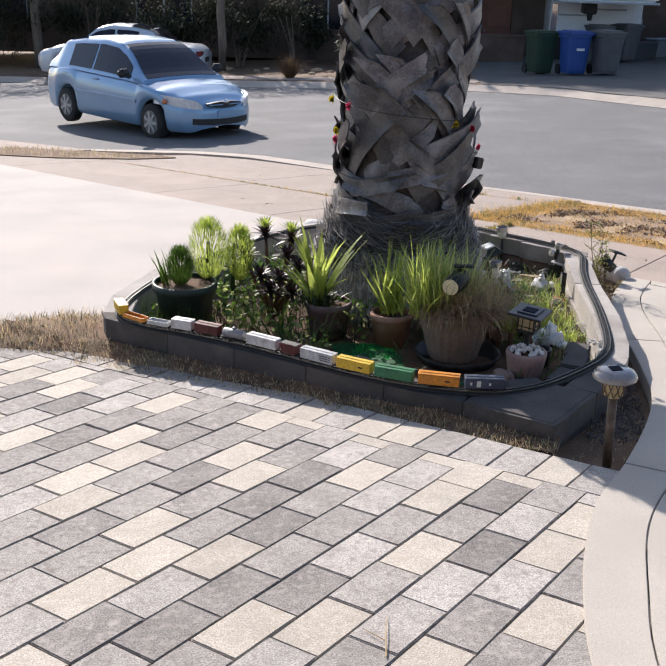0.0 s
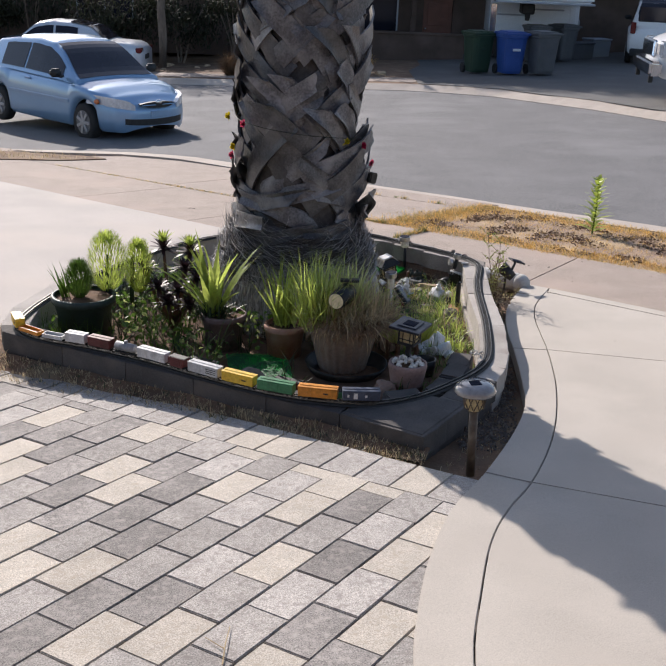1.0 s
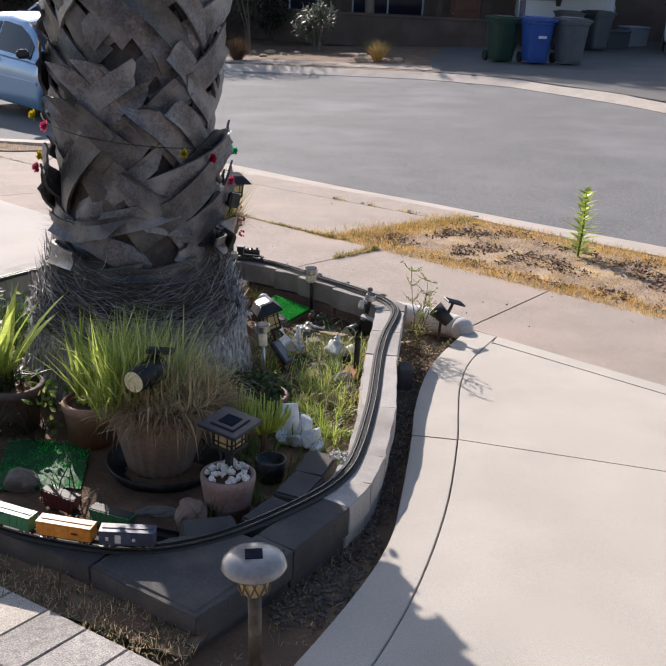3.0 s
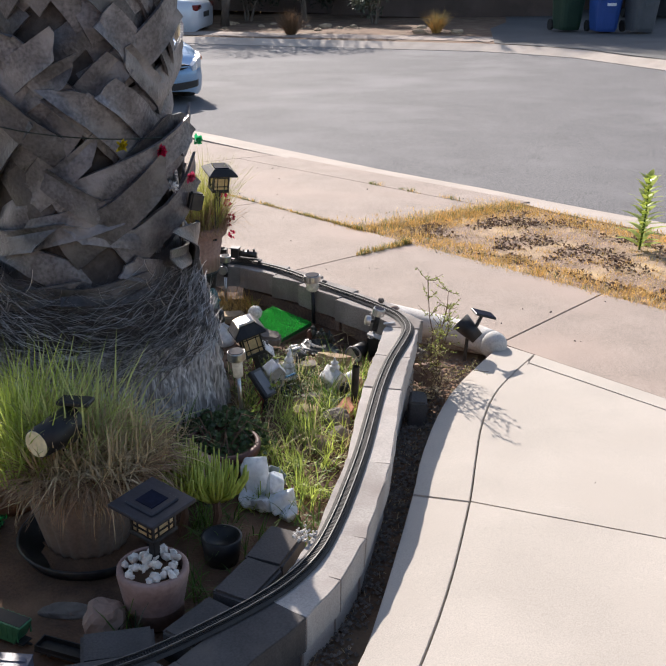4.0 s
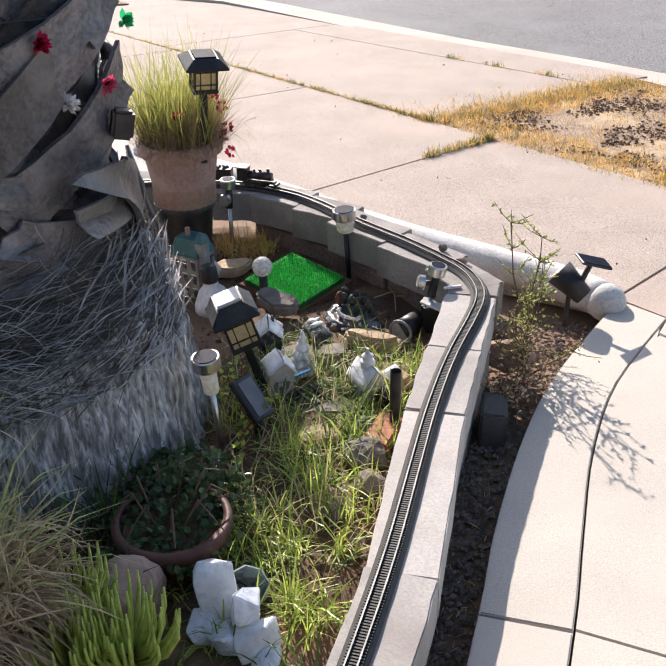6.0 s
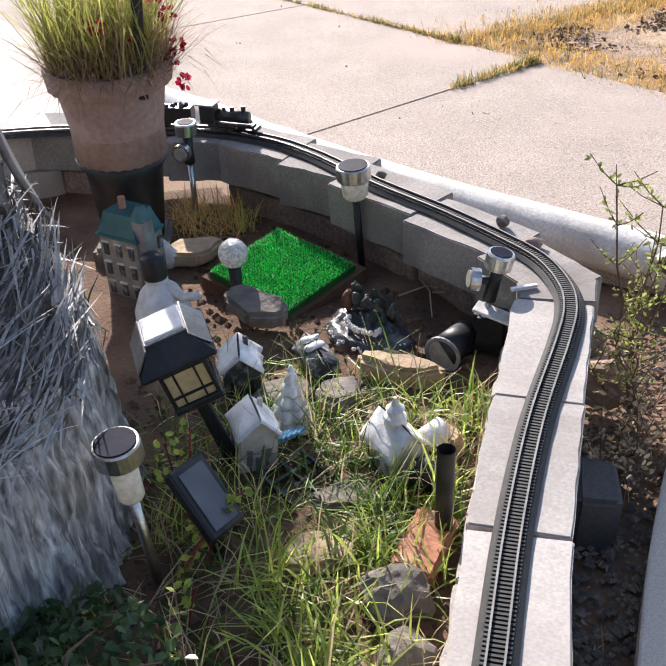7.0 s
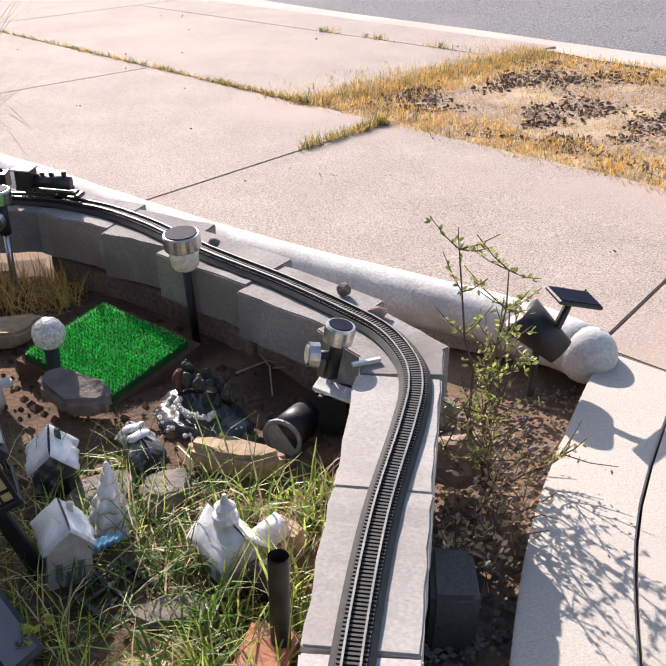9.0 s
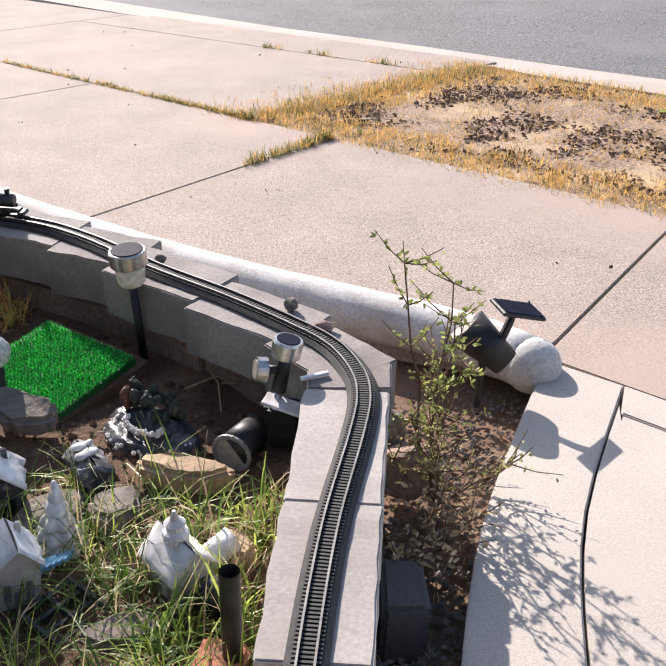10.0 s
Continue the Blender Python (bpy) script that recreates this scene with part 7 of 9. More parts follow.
for _ in range(2600):
    s_, n_ = R.uniform(-4.1, 1.5), R.uniform(SW1 + 0.15, KN - 0.15)
    x, y = sn(s_, n_)
    if noise.noise((x * 3.1, y * 3.1, 9)) > 0.0:
        if R.random() < 0.12:
            tuft(g4, x, y, zg(x, y) - 0.009, 6, 0.05, R.uniform(0.008, 0.018), 0.010, R, 0.5, 0.3)
        for _k in range(7):
            g4.leaf((x + R.uniform(-0.05, 0.05), y + R.uniform(-0.05, 0.05), zg(x, y) - 0.007), (R.uniform(-1, 1), R.uniform(-1, 1), R.uniform(-0.1, 0.3)), R.uniform(0.008, 0.016), R.uniform(0.014, 0.03), R)
tagged(g4.make("verge_mulch", mat("brown_mulch", (0.25, 0.158, 0.105), (0.15, 0.095, 0.064), 20, 0.9, 0.3, 60, rnd=0.4, island=True)), "dark brown dead litter among the verge grass", "litter", kind="stuff")
tagged(g.make("verge_grass", GOLD), "golden dry grass of the verge", "grass", kind="stuff")
tagged(g2.make("verge_green_grass", leafmat("joint_grass", (0.22, 0.24, 0.08), (0.14, 0.16, 0.05), 0.35)), "yellow-green grass along the joints", "grass", kind="stuff")
tagged(g3.make("verge_litter", STRAW), "brown dry litter on the verge", "litter", kind="stuff")
g, g2 = Geo(), Geo()
for _ in range(1500):
    f = R.random()
    g_ = R.random()
    p = FA.lerp(FB, f) + Vector((-0.56, -0.83)) * (g_ * (0.32 - 0.18 * f) - 0.02)
    x, y = p.x, p.y
    tuft(R.choice((g, g, g, g2)), x, y, yard(x, y) + bank(f, g_) - 0.004, 4, 0.025, R.uniform(0.01, 0.03), 0.004, R, 1.3, 0.8)
for _ in range(700):
    x, y = R.uniform(-2.7, -1.85), R.uniform(2.0, 2.6)
    tuft(R.choice((g, g, g2)), x, y, mound_z(x, y) - 0.005, 4, 0.03, R.uniform(0.02, 0.06), 0.004, R, 1.2, 0.8)
for _ in range(350):
    f = R.random()
    p = Vector((0.14, 0.5)).lerp(Vector((1.1, 3.1)), f)
    x, y = p.x + R.uniform(-0.13, 0.13), p.y + R.uniform(-0.1, 0.1)
    tuft(g, x, y, yard(x, y) - 0.07, 2, 0.03, R.uniform(0.01, 0.035), 0.004, R, 1.5, 0.6)
tagged(g.make("dry_litter", STRAW), "dry grass litter along the planter's foot", "litter", kind="stuff")
tagged(g2.make("foot_weeds", DARKG), "small green weeds along the planter's foot", "weeds", kind="stuff")
# gravel in the bare strip
gv, gf = [], []
for _ in range(6500):
    f = R.random() * 1.25
    p = Vector((0.3, 0.85)) + Vector((0.7, 2.1)) * f
    x, y = p.x + R.uniform(-0.12, 0.12 + 0.12 * max(0.0, f - 0.8) * 5), p.y + R.uniform(-0.1, 0.1)
    s = R.uniform(0.003, 0.009)
    o = len(gv)
    for k in range(6):
        d = [(1, 0, 0), (-1, 0, 0), (0, 1, 0), (0, -1, 0), (0, 0, 1), (0, 0, -1)][k]
        gv.append((x + d[0] * s * R.uniform(0.6, 1.3), y + d[1] * s * R.uniform(0.6, 1.3), yard(x, y) - 0.066 + d[2] * s * 0.7))
    for t_ in ((0, 2, 4), (2, 1, 4), (1, 3, 4), (3, 0, 4), (2, 0, 5), (1, 2, 5), (3, 1, 5), (0, 3, 5)):
        gf.append(tuple(o + k for k in t_))
tagged(raw("gravel", gv, gf, mat("brown_gravel", (0.20, 0.165, 0.14), (0.115, 0.095, 0.08), 30, 0.9, 0.2, 90, rnd=0.4, island=True)), "loose brown gravel beside the wall", "gravel", kind="stuff")
# crumbs of leaf litter on the sidewalk and the walkway
g = Geo()
for _ in range(26):
    x, y = R.uniform(0.9, 2.6), R.uniform(-0.6, 3.0)
    if x * 0.797 + y * 0.604 < 3.1 and x > 0.62 + 0.27 * y:
        g.leaf((x, y, yard(x, y) + 0.009), (R.uniform(-1, 1), R.uniform(-1, 1), 0.3), 0.005, 0.008, R)
for _ in range(60):
    s_, n_ = R.uniform(-8, 1.5), R.uniform(3.35, 5.9)
    if s_ > -4.2 and n_ > 4.35:
        n_ = R.uniform(3.35, 4.3)
    x, y = sn(s_, n_)
    for k in range(R.choice((1, 2, 3))):
        g.leaf((x + R.uniform(-0.015, 0.015), y + R.uniform(-0.015, 0.015), yard(x, y) + 0.004), (R.uniform(-1, 1), R.uniform(-1, 1), 0.4), 0.007, 0.011, R)
tagged(g.make("leaf_crumbs", PURPLE), "dark leaf crumbs scattered on the sidewalk", "litter", kind="stuff")

# ---- dress of the palm: fibres, string of flower lights ----
g = Geo()
for _ in range(4600):
    a, z = R.uniform(0, 6.283), R.uniform(0.13, 0.42)
    r = trunk_r(z) + R.uniform(0.0, 0.016)
    p = Vector((r * math.cos(a), r * math.sin(a), z + 0.15))
    g.blade(tuple(p), a + R.choice((-1.57, 1.57)) + R.uniform(-0.15, 0.2), R.uniform(0.06, 0.15), R.uniform(0.003, 0.0065), R.uniform(0.9, 2.2), R.uniform(-1.2, 1.2), 5)
for _ in range(240):
    a, z = R.uniform(2.2, 4.2), R.uniform(0.3, 0.6)
    r = trunk_r(z) + 0.03
    g.blade((r * math.cos(a), r * math.sin(a), z + 0.15), a + R.uniform(-0.6, 0.6), R.uniform(0.03, 0.07), 0.003, R.uniform(0.9, 1.7), 0.6, 2)
g2 = Geo()
for _ in range(1500):
    a, z = R.uniform(0, 6.283), R.uniform(0.13, 0.41)
    r = trunk_r(z) + R.uniform(0.01, 0.022)
    g2.blade((r * math.cos(a), r * math.sin(a), z + 0.15), a + R.choice((-1.5, 1.5)) + R.uniform(-0.15, 0.15), R.uniform(0.08, 0.18), R.uniform(0.004, 0.008), R.uniform(1.0, 2.0), R.uniform(-1.5, 1.5), 7)
g2.make("loose_fibre", mat("pale_fibre", (0.60, 0.565, 0.535), (0.37, 0.345, 0.325), 30, 0.85, 0.2, 80, rnd=0.4, island=True), palm)
g.make("fibre_mat", mat("grey_fibre", (0.22, 0.198, 0.182), (0.11, 0.098, 0.09), 30, 0.9, 0.2, 80, rnd=0.4, island=True), palm)
lights = thing("flower_light_string", (0, 0, 0), "string of small coloured flower lights round the palm", "string lights")
bm = B()
tube(bm, [(PX + 0.366 * math.cos(a), PY + 0.366 * math.sin(a), 0.98 - 0.035 * (a + 3.4)) for a in [-3.4 + 0.12 * k for k in range(60)]], 0.0018, 4)
part("wire", bm, WIRE, lights)
for (x, y, z), m_ in (((-0.665, 2.59, 0.964), YELFL), ((-0.60, 2.43, 0.95), PINKFL), ((-0.65, 2.52, 0.77), PINKFL), ((0.11, 2.71, 0.82), GRNFL), ((0.05, 2.44, 0.725), WHTFL), ((0.02, 2.42, 0.845), REDFL), ((-0.085, 2.33, 0.88), YELFL), ((-0.64, 2.57, 0.81), YELFL), ((0.095, 2.56, 0.73), PINKFL)):
    g = Geo()
    x, y = PX + (x - PX) * 0.975, PY + (y - PY) * 0.975
    d0 = Vector((x - PX, y - PY, 0.1)).normalized()
    for k in range(34):
        d = (d0 + Vector((R.uniform(-1, 1), R.uniform(-1, 1), R.uniform(-1, 1)))).normalized()
        g.leaf((x + d0.x * 0.01, y + d0.y * 0.01, z), d, 0.012, 0.026, R)
    g.make("flower", m_, lights)
bm = B()
box(bm, 0, 0, 0, 0.045, 0.04, 0.06, 0.006, None, 2)
tagged(part("battery_box", bm, BLACKP), "small black battery box strapped to the palm", "battery box").matrix_world = pose(0.115, 2.575, 0.645, 0, 12, 20)

# bare patch beside the kerb
pv = [(-4.2, 12.45), (-2.9, 11.75), (-2.0, 11.35), (-1.75, 11.05), (-2.3, 10.85), (-3.3, 10.95), (-4.4, 11.4)]
bm = B()
prism(bm, pv, lambda x, y: zg(x, y) - 0.05, lambda x, y: zg(x, y) + 0.014)
tagged(part("dirt_patch", bm, DIRT), "bare dirt patch with straw beside the kerb", "earth", kind="structure")
g = Geo()
for _ in range(900):
    x, y = R.uniform(-4.4, -1.7), R.uniform(10.8, 12.4)
    if in_poly(x, y, pv):
        tuft(g, x, y, zg(x, y) + 0.012, 3, 0.05, R.uniform(0.03, 0.09), 0.007, R, 1.5, 0.8)
tagged(g.make("patch_straw", STRAW), "dry straw on the bare patch", "litter", kind="stuff")

# clods and straw on the planter's soil
gv, gf = [], []
for _ in range(2600):
    x, y = R.uniform(0.12, 0.86), R.uniform(2.0, 3.75)
    if not in_poly(x, y, inset(OUT, WD + 0.01)) or (x - PX) ** 2 + (y - PY) ** 2 < 0.2:
        continue
    s = R.uniform(0.003, 0.012) * (0.6 if R.random() < 0.7 else 1.2)
    o = len(gv)
    for d in ((1, 0, 0), (-1, 0, 0), (0, 1, 0), (0, -1, 0), (0, 0, 1), (0, 0, -1)):
        gv.append((x + d[0] * s * R.uniform(0.6, 1.3), y + d[1] * s * R.uniform(0.6, 1.3), soil_z(x, y) + 0.002 + d[2] * s * 0.7))
    for t_ in ((0, 2, 4), (2, 1, 4), (1, 3, 4), (3, 0, 4), (2, 0, 5), (1, 2, 5), (3, 1, 5), (0, 3, 5)):
        gf.append(tuple(o + k for k in t_))
tagged(raw("soil_clods", gv, gf, mat("soil_clod", (0.165, 0.094, 0.056), (0.09, 0.052, 0.033), 30, 0.95, 0.4, 120, rnd=0.5, island=True)), "crumbly brown clods on the planter soil", "soil", kind="stuff")
g = Geo()
for _ in range(160):
    x, y = R.uniform(0.1, 0.3), R.uniform(3.62, 3.8)
    tuft(g, x, y, soil_z(x, y), 4, 0.02, R.uniform(0.03, 0.08), 0.003, R, 1.3, 1.0)
tagged(g.make("straw_tufts", GOLD), "golden straw below the far wall", "dry grass", kind="stuff")

# a small weed behind the globe, and dry twigs on the soil
pl = thing("small_weed", (0.275, 3.655, soil_z(0.275, 3.655)), "small yellow-green grass weed behind the turf mat", "weed")
g = Geo()
for k in range(9):
    g.blade((0, 0, 0), 0.8 * k, R.uniform(0.06, 0.12), 0.006, R.uniform(0.3, 0.9), 0.5, 4)
g.make("leaves", LIME, pl)
for a, b in (((0.677, 3.40), (0.695, 3.265)), ((0.63, 3.34), (0.735, 3.36)), ((0.70, 3.35), (0.765, 3.31))):
    bm = B()
    m_ = ((a[0] + b[0]) / 2 + 0.008, (a[1] + b[1]) / 2 + 0.006)
    tube(bm, [(x, y, soil_z(x, y) + d) for (x, y), d in ((a, 0.008), (m_, 0.02), (b, 0.008))], 0.0022, 5, 0.6)
    tagged(part("dry_twig", bm, STRAW), "pale dry twig lying on bare soil", "twig")

# dry stem lying on the pavers
bm = B()
tube(bm, [(-0.89, -0.70, 0.060), (-0.878, -0.62, 0.062), (-0.86, -0.53, 0.05)], 0.0022, 5, 0.5)
tube(bm, [(-0.88, -0.64, 0.06), (-0.91, -0.60, 0.056), (-0.93, -0.57, 0.05)], 0.0016, 5, 0.5)
tagged(part("dead_grass", bm, STRAW), "pale dry grass stem lying on the pavers", "grass stem")

# ---- the far side of the street ----
CARBLUE = mat("blue_silver_paint", (0.22, 0.38, 0.58), (0.205, 0.36, 0.56), 1.5, 0.32, 0.0, 200, metal=0.35, coat=0.8)
CARWHITE = mat("white_paint", (0.78, 0.79, 0.80), (0.74, 0.75, 0.77), 1.5, 0.35, 0.0, 200, coat=0.6)
CARSILVER = mat("pale_silver_paint", (0.62, 0.65, 0.70), (0.58, 0.61, 0.66), 1.5, 0.35, 0.0, 200, metal=0.2, coat=0.6)
TINTED = mat("tinted_glass", (0.014, 0.016, 0.026), (0.02, 0.02, 0.032), 2.0, 0.08, 0.0, 60, spec=0.3)
TYRE = mat("tyre_rubber", (0.02, 0.02, 0.021), (0.03, 0.029, 0.028), 12, 0.85, 0.2, 80)
ALLOY = mat("alloy_wheel", (0.42, 0.42, 0.43), (0.34, 0.34, 0.35), 9, 0.45, 0.0, 80, metal=0.5)
RIMGREY = mat("wheel_grey", (0.16, 0.16, 0.165), None, 9, 0.5, 0.0, 80)
CHROME = mat("chrome", (0.8, 0.8, 0.82), (0.7, 0.7, 0.72), 9, 0.12, 0.0, 80, metal=1.0)
HLAMP = mat("headlamp_lens", (0.62, 0.66, 0.70), (0.5, 0.54, 0.58), 14, 0.12, 0.0, 60, spec=0.7, coat=1.0)
ORANGE_L = mat("amber_lens", (0.55, 0.16, 0.06), None, 14, 0.2, 0.0, 60)
RED_L = mat("red_lens", (0.16, 0.01, 0.012), None, 14, 0.2, 0.0, 60)
DARKTRIM = mat("black_trim", (0.02, 0.02, 0.022), (0.03, 0.03, 0.03), 14, 0.6, 0.1, 90)
BINGREEN = mat("green_bin_plastic", (0.018, 0.05, 0.03), (0.015, 0.042, 0.026), 4, 0.55, 0.05, 60)
BINBLUE = mat("blue_bin_plastic", (0.025, 0.08, 0.32), (0.02, 0.07, 0.27), 4, 0.5, 0.05, 60)
BINGREY = mat("grey_bin_plastic", (0.10, 0.107, 0.12), (0.083, 0.09, 0.10), 4, 0.55, 0.05, 60)
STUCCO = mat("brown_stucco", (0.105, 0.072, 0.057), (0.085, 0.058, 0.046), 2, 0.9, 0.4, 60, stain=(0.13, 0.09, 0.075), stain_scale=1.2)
DOORBROWN = mat("brown_door_paint", (0.20, 0.085, 0.06), (0.16, 0.07, 0.05), 3, 0.6, 0.1, 50)
SHINGLE = mat("brown_shingle", (0.13, 0.10, 0.085), (0.09, 0.07, 0.06), 3, 0.9, 0.4, 20)
RVWHITE = mat("white_gelcoat", (0.72, 0.76, 0.82), (0.68, 0.72, 0.78), 1.0, 0.35, 0.0, 60, coat=0.4)
RVGREY = mat("grey_gelcoat", (0.34, 0.37, 0.42), (0.30, 0.33, 0.38), 1.5, 0.4, 0.0, 60)
BARK = mat("bark", (0.20, 0.155, 0.12), (0.13, 0.10, 0.08), 6, 0.95, 0.8, 30, stretch=(1, 1, 0.25))
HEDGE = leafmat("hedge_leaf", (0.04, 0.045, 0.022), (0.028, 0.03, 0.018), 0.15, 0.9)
# darker than the near driveway: part of its shade is put into the colour
FARDRIVE = mat("shade_dark_concrete", (0.125, 0.121, 0.118), (0.10, 0.097, 0.094), 1.2, 0.9, 0.2, 90, stain=(0.10, 0.096, 0.092), stain_scale=0.6)
CROWN = leafmat("crown_leaf", (0.10, 0.135, 0.045), (0.07, 0.10, 0.03), 0.4)
OLIVE = leafmat("olive_leaf", (0.17, 0.18, 0.13), (0.12, 0.13, 0.09), 0.3)

far_z = lambda x, y: street(x, y) + 0.085


def far_sheet(name, left, right, lift, material, label, cat, n=14):
    bm = B()
    rows = []
    for p, q in zip(left, right):
        rows.append([bm.verts.new((p[0] + (q[0] - p[0]) * j / n, p[1] + (q[1] - p[1]) * j / n, far_z(p[0] + (q[0] - p[0]) * j / n, p[1] + (q[1] - p[1]) * j / n) + lift)) for j in range(n + 1)])
    for a, b in zip(rows, rows[1:]):
        for j in range(n):
            bm.faces.new((a[j], a[j + 1], b[j + 1], b[j]))
    bmesh.ops.recalc_face_normals(bm, faces=bm.faces[:])
    return tagged(part(name, bm, material, smooth=True), label, cat, kind="structure")


yl = [p for p in far_kerb]
far_sheet("far_yard", yl, [(p[0] * 1.3 + 6, max(44.0, p[1] + 16)) for p in yl], 0.0, DIRT, "bare brown earth of the yard opposite", "yard")
dl = [(4.75, 20.25), (5.2, 19.75), (5.62, 19.2), (6.15, 18.5), (6.6, 17.3), (7.15, 16.05), (7.55, 14.4), (8.1, 12.9), (9.6, 10.2), (13.5, 5.6)]
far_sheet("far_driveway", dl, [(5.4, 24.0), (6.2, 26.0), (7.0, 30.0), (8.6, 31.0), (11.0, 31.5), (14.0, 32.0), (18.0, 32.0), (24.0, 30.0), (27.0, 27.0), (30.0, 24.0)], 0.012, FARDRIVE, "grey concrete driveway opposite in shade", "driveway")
far_sheet("far_walk", [(-6.0, 26.9), (-0.2, 23.3), (2.0, 22.15), (3.9, 21.2), (4.7, 20.6)], [(-5.5, 27.9), (0.3, 24.2), (2.5, 23.05), (4.35, 22.1), (5.3, 21.6)], 0.01, SIDEC, "tan concrete walk beside the far kerb", "sidewalk", 4)


def lerp_list(pts_, x):
    if x <= pts_[0][0]:
        return pts_[0][1]
    for (a, u), (b, v) in zip(pts_, pts_[1:]):
        if x <= b:
            f = (x - a) / (b - a)
            f = f * f * (3 - 2 * f) * 0.5 + f * 0.5
            return u + (v - u) * f
    return pts_[-1][1]


def car(name, at, heading, label, paint, top, plan, cabin, wheels, wr=0.29, zb=0.19, front="small", cabin_pull=0.42):
    """A car that faces +x: hood and belt line, half widths, cabin roof line, wheel places."""
    ob = thing(name, at, label, "car", rz=heading)
    x0, x1 = plan[0][0], plan[-1][0]
    n = int((x1 - x0) / 0.045)
    xs = [x0 + (x1 - x0) * i / n for i in range(n + 1)]
    bm = B()
    rings = []
    for x in xs:
        w, zt = lerp_list(plan, x), lerp_list(top, x)
        end = min(1.0, min(x - x0, x1 - x) / 0.16)
        lo = zb + 0.10 * (1 - end)
        zt2 = zt - 0.05 * (1 - end) ** 2
        for xw in wheels:
            d = abs(x - xw)
            if d < wr + 0.05:
                lo = max(lo, wr + math.sqrt((wr + 0.05) ** 2 - d * d))
        h = zt2 - lo
        half = [(w * 0.90, lo), (w * 0.965, lo + min(0.06, h * 0.1)), (w * 0.99, lo + h * 0.3), (w, lo + h * 0.52), (w * 0.985, lo + h * 0.7), (w * 0.955, lo + h * 0.86), (w * 0.88, zt2 - 0.025), (w * 0.72, zt2 + 0.003), (w * 0.36, zt2 + 0.022), (0, zt2 + 0.028)]
        ring = [bm.verts.new((x, -y, z)) for y, z in half] + [bm.verts.new((x, y, z)) for y, z in half[-2::-1]]
        rings.append(ring)
    for a, b in zip(rings, rings[1:]):
        for j in range(len(a) - 1):
            bm.faces.new((a[j], b[j], b[j + 1], a[j + 1]))
    bm.faces.new(rings[0])
    bm.faces.new(rings[-1][::-1])
    bmesh.ops.recalc_face_normals(bm, faces=bm.faces[:])
    part("body", bm, paint, ob, smooth=True)
    bm = B()
    box(bm, (x0 + x1) / 2, 0, zb + 0.12, (x1 - x0) * 0.78, lerp_list(plan, 0) * 1.6, 0.2)
    part("underbody", bm, DARKTRIM, ob)
    cx0, cx1 = cabin[0][0], cabin[-1][0]

    def cab(x):
        zbelt = lerp_list(top, x) - 0.02
        zt = max(zbelt + 0.01, lerp_list(cabin, x))
        wb = lerp_list(plan, x) * 0.94
        return zbelt, zt, wb, max(0.3, wb - (zt - zbelt) * cabin_pull)
    bm = B()
    n2 = int((cx1 - cx0) / 0.06)
    rings = []
    for i in range(n2 + 1):
        x = cx0 + (cx1 - cx0) * i / n2
        zbelt, zt, wb, wt = cab(x)
        half = [(wb, zbelt - 0.03), (wt, zt - min(0.07, (zt - zbelt) * 0.3)), (wt - 0.035, zt - min(0.03, (zt - zbelt) * 0.12)), (wt * 0.82, zt), (wt * 0.4, zt + 0.018), (0, zt + 0.022)]
        rings.append([bm.verts.new((x, -y, z)) for y, z in half] + [bm.verts.new((x, y, z)) for y, z in half[-2::-1]])
    for a, b in zip(rings, rings[1:]):
        for j in range(len(a) - 1):
            bm.faces.new((a[j], b[j], b[j + 1], a[j + 1]))
    bm.faces.new(rings[0])
    bm.faces.new(rings[-1][::-1])
    bmesh.ops.recalc_face_normals(bm, faces=bm.faces[:])
    part("cabin", bm, paint, ob, smooth=True)
    zmax = max(z for _, z in cabin)
    roof = [x for x, z in cabin if z > zmax - 0.08]
    rf, rr = max(roof), min(roof)

    def pane(nm, a, b, kind, sgn=1):
        bm = B()
        m = 8
        rows = []
        for i in range(m + 1):
            x = a + (b - a) * i / m
            zbelt, zt, wb, wt = cab(x)
            if kind == "side":
                zu = zt - min(0.07, (zt - zbelt) * 0.3)
                f0, f1 = 0.12, 0.93
                rows.append([bm.verts.new((x, sgn * (wb + (wt - wb) * f + 0.006), zbelt - 0.03 + (zu - zbelt + 0.03) * f)) for f in (f0, 0.5, f1)])
            else:
                rows.append([bm.verts.new((x, wt * g * 0.9, zt + 0.026 - 0.02 * abs(g) ** 2)) for g in (-1, -0.6, -0.2, 0.2, 0.6, 1)])
        for p, q in zip(rows, rows[1:]):
            for j in range(len(p) - 1):
                bm.faces.new((p[j], q[j], q[j + 1], p[j + 1]))
        bmesh.ops.recalc_face_normals(bm, faces=bm.faces[:])
        g = bmesh.ops.solidify(bm, geom=bm.faces[:], thickness=-0.004)
        return part(nm, bm, TINTED, ob, smooth=False)
    pane("windscreen", rf + 0.12, cx1 - 0.05, "front")
    pane("rear_window", cx0 + 0.06, rr - 0.04, "front")
    mid = (rf + rr) / 2 - 0.05
    for sgn in (-1, 1):
        pane("side_window", mid + 0.03, rf + (cx1 - rf) * 0.55, "side", sgn)
        pane("side_window", rr - (rr - cx0) * 0.25, mid - 0.03, "side", sgn)
        w, zt = lerp_list(plan, rf + 0.4), lerp_list(top, rf + 0.4)
        bm = B()
        box(bm, rf + (cx1 - rf) * 0.62, sgn * (w + 0.09), zt + 0.07, 0.1, 0.19, 0.13, 0.03, None, 2)
        box(bm, rf + (cx1 - rf) * 0.62, sgn * w, zt + 0.02, 0.06, 0.1, 0.04, 0.01)
        part("wing_mirror", bm, DARKTRIM, ob, smooth=True)
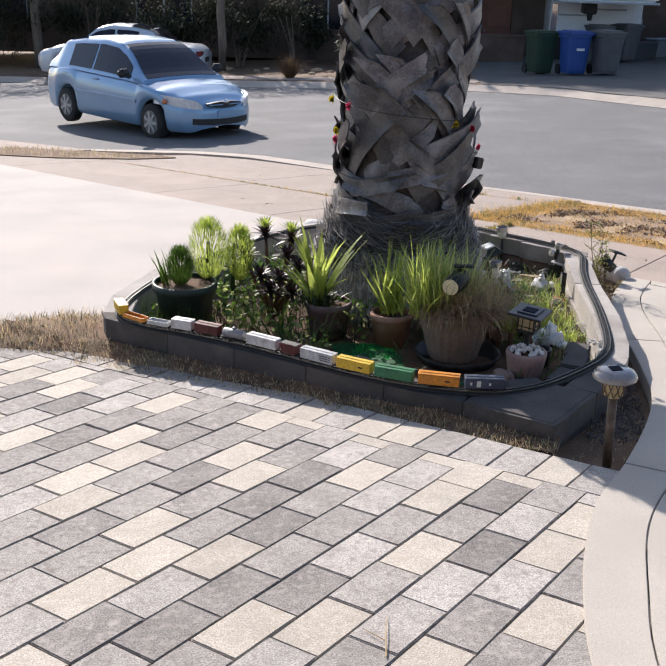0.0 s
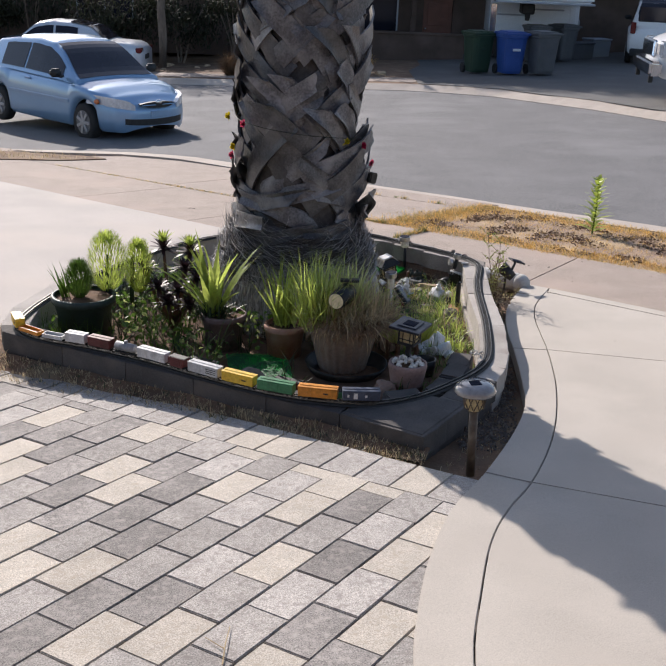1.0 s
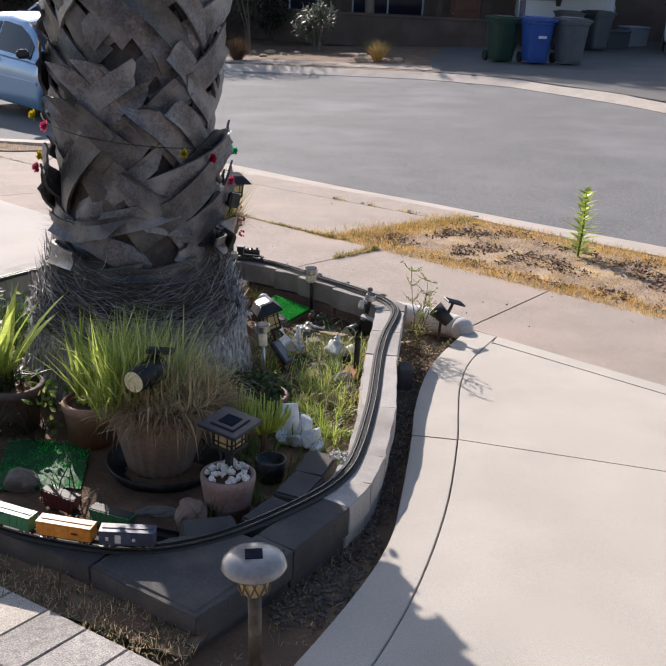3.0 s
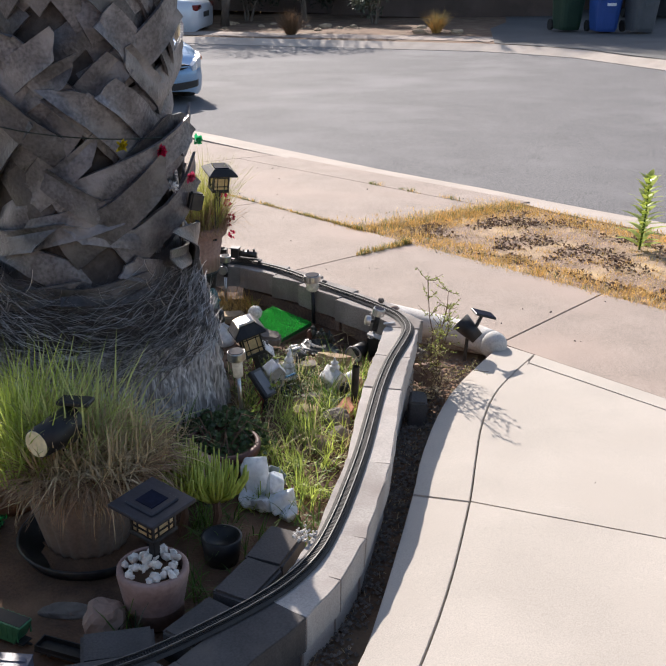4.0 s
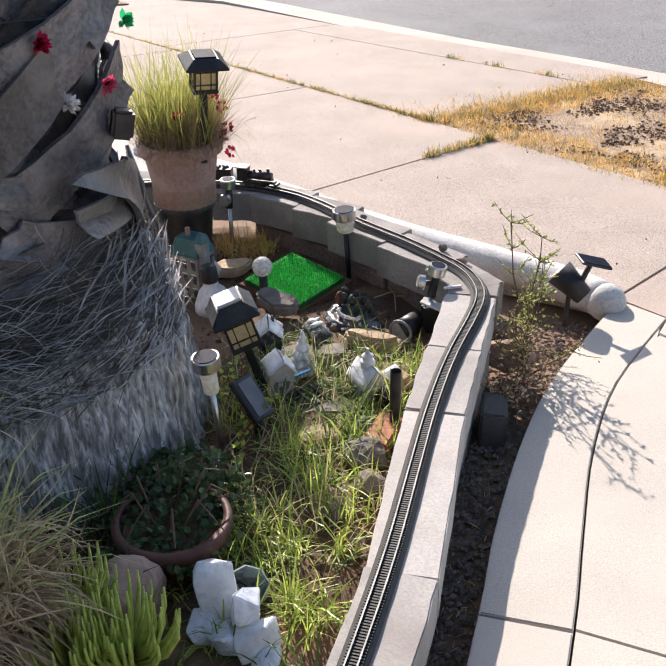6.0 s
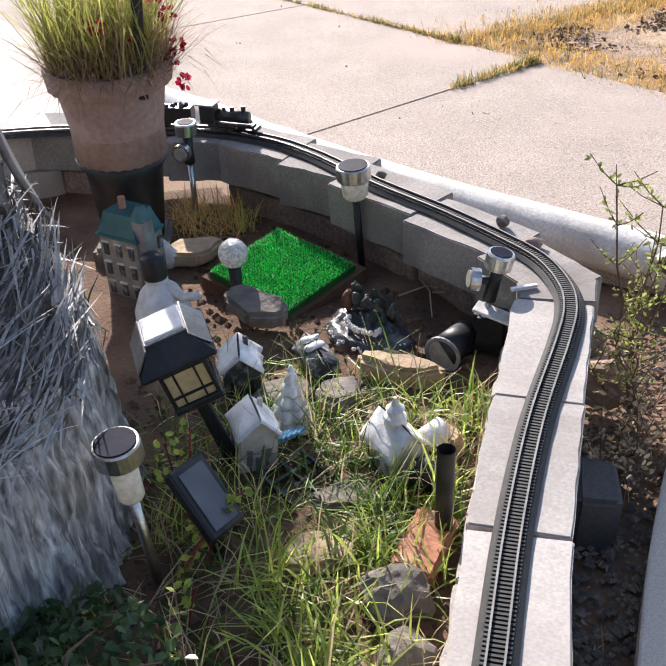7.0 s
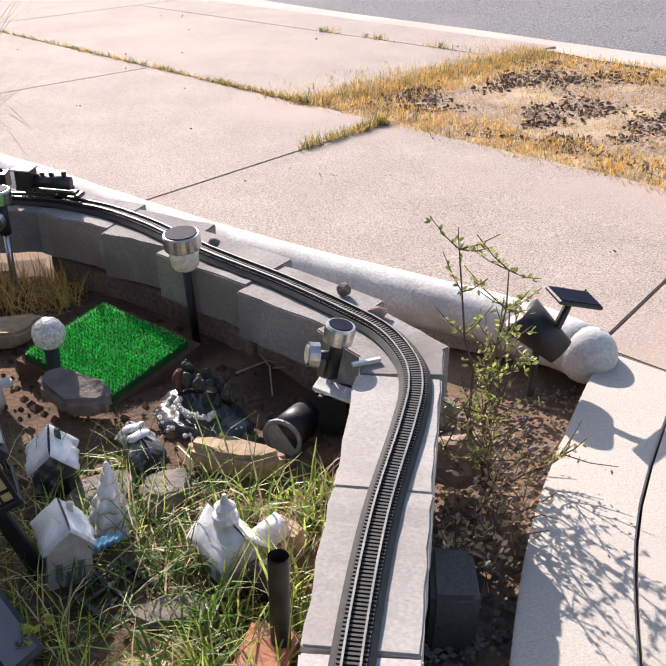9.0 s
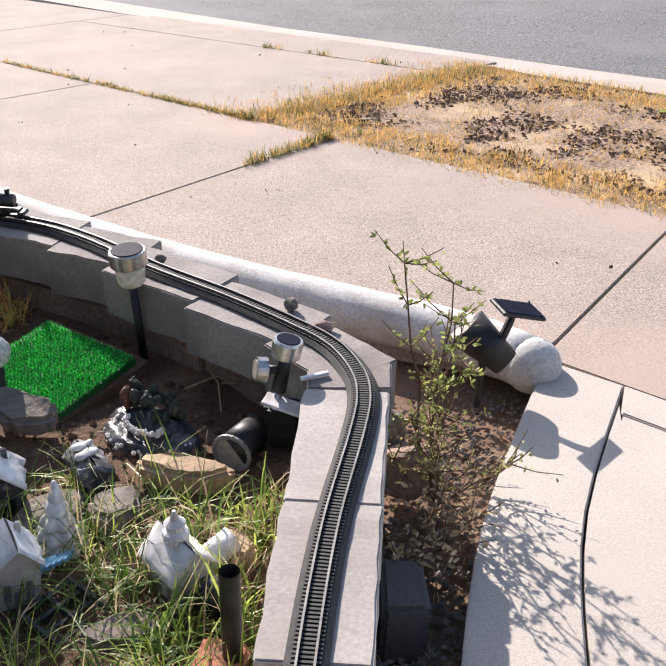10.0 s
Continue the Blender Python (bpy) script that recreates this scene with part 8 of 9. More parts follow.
        for xd in (mid + 0.16, mid - 0.75):
            bm = B()
            wd = lerp_list(plan, xd)
            box(bm, xd, sgn * (wd * 0.965 + 0.012), lerp_list(top, xd) - 0.12, 0.17, 0.03, 0.03, 0.008)
            part("door_handle", bm, paint, ob)
        bm = B()
        ws = lerp_list(plan, 0)
        box(bm, (wheels[0] + wheels[1]) / 2, sgn * (ws * 0.995 + 0.004), (zb + lerp_list(top, 0)) / 2 + 0.02, (wheels[1] - wheels[0]) * 0.72, 0.016, 0.05, 0.004)
        part("side_moulding", bm, paint, ob)
        for xw in wheels:
            wheel = new("wheel")
            wheel.parent = ob
            wheel.matrix_basis = pose(xw, sgn * (lerp_list(plan, xw) - 0.10), wr)
            bm = B()
            prof = [(wr * 0.62, -0.09), (wr * 0.9, -0.09), (wr * 0.985, -0.07), (wr, -0.03), (wr, 0.03), (wr * 0.985, 0.07), (wr * 0.9, 0.09), (wr * 0.62, 0.085)]
            lathe(bm, prof, 32)
            bm.transform(Matrix.Rotation(radians(90), 4, "X"))
            part("tyre", bm, TYRE, wheel, smooth=True)
            bm = B()
            yo = sgn * 0.088
            cyl(bm, (0, yo - sgn * 0.03, 0), (0, yo + sgn * 0.0, 0), wr * 0.60, wr * 0.64, 28)
            part("rim", bm, RIMGREY, wheel)
            for kk in range(7):
                a = 2 * math.pi * kk / 7
                bm = B()
                box(bm, wr * 0.36, yo + sgn * 0.008, 0, wr * 0.46, 0.02, wr * 0.17, 0.006)
                bm.transform(Matrix.Rotation(a, 4, "Y"))
                part("spoke", bm, ALLOY, wheel)
            bm = B()
            cyl(bm, (0, yo, 0), (0, yo + sgn * 0.022, 0), wr * 0.2, wr * 0.15, 16)
            part("hub_cap", bm, ALLOY, wheel)
    return ob


def nose_patch(ob, nm, half, lo, hi, material, plan, depth=0.012, steps=16, y0=None, label=""):
    """A panel that follows the rounded nose from -half to half, between heights lo(y) and hi(y)."""
    bm = B()
    fine = [plan[0][0] + (plan[-1][0] - plan[0][0]) * i / 600 for i in range(601)]
    cols = []
    for i in range(steps + 1):
        y = -half + 2 * half * i / steps if y0 is None else y0 + (half - y0) * i / steps
        xf = max(x for x in fine if lerp_list(plan, x) * 0.975 >= abs(y))
        cols.append([bm.verts.new((xf + depth, y, lo(y))), bm.verts.new((xf + depth, y, hi(y))), bm.verts.new((xf - 0.06, y * 0.97, hi(y))), bm.verts.new((xf - 0.06, y * 0.97, lo(y)))])
    for a, b in zip(cols, cols[1:]):
        for k in range(4):
            bm.faces.new((a[k], b[k], b[(k + 1) % 4], a[(k + 1) % 4]))
    bm.faces.new(cols[0])
    bm.faces.new(cols[-1][::-1])
    bmesh.ops.recalc_face_normals(bm, faces=bm.faces[:])
    return part(nm, bm, material, ob, label)


HPLAN = [(-2.08, 0.55), (-1.95, 0.74), (-1.5, 0.82), (0.0, 0.845), (1.2, 0.835), (1.6, 0.79), (1.85, 0.68), (2.0, 0.50), (2.07, 0.32), (2.1, 0.05)]
HTOP = [(-2.08, 0.80), (-1.9, 0.93), (-1.2, 0.96), (0.5, 0.925), (0.95, 0.90), (1.4, 0.82), (1.75, 0.72), (1.95, 0.62), (2.1, 0.56)]
HCAB = [(-1.98, 0.94), (-1.45, 1.37), (-0.9, 1.43), (-0.3, 1.46), (0.12, 1.43), (0.30, 1.36), (1.08, 0.905)]
hatch = car("hatchback", (-2.34, 15.15, road_top(-2.34, 15.15)), -52, "blue silver hatchback parked at the kerb", CARBLUE, HTOP, HPLAN, HCAB, (-1.25, 1.25))
nose_patch(hatch, "grille", 0.33, lambda y: 0.56 + 0.05 * (abs(y) / 0.33) ** 3, lambda y: 0.655 - 0.03 * (abs(y) / 0.33) ** 2, DARKTRIM, HPLAN, 0.012)
bm = B()
box(bm, 2.085, 0, 0.607, 0.05, 0.62, 0.016, 0.005)
part("grille_bar", bm, CARBLUE, hatch)
bm = B()
ball(bm, (2.105, 0, 0.65), 0.05, 2, (0.4, 1.3, 0.7))
part("badge", bm, CHROME, hatch, "plain chrome oval", smooth=True)
nose_patch(hatch, "lower_intake", 0.54, lambda y: 0.30 + 0.02 * (abs(y) / 0.54) ** 2, lambda y: 0.395 + 0.012 * (abs(y) / 0.54) ** 2, DARKTRIM, HPLAN, 0.016)
bm = B()
box(bm, 2.1, 0, 0.47, 0.02, 0.3, 0.1, 0.006)
part("plate", bm, CARBLUE, hatch)
for sgn in (-1, 1):
    hl = nose_patch(hatch, "headlight", sgn * 0.80, lambda y: 0.53 + 0.06 * (abs(y) - 0.4) / 0.4, lambda y: 0.655 + 0.085 * (abs(y) - 0.4) / 0.4 - 0.05 * max(0.0, (0.5 - abs(y)) / 0.1), HLAMP, HPLAN, 0.006, 10, sgn * 0.40, "clear swept-back headlight")
    bm = B()
    ball(bm, (0, 0, 0), 0.055, 2, (1.2, 0.4, 0.8))
    bm.transform(Matrix.Translation((1.60, sgn * 0.80, 0.645)))
    part("indicator", bm, ORANGE_L, hl, smooth=True)

# white sedan behind it
SPLAN = [(-2.3, 0.62), (-2.1, 0.8), (-1.5, 0.88), (0.5, 0.89), (1.6, 0.84), (2.0, 0.7), (2.2, 0.4)]
STOP = [(-2.3, 0.86), (-2.0, 0.95), (-1.3, 0.98), (0.8, 0.93), (1.5, 0.86), (2.2, 0.68)]
SCAB = [(-1.45, 0.97), (-0.95, 1.34), (-0.4, 1.42), (0.1, 1.43), (0.4, 1.38), (1.05, 0.92)]
sed = car("sedan", (-3.6, 26.2, road_top(-3.6, 26.2) + 0.02), 168, "pale silver sedan parked across the street", CARSILVER, STOP, SPLAN, SCAB, (-1.35, 1.35), wr=0.31)
for sgn in (-1, 1):
    bm = B()
    box(bm, -2.2, sgn * 0.55, 0.78, 0.2, 0.34, 0.13, 0.03)
    part("tail_light", bm, RED_L, sed)
bm = B()
box(bm, -2.29, 0, 0.6, 0.03, 0.5, 0.14, 0.01)
part("plate_recess", bm, DARKTRIM, sed)

# white utility car and pickup
UPLAN = [(-2.3, 0.8), (-2.2, 0.9), (-1.5, 0.94), (1.5, 0.94), (2.2, 0.8), (2.4, 0.5)]
UTOP = [(-2.3, 0.86), (-2.15, 1.04), (1.0, 1.06), (1.6, 1.02), (2.4, 0.9)]
UCAB = [(-2.22, 1.05), (-2.1, 1.62), (-1.9, 1.72), (0.2, 1.74), (0.5, 1.68), (1.15, 1.05)]
suv = car("utility_car", (13.5, 26.4, far_z(12.9, 26.0) + 0.01), 64, "white utility car parked with its rear to the street", CARWHITE, UTOP, UPLAN, UCAB, (-1.4, 1.45), wr=0.36, zb=0.28, cabin_pull=0.22)
bm = B()
box(bm, -2.33, 0, 0.34, 0.12, 1.6, 0.2, 0.03)
part("rear_bumper", bm, DARKTRIM, suv)
bm = B()
box(bm, -2.2, 0, 1.36, 0.06, 1.35, 0.42, 0.03)
part("tailgate_glass", bm, TINTED, suv)
for sgn in (-1, 1):
    bm = B()
    box(bm, -2.27, sgn * 0.78, 0.98, 0.1, 0.14, 0.3, 0.02)
    part("tail_light", bm, RED_L, suv)
KPLAN = [(-3.0, 0.95), (-1.0, 0.98), (2.3, 0.98), (2.6, 0.92), (2.78, 0.7), (2.84, 0.2)]
KTOP = [(-3.0, 1.2), (0.9, 1.2), (1.2, 1.24), (2.4, 1.16), (2.84, 1.0)]
KCAB = [(-1.3, 1.22), (-1.1, 1.85), (-0.6, 1.9), (0.4, 1.9), (1.3, 1.22)]
pick = car("pickup_truck", (10.65, 14.75, far_z(10.3, 15.2) - 0.01), 164, "white pickup truck with a chrome bumper", CARWHITE, KTOP, KPLAN, KCAB, (-1.7, 1.85), wr=0.4, zb=0.42, cabin_pull=0.2)
bm = B()
box(bm, 2.86, 0, 0.60, 0.22, 1.94, 0.26, 0.05, None, 2)
part("bumper", bm, CHROME, pick, "bright chrome bumper")
bm = B()
box(bm, 2.84, 0, 0.92, 0.08, 1.1, 0.3, 0.03)
part("grille", bm, CHROME, pick)
for sgn in (-1, 1):
    bm = B()
    box(bm, 2.72, sgn * 0.76, 0.93, 0.2, 0.34, 0.28, 0.05, None, 2)
    part("headlight", bm, HLAMP, pick)
    bm = B()
    box(bm, 2.88, sgn * 0.7, 0.42, 0.08, 0.05, 0.16, 0.01)
    part("tow_hook", bm, DARKTRIM, pick)


def bin_(at, rz, material, label):
    ob = thing("wheelie_bin", at, label, "bin", group="wheelie bins", rz=rz)
    bm = B()
    r0, r1 = [], []
    for z, w, d in ((0.05, 0.23, 0.26), (0.12, 0.245, 0.29), (0.55, 0.275, 0.33), (0.88, 0.30, 0.37), (0.9, 0.32, 0.39), (0.95, 0.32, 0.39)):
        vs = []
        for a in range(16):
            t_ = 2 * math.pi * a / 16 + math.pi / 16
            c, s = math.cos(t_), math.sin(t_)
            vs.append(bm.verts.new((w * math.copysign(abs(c) ** 0.4, c), d * math.copysign(abs(s) ** 0.4, s), z)))
        if r0:
            for i in range(16):
                bm.faces.new((r0[i], r0[(i + 1) % 16], vs[(i + 1) % 16], vs[i]))
        else:
            bm.faces.new(vs[::-1])
        r0 = vs
    bm.faces.new(r0)
    part("tub", bm, material, ob)
    bm = B()
    box(bm, 0, -0.01, 0.985, 0.66, 0.82, 0.06, 0.02, None, 2)
    box(bm, 0, -0.03, 1.02, 0.5, 0.6, 0.05, 0.02, None, 2)
    part("lid", bm, material, ob)
    bm = B()
    cyl(bm, (-0.26, 0.43, 0.93), (0.26, 0.43, 0.93), 0.018)
    part("handle", bm, material, ob)
    for sgn in (-1, 1):
        bm = B()
        cyl(bm, (sgn * 0.22, 0.28, 0.12), (sgn * 0.28, 0.28, 0.12), 0.12, None, 20)
        part("wheel", bm, TYRE, ob)
    bm = B()
    box(bm, 0, -0.345, 0.62, 0.2, 0.02, 0.06, 0.004)
    part("stamp", bm, RVWHITE if material is BINBLUE else material, ob)


for (x, y), rz, m, lb in (((6.85, 22.75), 10, BINGREEN, "dark green wheelie bin standing in shade"), ((7.5, 22.15), 6, BINBLUE, "bright blue wheelie bin on the driveway"), ((8.2, 21.85), 8, BINGREY, "grey wheelie bin on the driveway"), ((9.6, 26.2), 0, BINGREY, "grey bin under the trailer nose"), ((10.5, 26.4), 14, BINGREY, "grey bin under the trailer nose")):
    bin_((x, y, far_z(x, y) + 0.012), rz, m, lb)

# travel trailer
RVZ = far_z(10, 28)
rv = thing("travel_trailer", (9.95, 27.5, RVZ), "white fifth-wheel travel trailer with storage doors", "trailer", rz=-14)
bm = B()
box(bm, 0, 4.6, 2.15, 2.62, 9.2, 3.0, 0.06, None, 2)
part("body", bm, RVWHITE, rv)
bm = B()
box(bm, 0, -1.3, 2.68, 2.62, 2.6, 1.94, 0.1, None, 3)
part("overhang", bm, RVWHITE, rv)
bm = B()
box(bm, 0, -1.3, 1.72, 2.66, 2.66, 0.06, 0.015)
part("overhang_trim", bm, RVGREY, rv)
for xx, w, h, zz in ((-0.62, 1.02, 0.62, 1.03), (0.42, 0.92, 0.78, 1.13)):
    bm = B()
    box(bm, xx, -0.012, zz, w, 0.04, h, 0.012, None, 2)
    d = part("storage_door", bm, RVWHITE, rv)
    bm = B()
    box(bm, xx, -0.035, zz + h / 2 - 0.06, w * 0.94, 0.012, 0.05, 0.004)
    part("hinge", bm, RVGREY, d)
for xx in (-1.2, 1.12):
    bm = B()
    box(bm, xx, -0.01, 1.15, 0.18, 0.03, 0.85, 0.01)
    part("corner_trim", bm, CHROME if xx < 0 else RVWHITE, rv)
bm = B()
box(bm, -0.35, -1.2, 1.52, 0.36, 0.9, 0.3, 0.04)
cyl(bm, (-0.35, -1.5, 1.4), (-0.35, -1.5, 1.2), 0.09, 0.06)
part("king_pin", bm, DARKTRIM, rv)
bm = B()
box(bm, 1.335, 4.4, 1.05, 0.04, 8.6, 0.32, 0.01)
part("skirt_band", bm, RVGREY, rv)
bm = B()
box(bm, 0, 4.8, 0.58, 2.2, 8.4, 0.16)
part("chassis", bm, DARKTRIM, rv)
for xx in (-1.0, 1.0):
    bm = B()
    box(bm, xx, 0.5, 0.36, 0.12, 0.12, 0.72, 0.01)
    box(bm, xx, 0.5, 0.015, 0.3, 0.3, 0.03)
    part("landing_leg", bm, DARKTRIM, rv)
for yy in (5.0, 6.0):
    for xx in (-1.1, 1.1):
        bm = B()
        cyl(bm, (xx - 0.11, yy, 0.36), (xx + 0.11, yy, 0.36), 0.36, None, 24)
        part("wheel", bm, TYRE, rv)
for yy, zz, w, h in ((1.6, 1.8, 0.7, 0.6), (4.6, 2.1, 1.0, 0.7)):
    bm = B()
    box(bm, 1.32, yy, zz, 0.03, w, h, 0.01)
    part("window", bm, TINTED, rv)
for yy, zz in ((0.5, 1.5), (2.4, 1.42), (3.1, 1.5)):
    bm = B()
    box(bm, 1.325, yy, zz, 0.04, 0.14, 0.28, 0.01)
    part("hatch", bm, RVGREY, rv)
for x, y, w, h, mm in ((11.3, 27.2, 0.8, 0.45, BINGREY), (12.3, 28.2, 0.7, 0.5, RVGREY)):
    ob = thing("storage_box", (x, y, far_z(x, y) + 0.012), "grey plastic storage box beside the trailer", "box", rz=20)
    bm = B()
    box(bm, 0, 0, h / 2, w, 0.5, h, 0.03, None, 2, 1.06)
    part("tub", bm, mm, ob)
    bm = B()
    box(bm, 0, 0, h + 0.02, w * 1.1, 0.56, 0.05, 0.015)
    part("lid", bm, mm, ob)

# house opposite
HZ = far_z(2, 31)
house = thing("house", (0, 31.5, HZ), "brown house opposite with an upper storey added for shade", "house", rz=-6)


def house_wall(x0_, x1_, z0_, z1_, holes):
    """A front wall with square openings: strips between and round them."""
    xs_ = sorted({x0_, x1_, *[h[0] for h in holes], *[h[1] for h in holes]})
    for a, b in zip(xs_, xs_[1:]):
        hs = [h for h in holes if h[0] <= a and b <= h[1]]
        segs = [(z0_, z1_)] if not hs else [(z0_, hs[0][2]), (hs[0][3], z1_)]
        for u, v in segs:
            if v - u > 0.01:
                bm = B()
                box(bm, (a + b) / 2, 0, (u + v) / 2, b - a - 0.002, 0.2, v - u)
                part("wall", bm, STUCCO, house)


HOLES = [(-9.0, -7.0, 1.0, 2.2), (-3.6, -1.8, 1.0, 2.2), (1.6, 3.4, 0.95, 2.2), (4.4, 6.6, 0.95, 2.2), (7.4, 8.35, 0.02, 2.1)]
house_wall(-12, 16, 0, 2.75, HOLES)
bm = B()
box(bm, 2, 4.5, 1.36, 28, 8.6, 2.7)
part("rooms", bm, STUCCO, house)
for a, b, u, v in HOLES[:-1]:
    wd = new("window")
    wd.parent = house
    bm = B()
    box(bm, (a + b) / 2, -0.08, u - 0.03, b - a + 0.16, 0.14, 0.06, 0.01)
    part("sill", bm, STUCCO, wd)
    for c in (a + 0.03, (a + b) / 2, b - 0.03):
        bm = B()
        box(bm, c, -0.03, (u + v) / 2, 0.05, 0.07, v - u)
        part("frame", bm, RVGREY, wd)
    for c in ((3 * a + b) / 4, (a + 3 * b) / 4):
        bm = B()
        box(bm, c, 0.0, (u + v) / 2, (b - a) / 2 - 0.05, 0.02, v - u)
        part("pane", bm, TINTED, wd)
bm = B()
box(bm, 7.875, 0.0, 1.06, 0.94, 0.06, 2.07, 0.01)
for zz in (0.55, 1.5):
    box(bm, 7.875, -0.04, zz, 0.66, 0.03, 0.7, 0.012)
dr = part("door", bm, DOORBROWN, house, "brown panelled front door")
bm = B()
ball(bm, (7.5, -0.07, 1.05), 0.035)
part("knob", bm, CHROME, dr)
bm = B()
for sg in (0, 1):
    vs = [bm.verts.new(p) for p in (((-12.6, -0.9, 2.72), (16.6, -0.9, 2.72), (16.6, 4.6, 4.9), (-12.6, 4.6, 4.9)) if not sg else ((-12.6, 10.1, 2.72), (16.6, 10.1, 2.72), (16.6, 4.6, 4.9), (-12.6, 4.6, 4.9)))]
    bm.faces.new(vs)
bmesh.ops.remove_doubles(bm, verts=bm.verts[:], dist=0.001)
bmesh.ops.recalc_face_normals(bm, faces=bm.faces[:])
bmesh.ops.solidify(bm, geom=bm.faces[:], thickness=0.15)
part("roof", bm, SHINGLE, house)
# unseen storey and roof, added to cast shade over the far driveway
bm = B()
box(bm, 9.4, 4.6, 4.68, 14.4, 8.4, 3.9)
part("upper_storey", bm, STUCCO, house)
bm = B()
vs = [bm.verts.new(p) for p in ((1.8, 0.0, 6.6), (17, 0.0, 6.6), (17, 9.2, 6.6), (1.8, 9.2, 6.6), (4.5, 4.6, 8.6), (14.3, 4.6, 8.6))]
for f in ((0, 1, 5, 4), (1, 2, 5), (2, 3, 4, 5), (3, 0, 4), (3, 2, 1, 0)):
    bm.faces.new([vs[k] for k in f])
bmesh.ops.recalc_face_normals(bm, faces=bm.faces[:])
part("upper_roof", bm, SHINGLE, house)
for xx in (1.1, 4.0, 7.0):
    bm = B()
    box(bm, xx, -0.75, 1.36, 0.16, 0.16, 2.72, 0.01)
    part("porch_post", bm, STUCCO, house)
garden = thing("garden_wall", (0, 0, 0), "low brown block wall in front of the house", "wall", kind="structure")
bm = B()
for (xa, ya), (xb, yb) in (((1.9, 28.9), (8.0, 28.0)),):
    ln = math.hypot(xb - xa, yb - ya)
    zc = far_z((xa + xb) / 2, (ya + yb) / 2)
    box(bm, 0, 0, 0.4, ln, 0.18, 0.84, 0.01)
    box(bm, 0, 0, 0.84, ln + 0.04, 0.24, 0.07, 0.012)
    bm.transform(Matrix.Translation(((xa + xb) / 2, (ya + yb) / 2, zc)) @ Matrix.Rotation(math.atan2(yb - ya, xb - xa), 4, "Z"))
part("wall_panel", bm, STUCCO, garden)

# bushes and trees opposite
rt = random.Random(77)


def leaf_cloud(g, c, rad, n, size, r_, lumps=7):
    """Leaves gathered in uneven lumps about c."""
    cs = []
    for _ in range(lumps):
        d = Vector((r_.gauss(0, 1), r_.gauss(0, 1), r_.gauss(0, 0.8))).normalized() * r_.uniform(0.35, 0.85)
        cs.append((Vector((c[0] + d.x * rad[0], c[1] + d.y * rad[1], c[2] + d.z * rad[2])), r_.uniform(0.28, 0.5)))
    for _ in range(n):
        q, f = r_.choice(cs)
        d = Vector((r_.gauss(0, 1), r_.gauss(0, 1), r_.gauss(0, 1))).normalized() * r_.random() ** 0.4
        p = (q.x + d.x * rad[0] * f, q.y + d.y * rad[1] * f, q.z + d.z * rad[2] * f)
        g.blade(p, r_.uniform(0, 6.28), size * r_.uniform(0.6, 1.4), size * 0.42, r_.uniform(0.2, 2.4), 0.5, 2)


def bush(x, y, rx, rz_, n, material, label, size=0.16):
    z0_ = far_z(x, y)
    ob = thing("bush", (x, y, z0_), label, "bush")
    g = Geo()
    leaf_cloud(g, (0, 0, rz_ * 1.0), (rx, rx * 0.8, rz_), n, size, rt, 12)
    g.make("foliage", material, ob)
    for k in range(4):
        bm = B()
        a = rt.uniform(0, 6.28)
        tube(bm, [(0.08 * math.cos(a), 0.08 * math.sin(a), -0.02), (0.2 * rx * math.cos(a), 0.2 * rx * math.sin(a), rz_ * 0.6), (0.5 * rx * math.cos(a), 0.5 * rx * math.sin(a), rz_ * 1.3)], 0.035, 5, 0.4)
        part("stem", bm, BARK, ob)


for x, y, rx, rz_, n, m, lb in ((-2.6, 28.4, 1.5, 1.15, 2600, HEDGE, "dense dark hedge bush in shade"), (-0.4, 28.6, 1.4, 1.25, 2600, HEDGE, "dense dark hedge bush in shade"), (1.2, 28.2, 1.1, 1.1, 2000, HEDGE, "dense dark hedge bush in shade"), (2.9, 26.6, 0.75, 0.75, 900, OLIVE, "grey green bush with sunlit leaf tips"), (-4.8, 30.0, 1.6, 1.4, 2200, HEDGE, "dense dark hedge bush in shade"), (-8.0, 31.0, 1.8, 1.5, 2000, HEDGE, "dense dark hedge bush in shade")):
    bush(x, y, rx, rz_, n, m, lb)


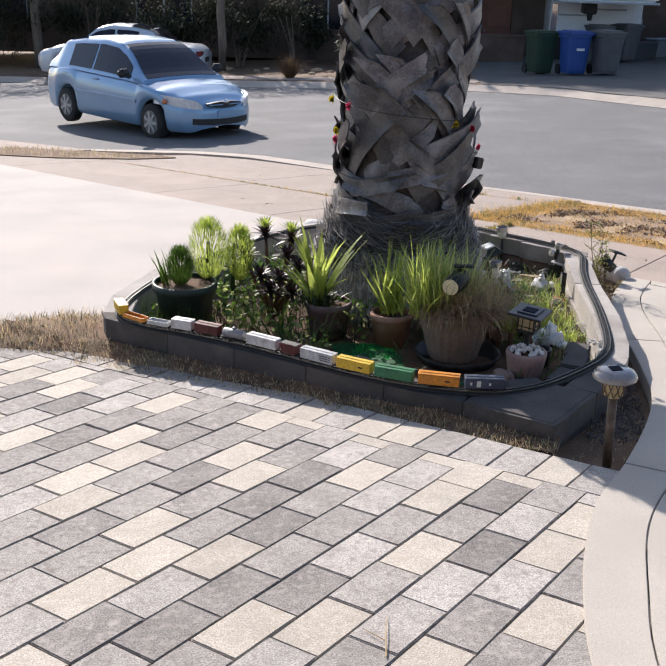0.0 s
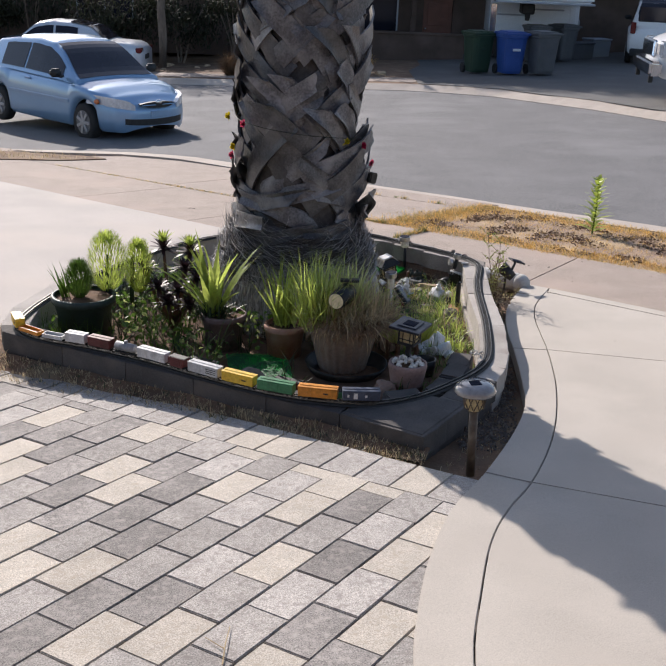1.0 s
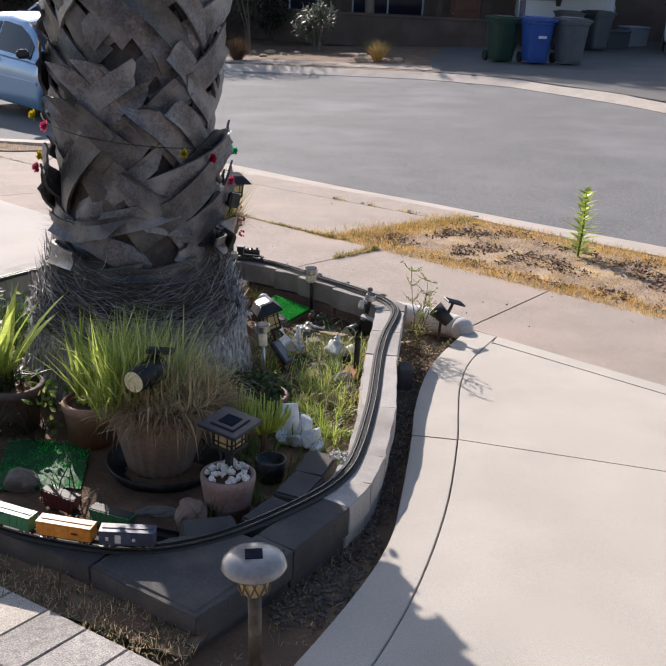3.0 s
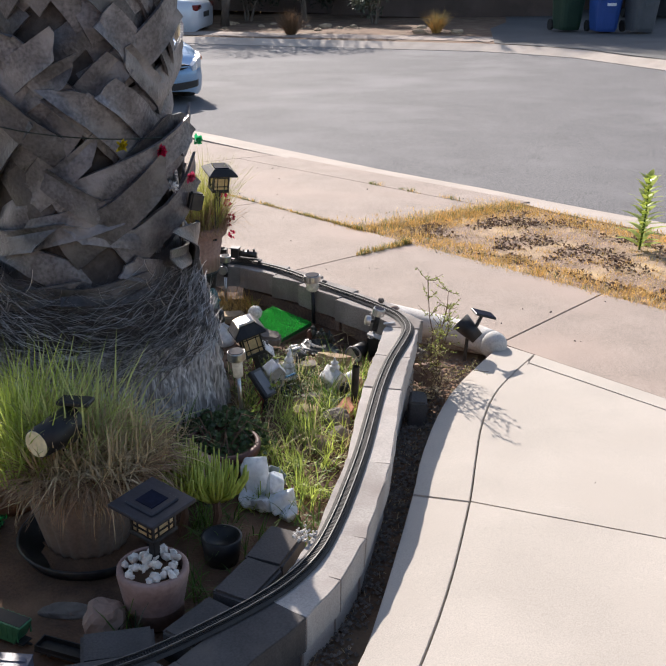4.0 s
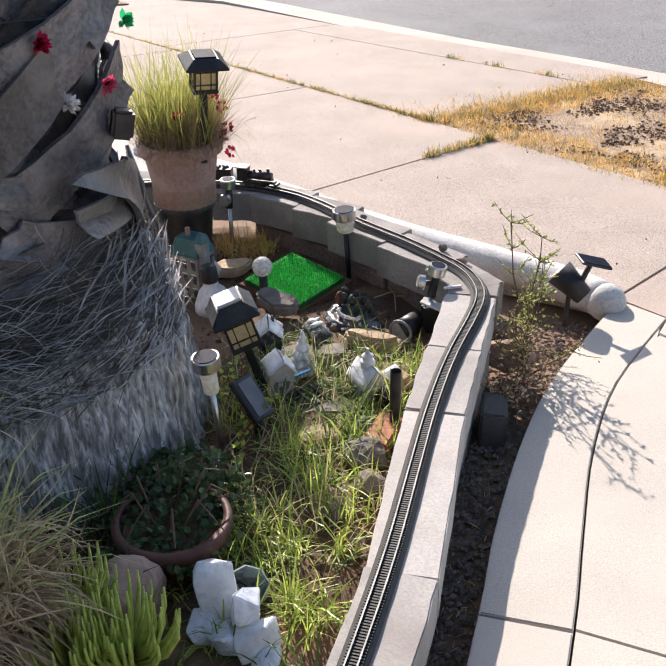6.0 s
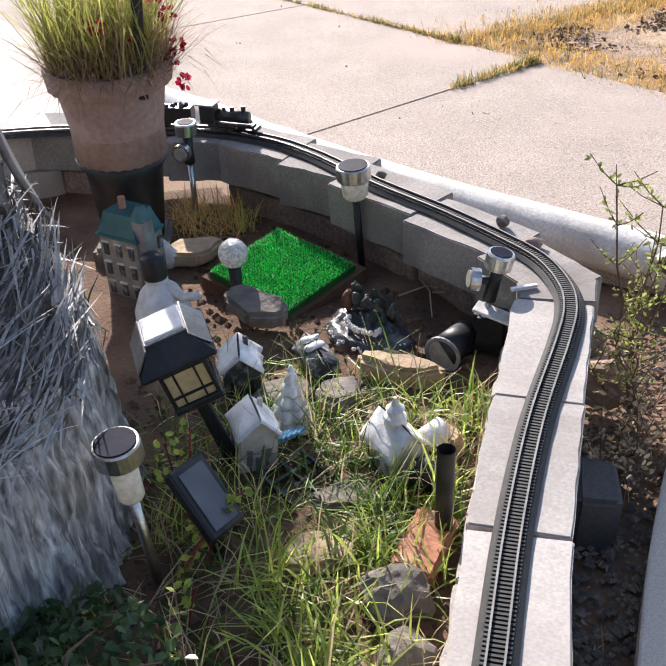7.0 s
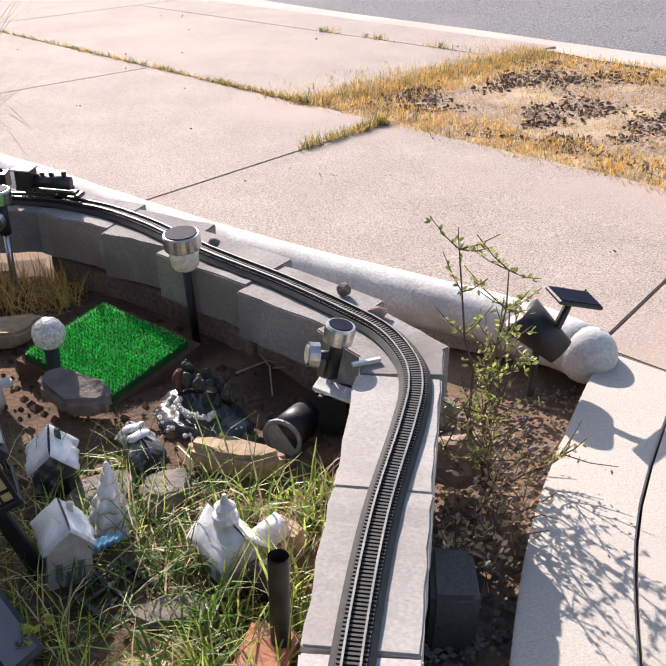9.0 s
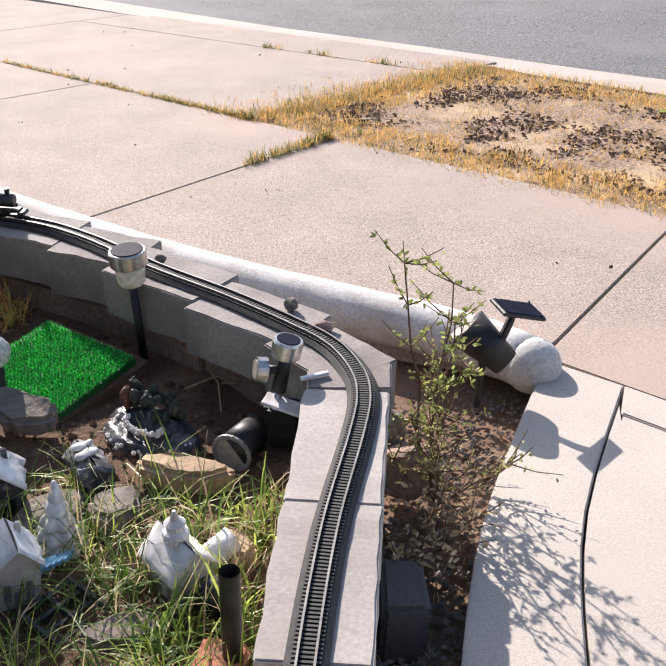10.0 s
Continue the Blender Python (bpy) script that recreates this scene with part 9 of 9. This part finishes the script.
def tree(x, y, r, fork, crown, rad, n, label, size=0.17):
    z0_ = far_z(x, y)
    ob = thing("tree", (x, y, z0_), label, "tree")
    bm = B()
    tube(bm, [(0, 0, -0.05), (0.03, 0.02, fork * 0.3), (-0.02, 0.08, fork * 0.7), (0.05, 0.15, fork)], r, 12, 0.75)
    part("trunk", bm, BARK, ob, smooth=True)
    for k in range(6):
        a = 2 * math.pi * k / 6 + rt.uniform(-0.4, 0.4)
        e = (crown[0] + rad[0] * 0.6 * math.cos(a), crown[1] + rad[1] * 0.6 * math.sin(a), crown[2] + rt.uniform(-0.3, 0.5))
        bm = B()
        tube(bm, [(0.05, 0.15, fork - 0.05), (0.05 + (e[0] - 0.05) * 0.4, 0.15 + (e[1] - 0.15) * 0.4, fork + (e[2] - fork) * 0.6), e], r * 0.5, 7, 0.25)
        part("limb", bm, BARK, ob, smooth=True)
    g = Geo()
    leaf_cloud(g, crown, rad, n, size, rt, 22)
    g.make("crown", CROWN, ob)


tree(-0.95, 26.9, 0.13, 2.3, (0.1, 2.2, 3.7), (3.0, 2.2, 1.1), 3400, "slender street tree with a thin grey trunk")
# its crown is above the view, enlarged to shade the far driveway
tree(4.6, 28.9, 0.15, 2.4, (0.6, 1.4, 4.7), (3.8, 2.6, 1.6), 9000, "yard tree with a dark trunk beside the house", 0.24)
# out of sight: added so its crown shades the driveway nearer the kerb
tree(3.9, 41.5, 0.3, 9.0, (0.2, 0.0, 13.2), (4.6, 3.4, 2.4), 9500, "unseen tall tree added behind the house for shade", 0.42)
tree(-6.5, 30.5, 0.17, 2.4, (0.0, 0.6, 4.2), (3.2, 2.4, 1.3), 3000, "broad yard tree behind the parked sedan")


def clump(x, y, h, n, spread, material, label, z=None):
    ob = thing("grass_clump", (x, y, far_z(x, y) if z is None else z), label, "grass clump")
    g = Geo()
    for _ in range(n):
        a = rt.uniform(0, 6.28)
        g.blade((0.1 * math.cos(a) * rt.random(), 0.1 * math.sin(a) * rt.random(), -0.01), a, h * rt.uniform(0.6, 1.15), 0.012, rt.uniform(0.05, spread), rt.uniform(0.2, 0.9), 3)
    g.make("blade_tuft", material, ob)


DRYB = leafmat("brown_dry_blade", (0.24, 0.14, 0.075), (0.17, 0.1, 0.055), 0.3, 0.8)
clump(0.71, 23.6, 0.62, 700, 0.9, DRYB, "round dry brown ornamental grass clump")
clump(4.0, 23.2, 0.55, 420, 0.75, GOLD, "golden green grass clump by the far kerb")

# pale stones and litter on the far verge
for k in range(16):
    x = rt.uniform(-1.5, 4.6)
    y = 27.4 - 0.62 * (x + 1.5) + rt.uniform(-1.2, 0.8)
    s = rt.uniform(0.06, 0.16)
    rock("stone", (x, y, far_z(x, y) + s * 0.15), s, s * 0.8, s * 0.5, STONE, "pale stone on the bare verge opposite", 300 + k)

# ---- unseen wall added behind the viewer to dim the skylight ----
bm = B()
box(bm, -1.0, -4.7, 1.6, 12.0, 0.25, 3.4, 0.01)
tagged(part("wall_house", bm, STUCCO), "plain brown wall added behind the viewer to block skylight", "wall", kind="structure")
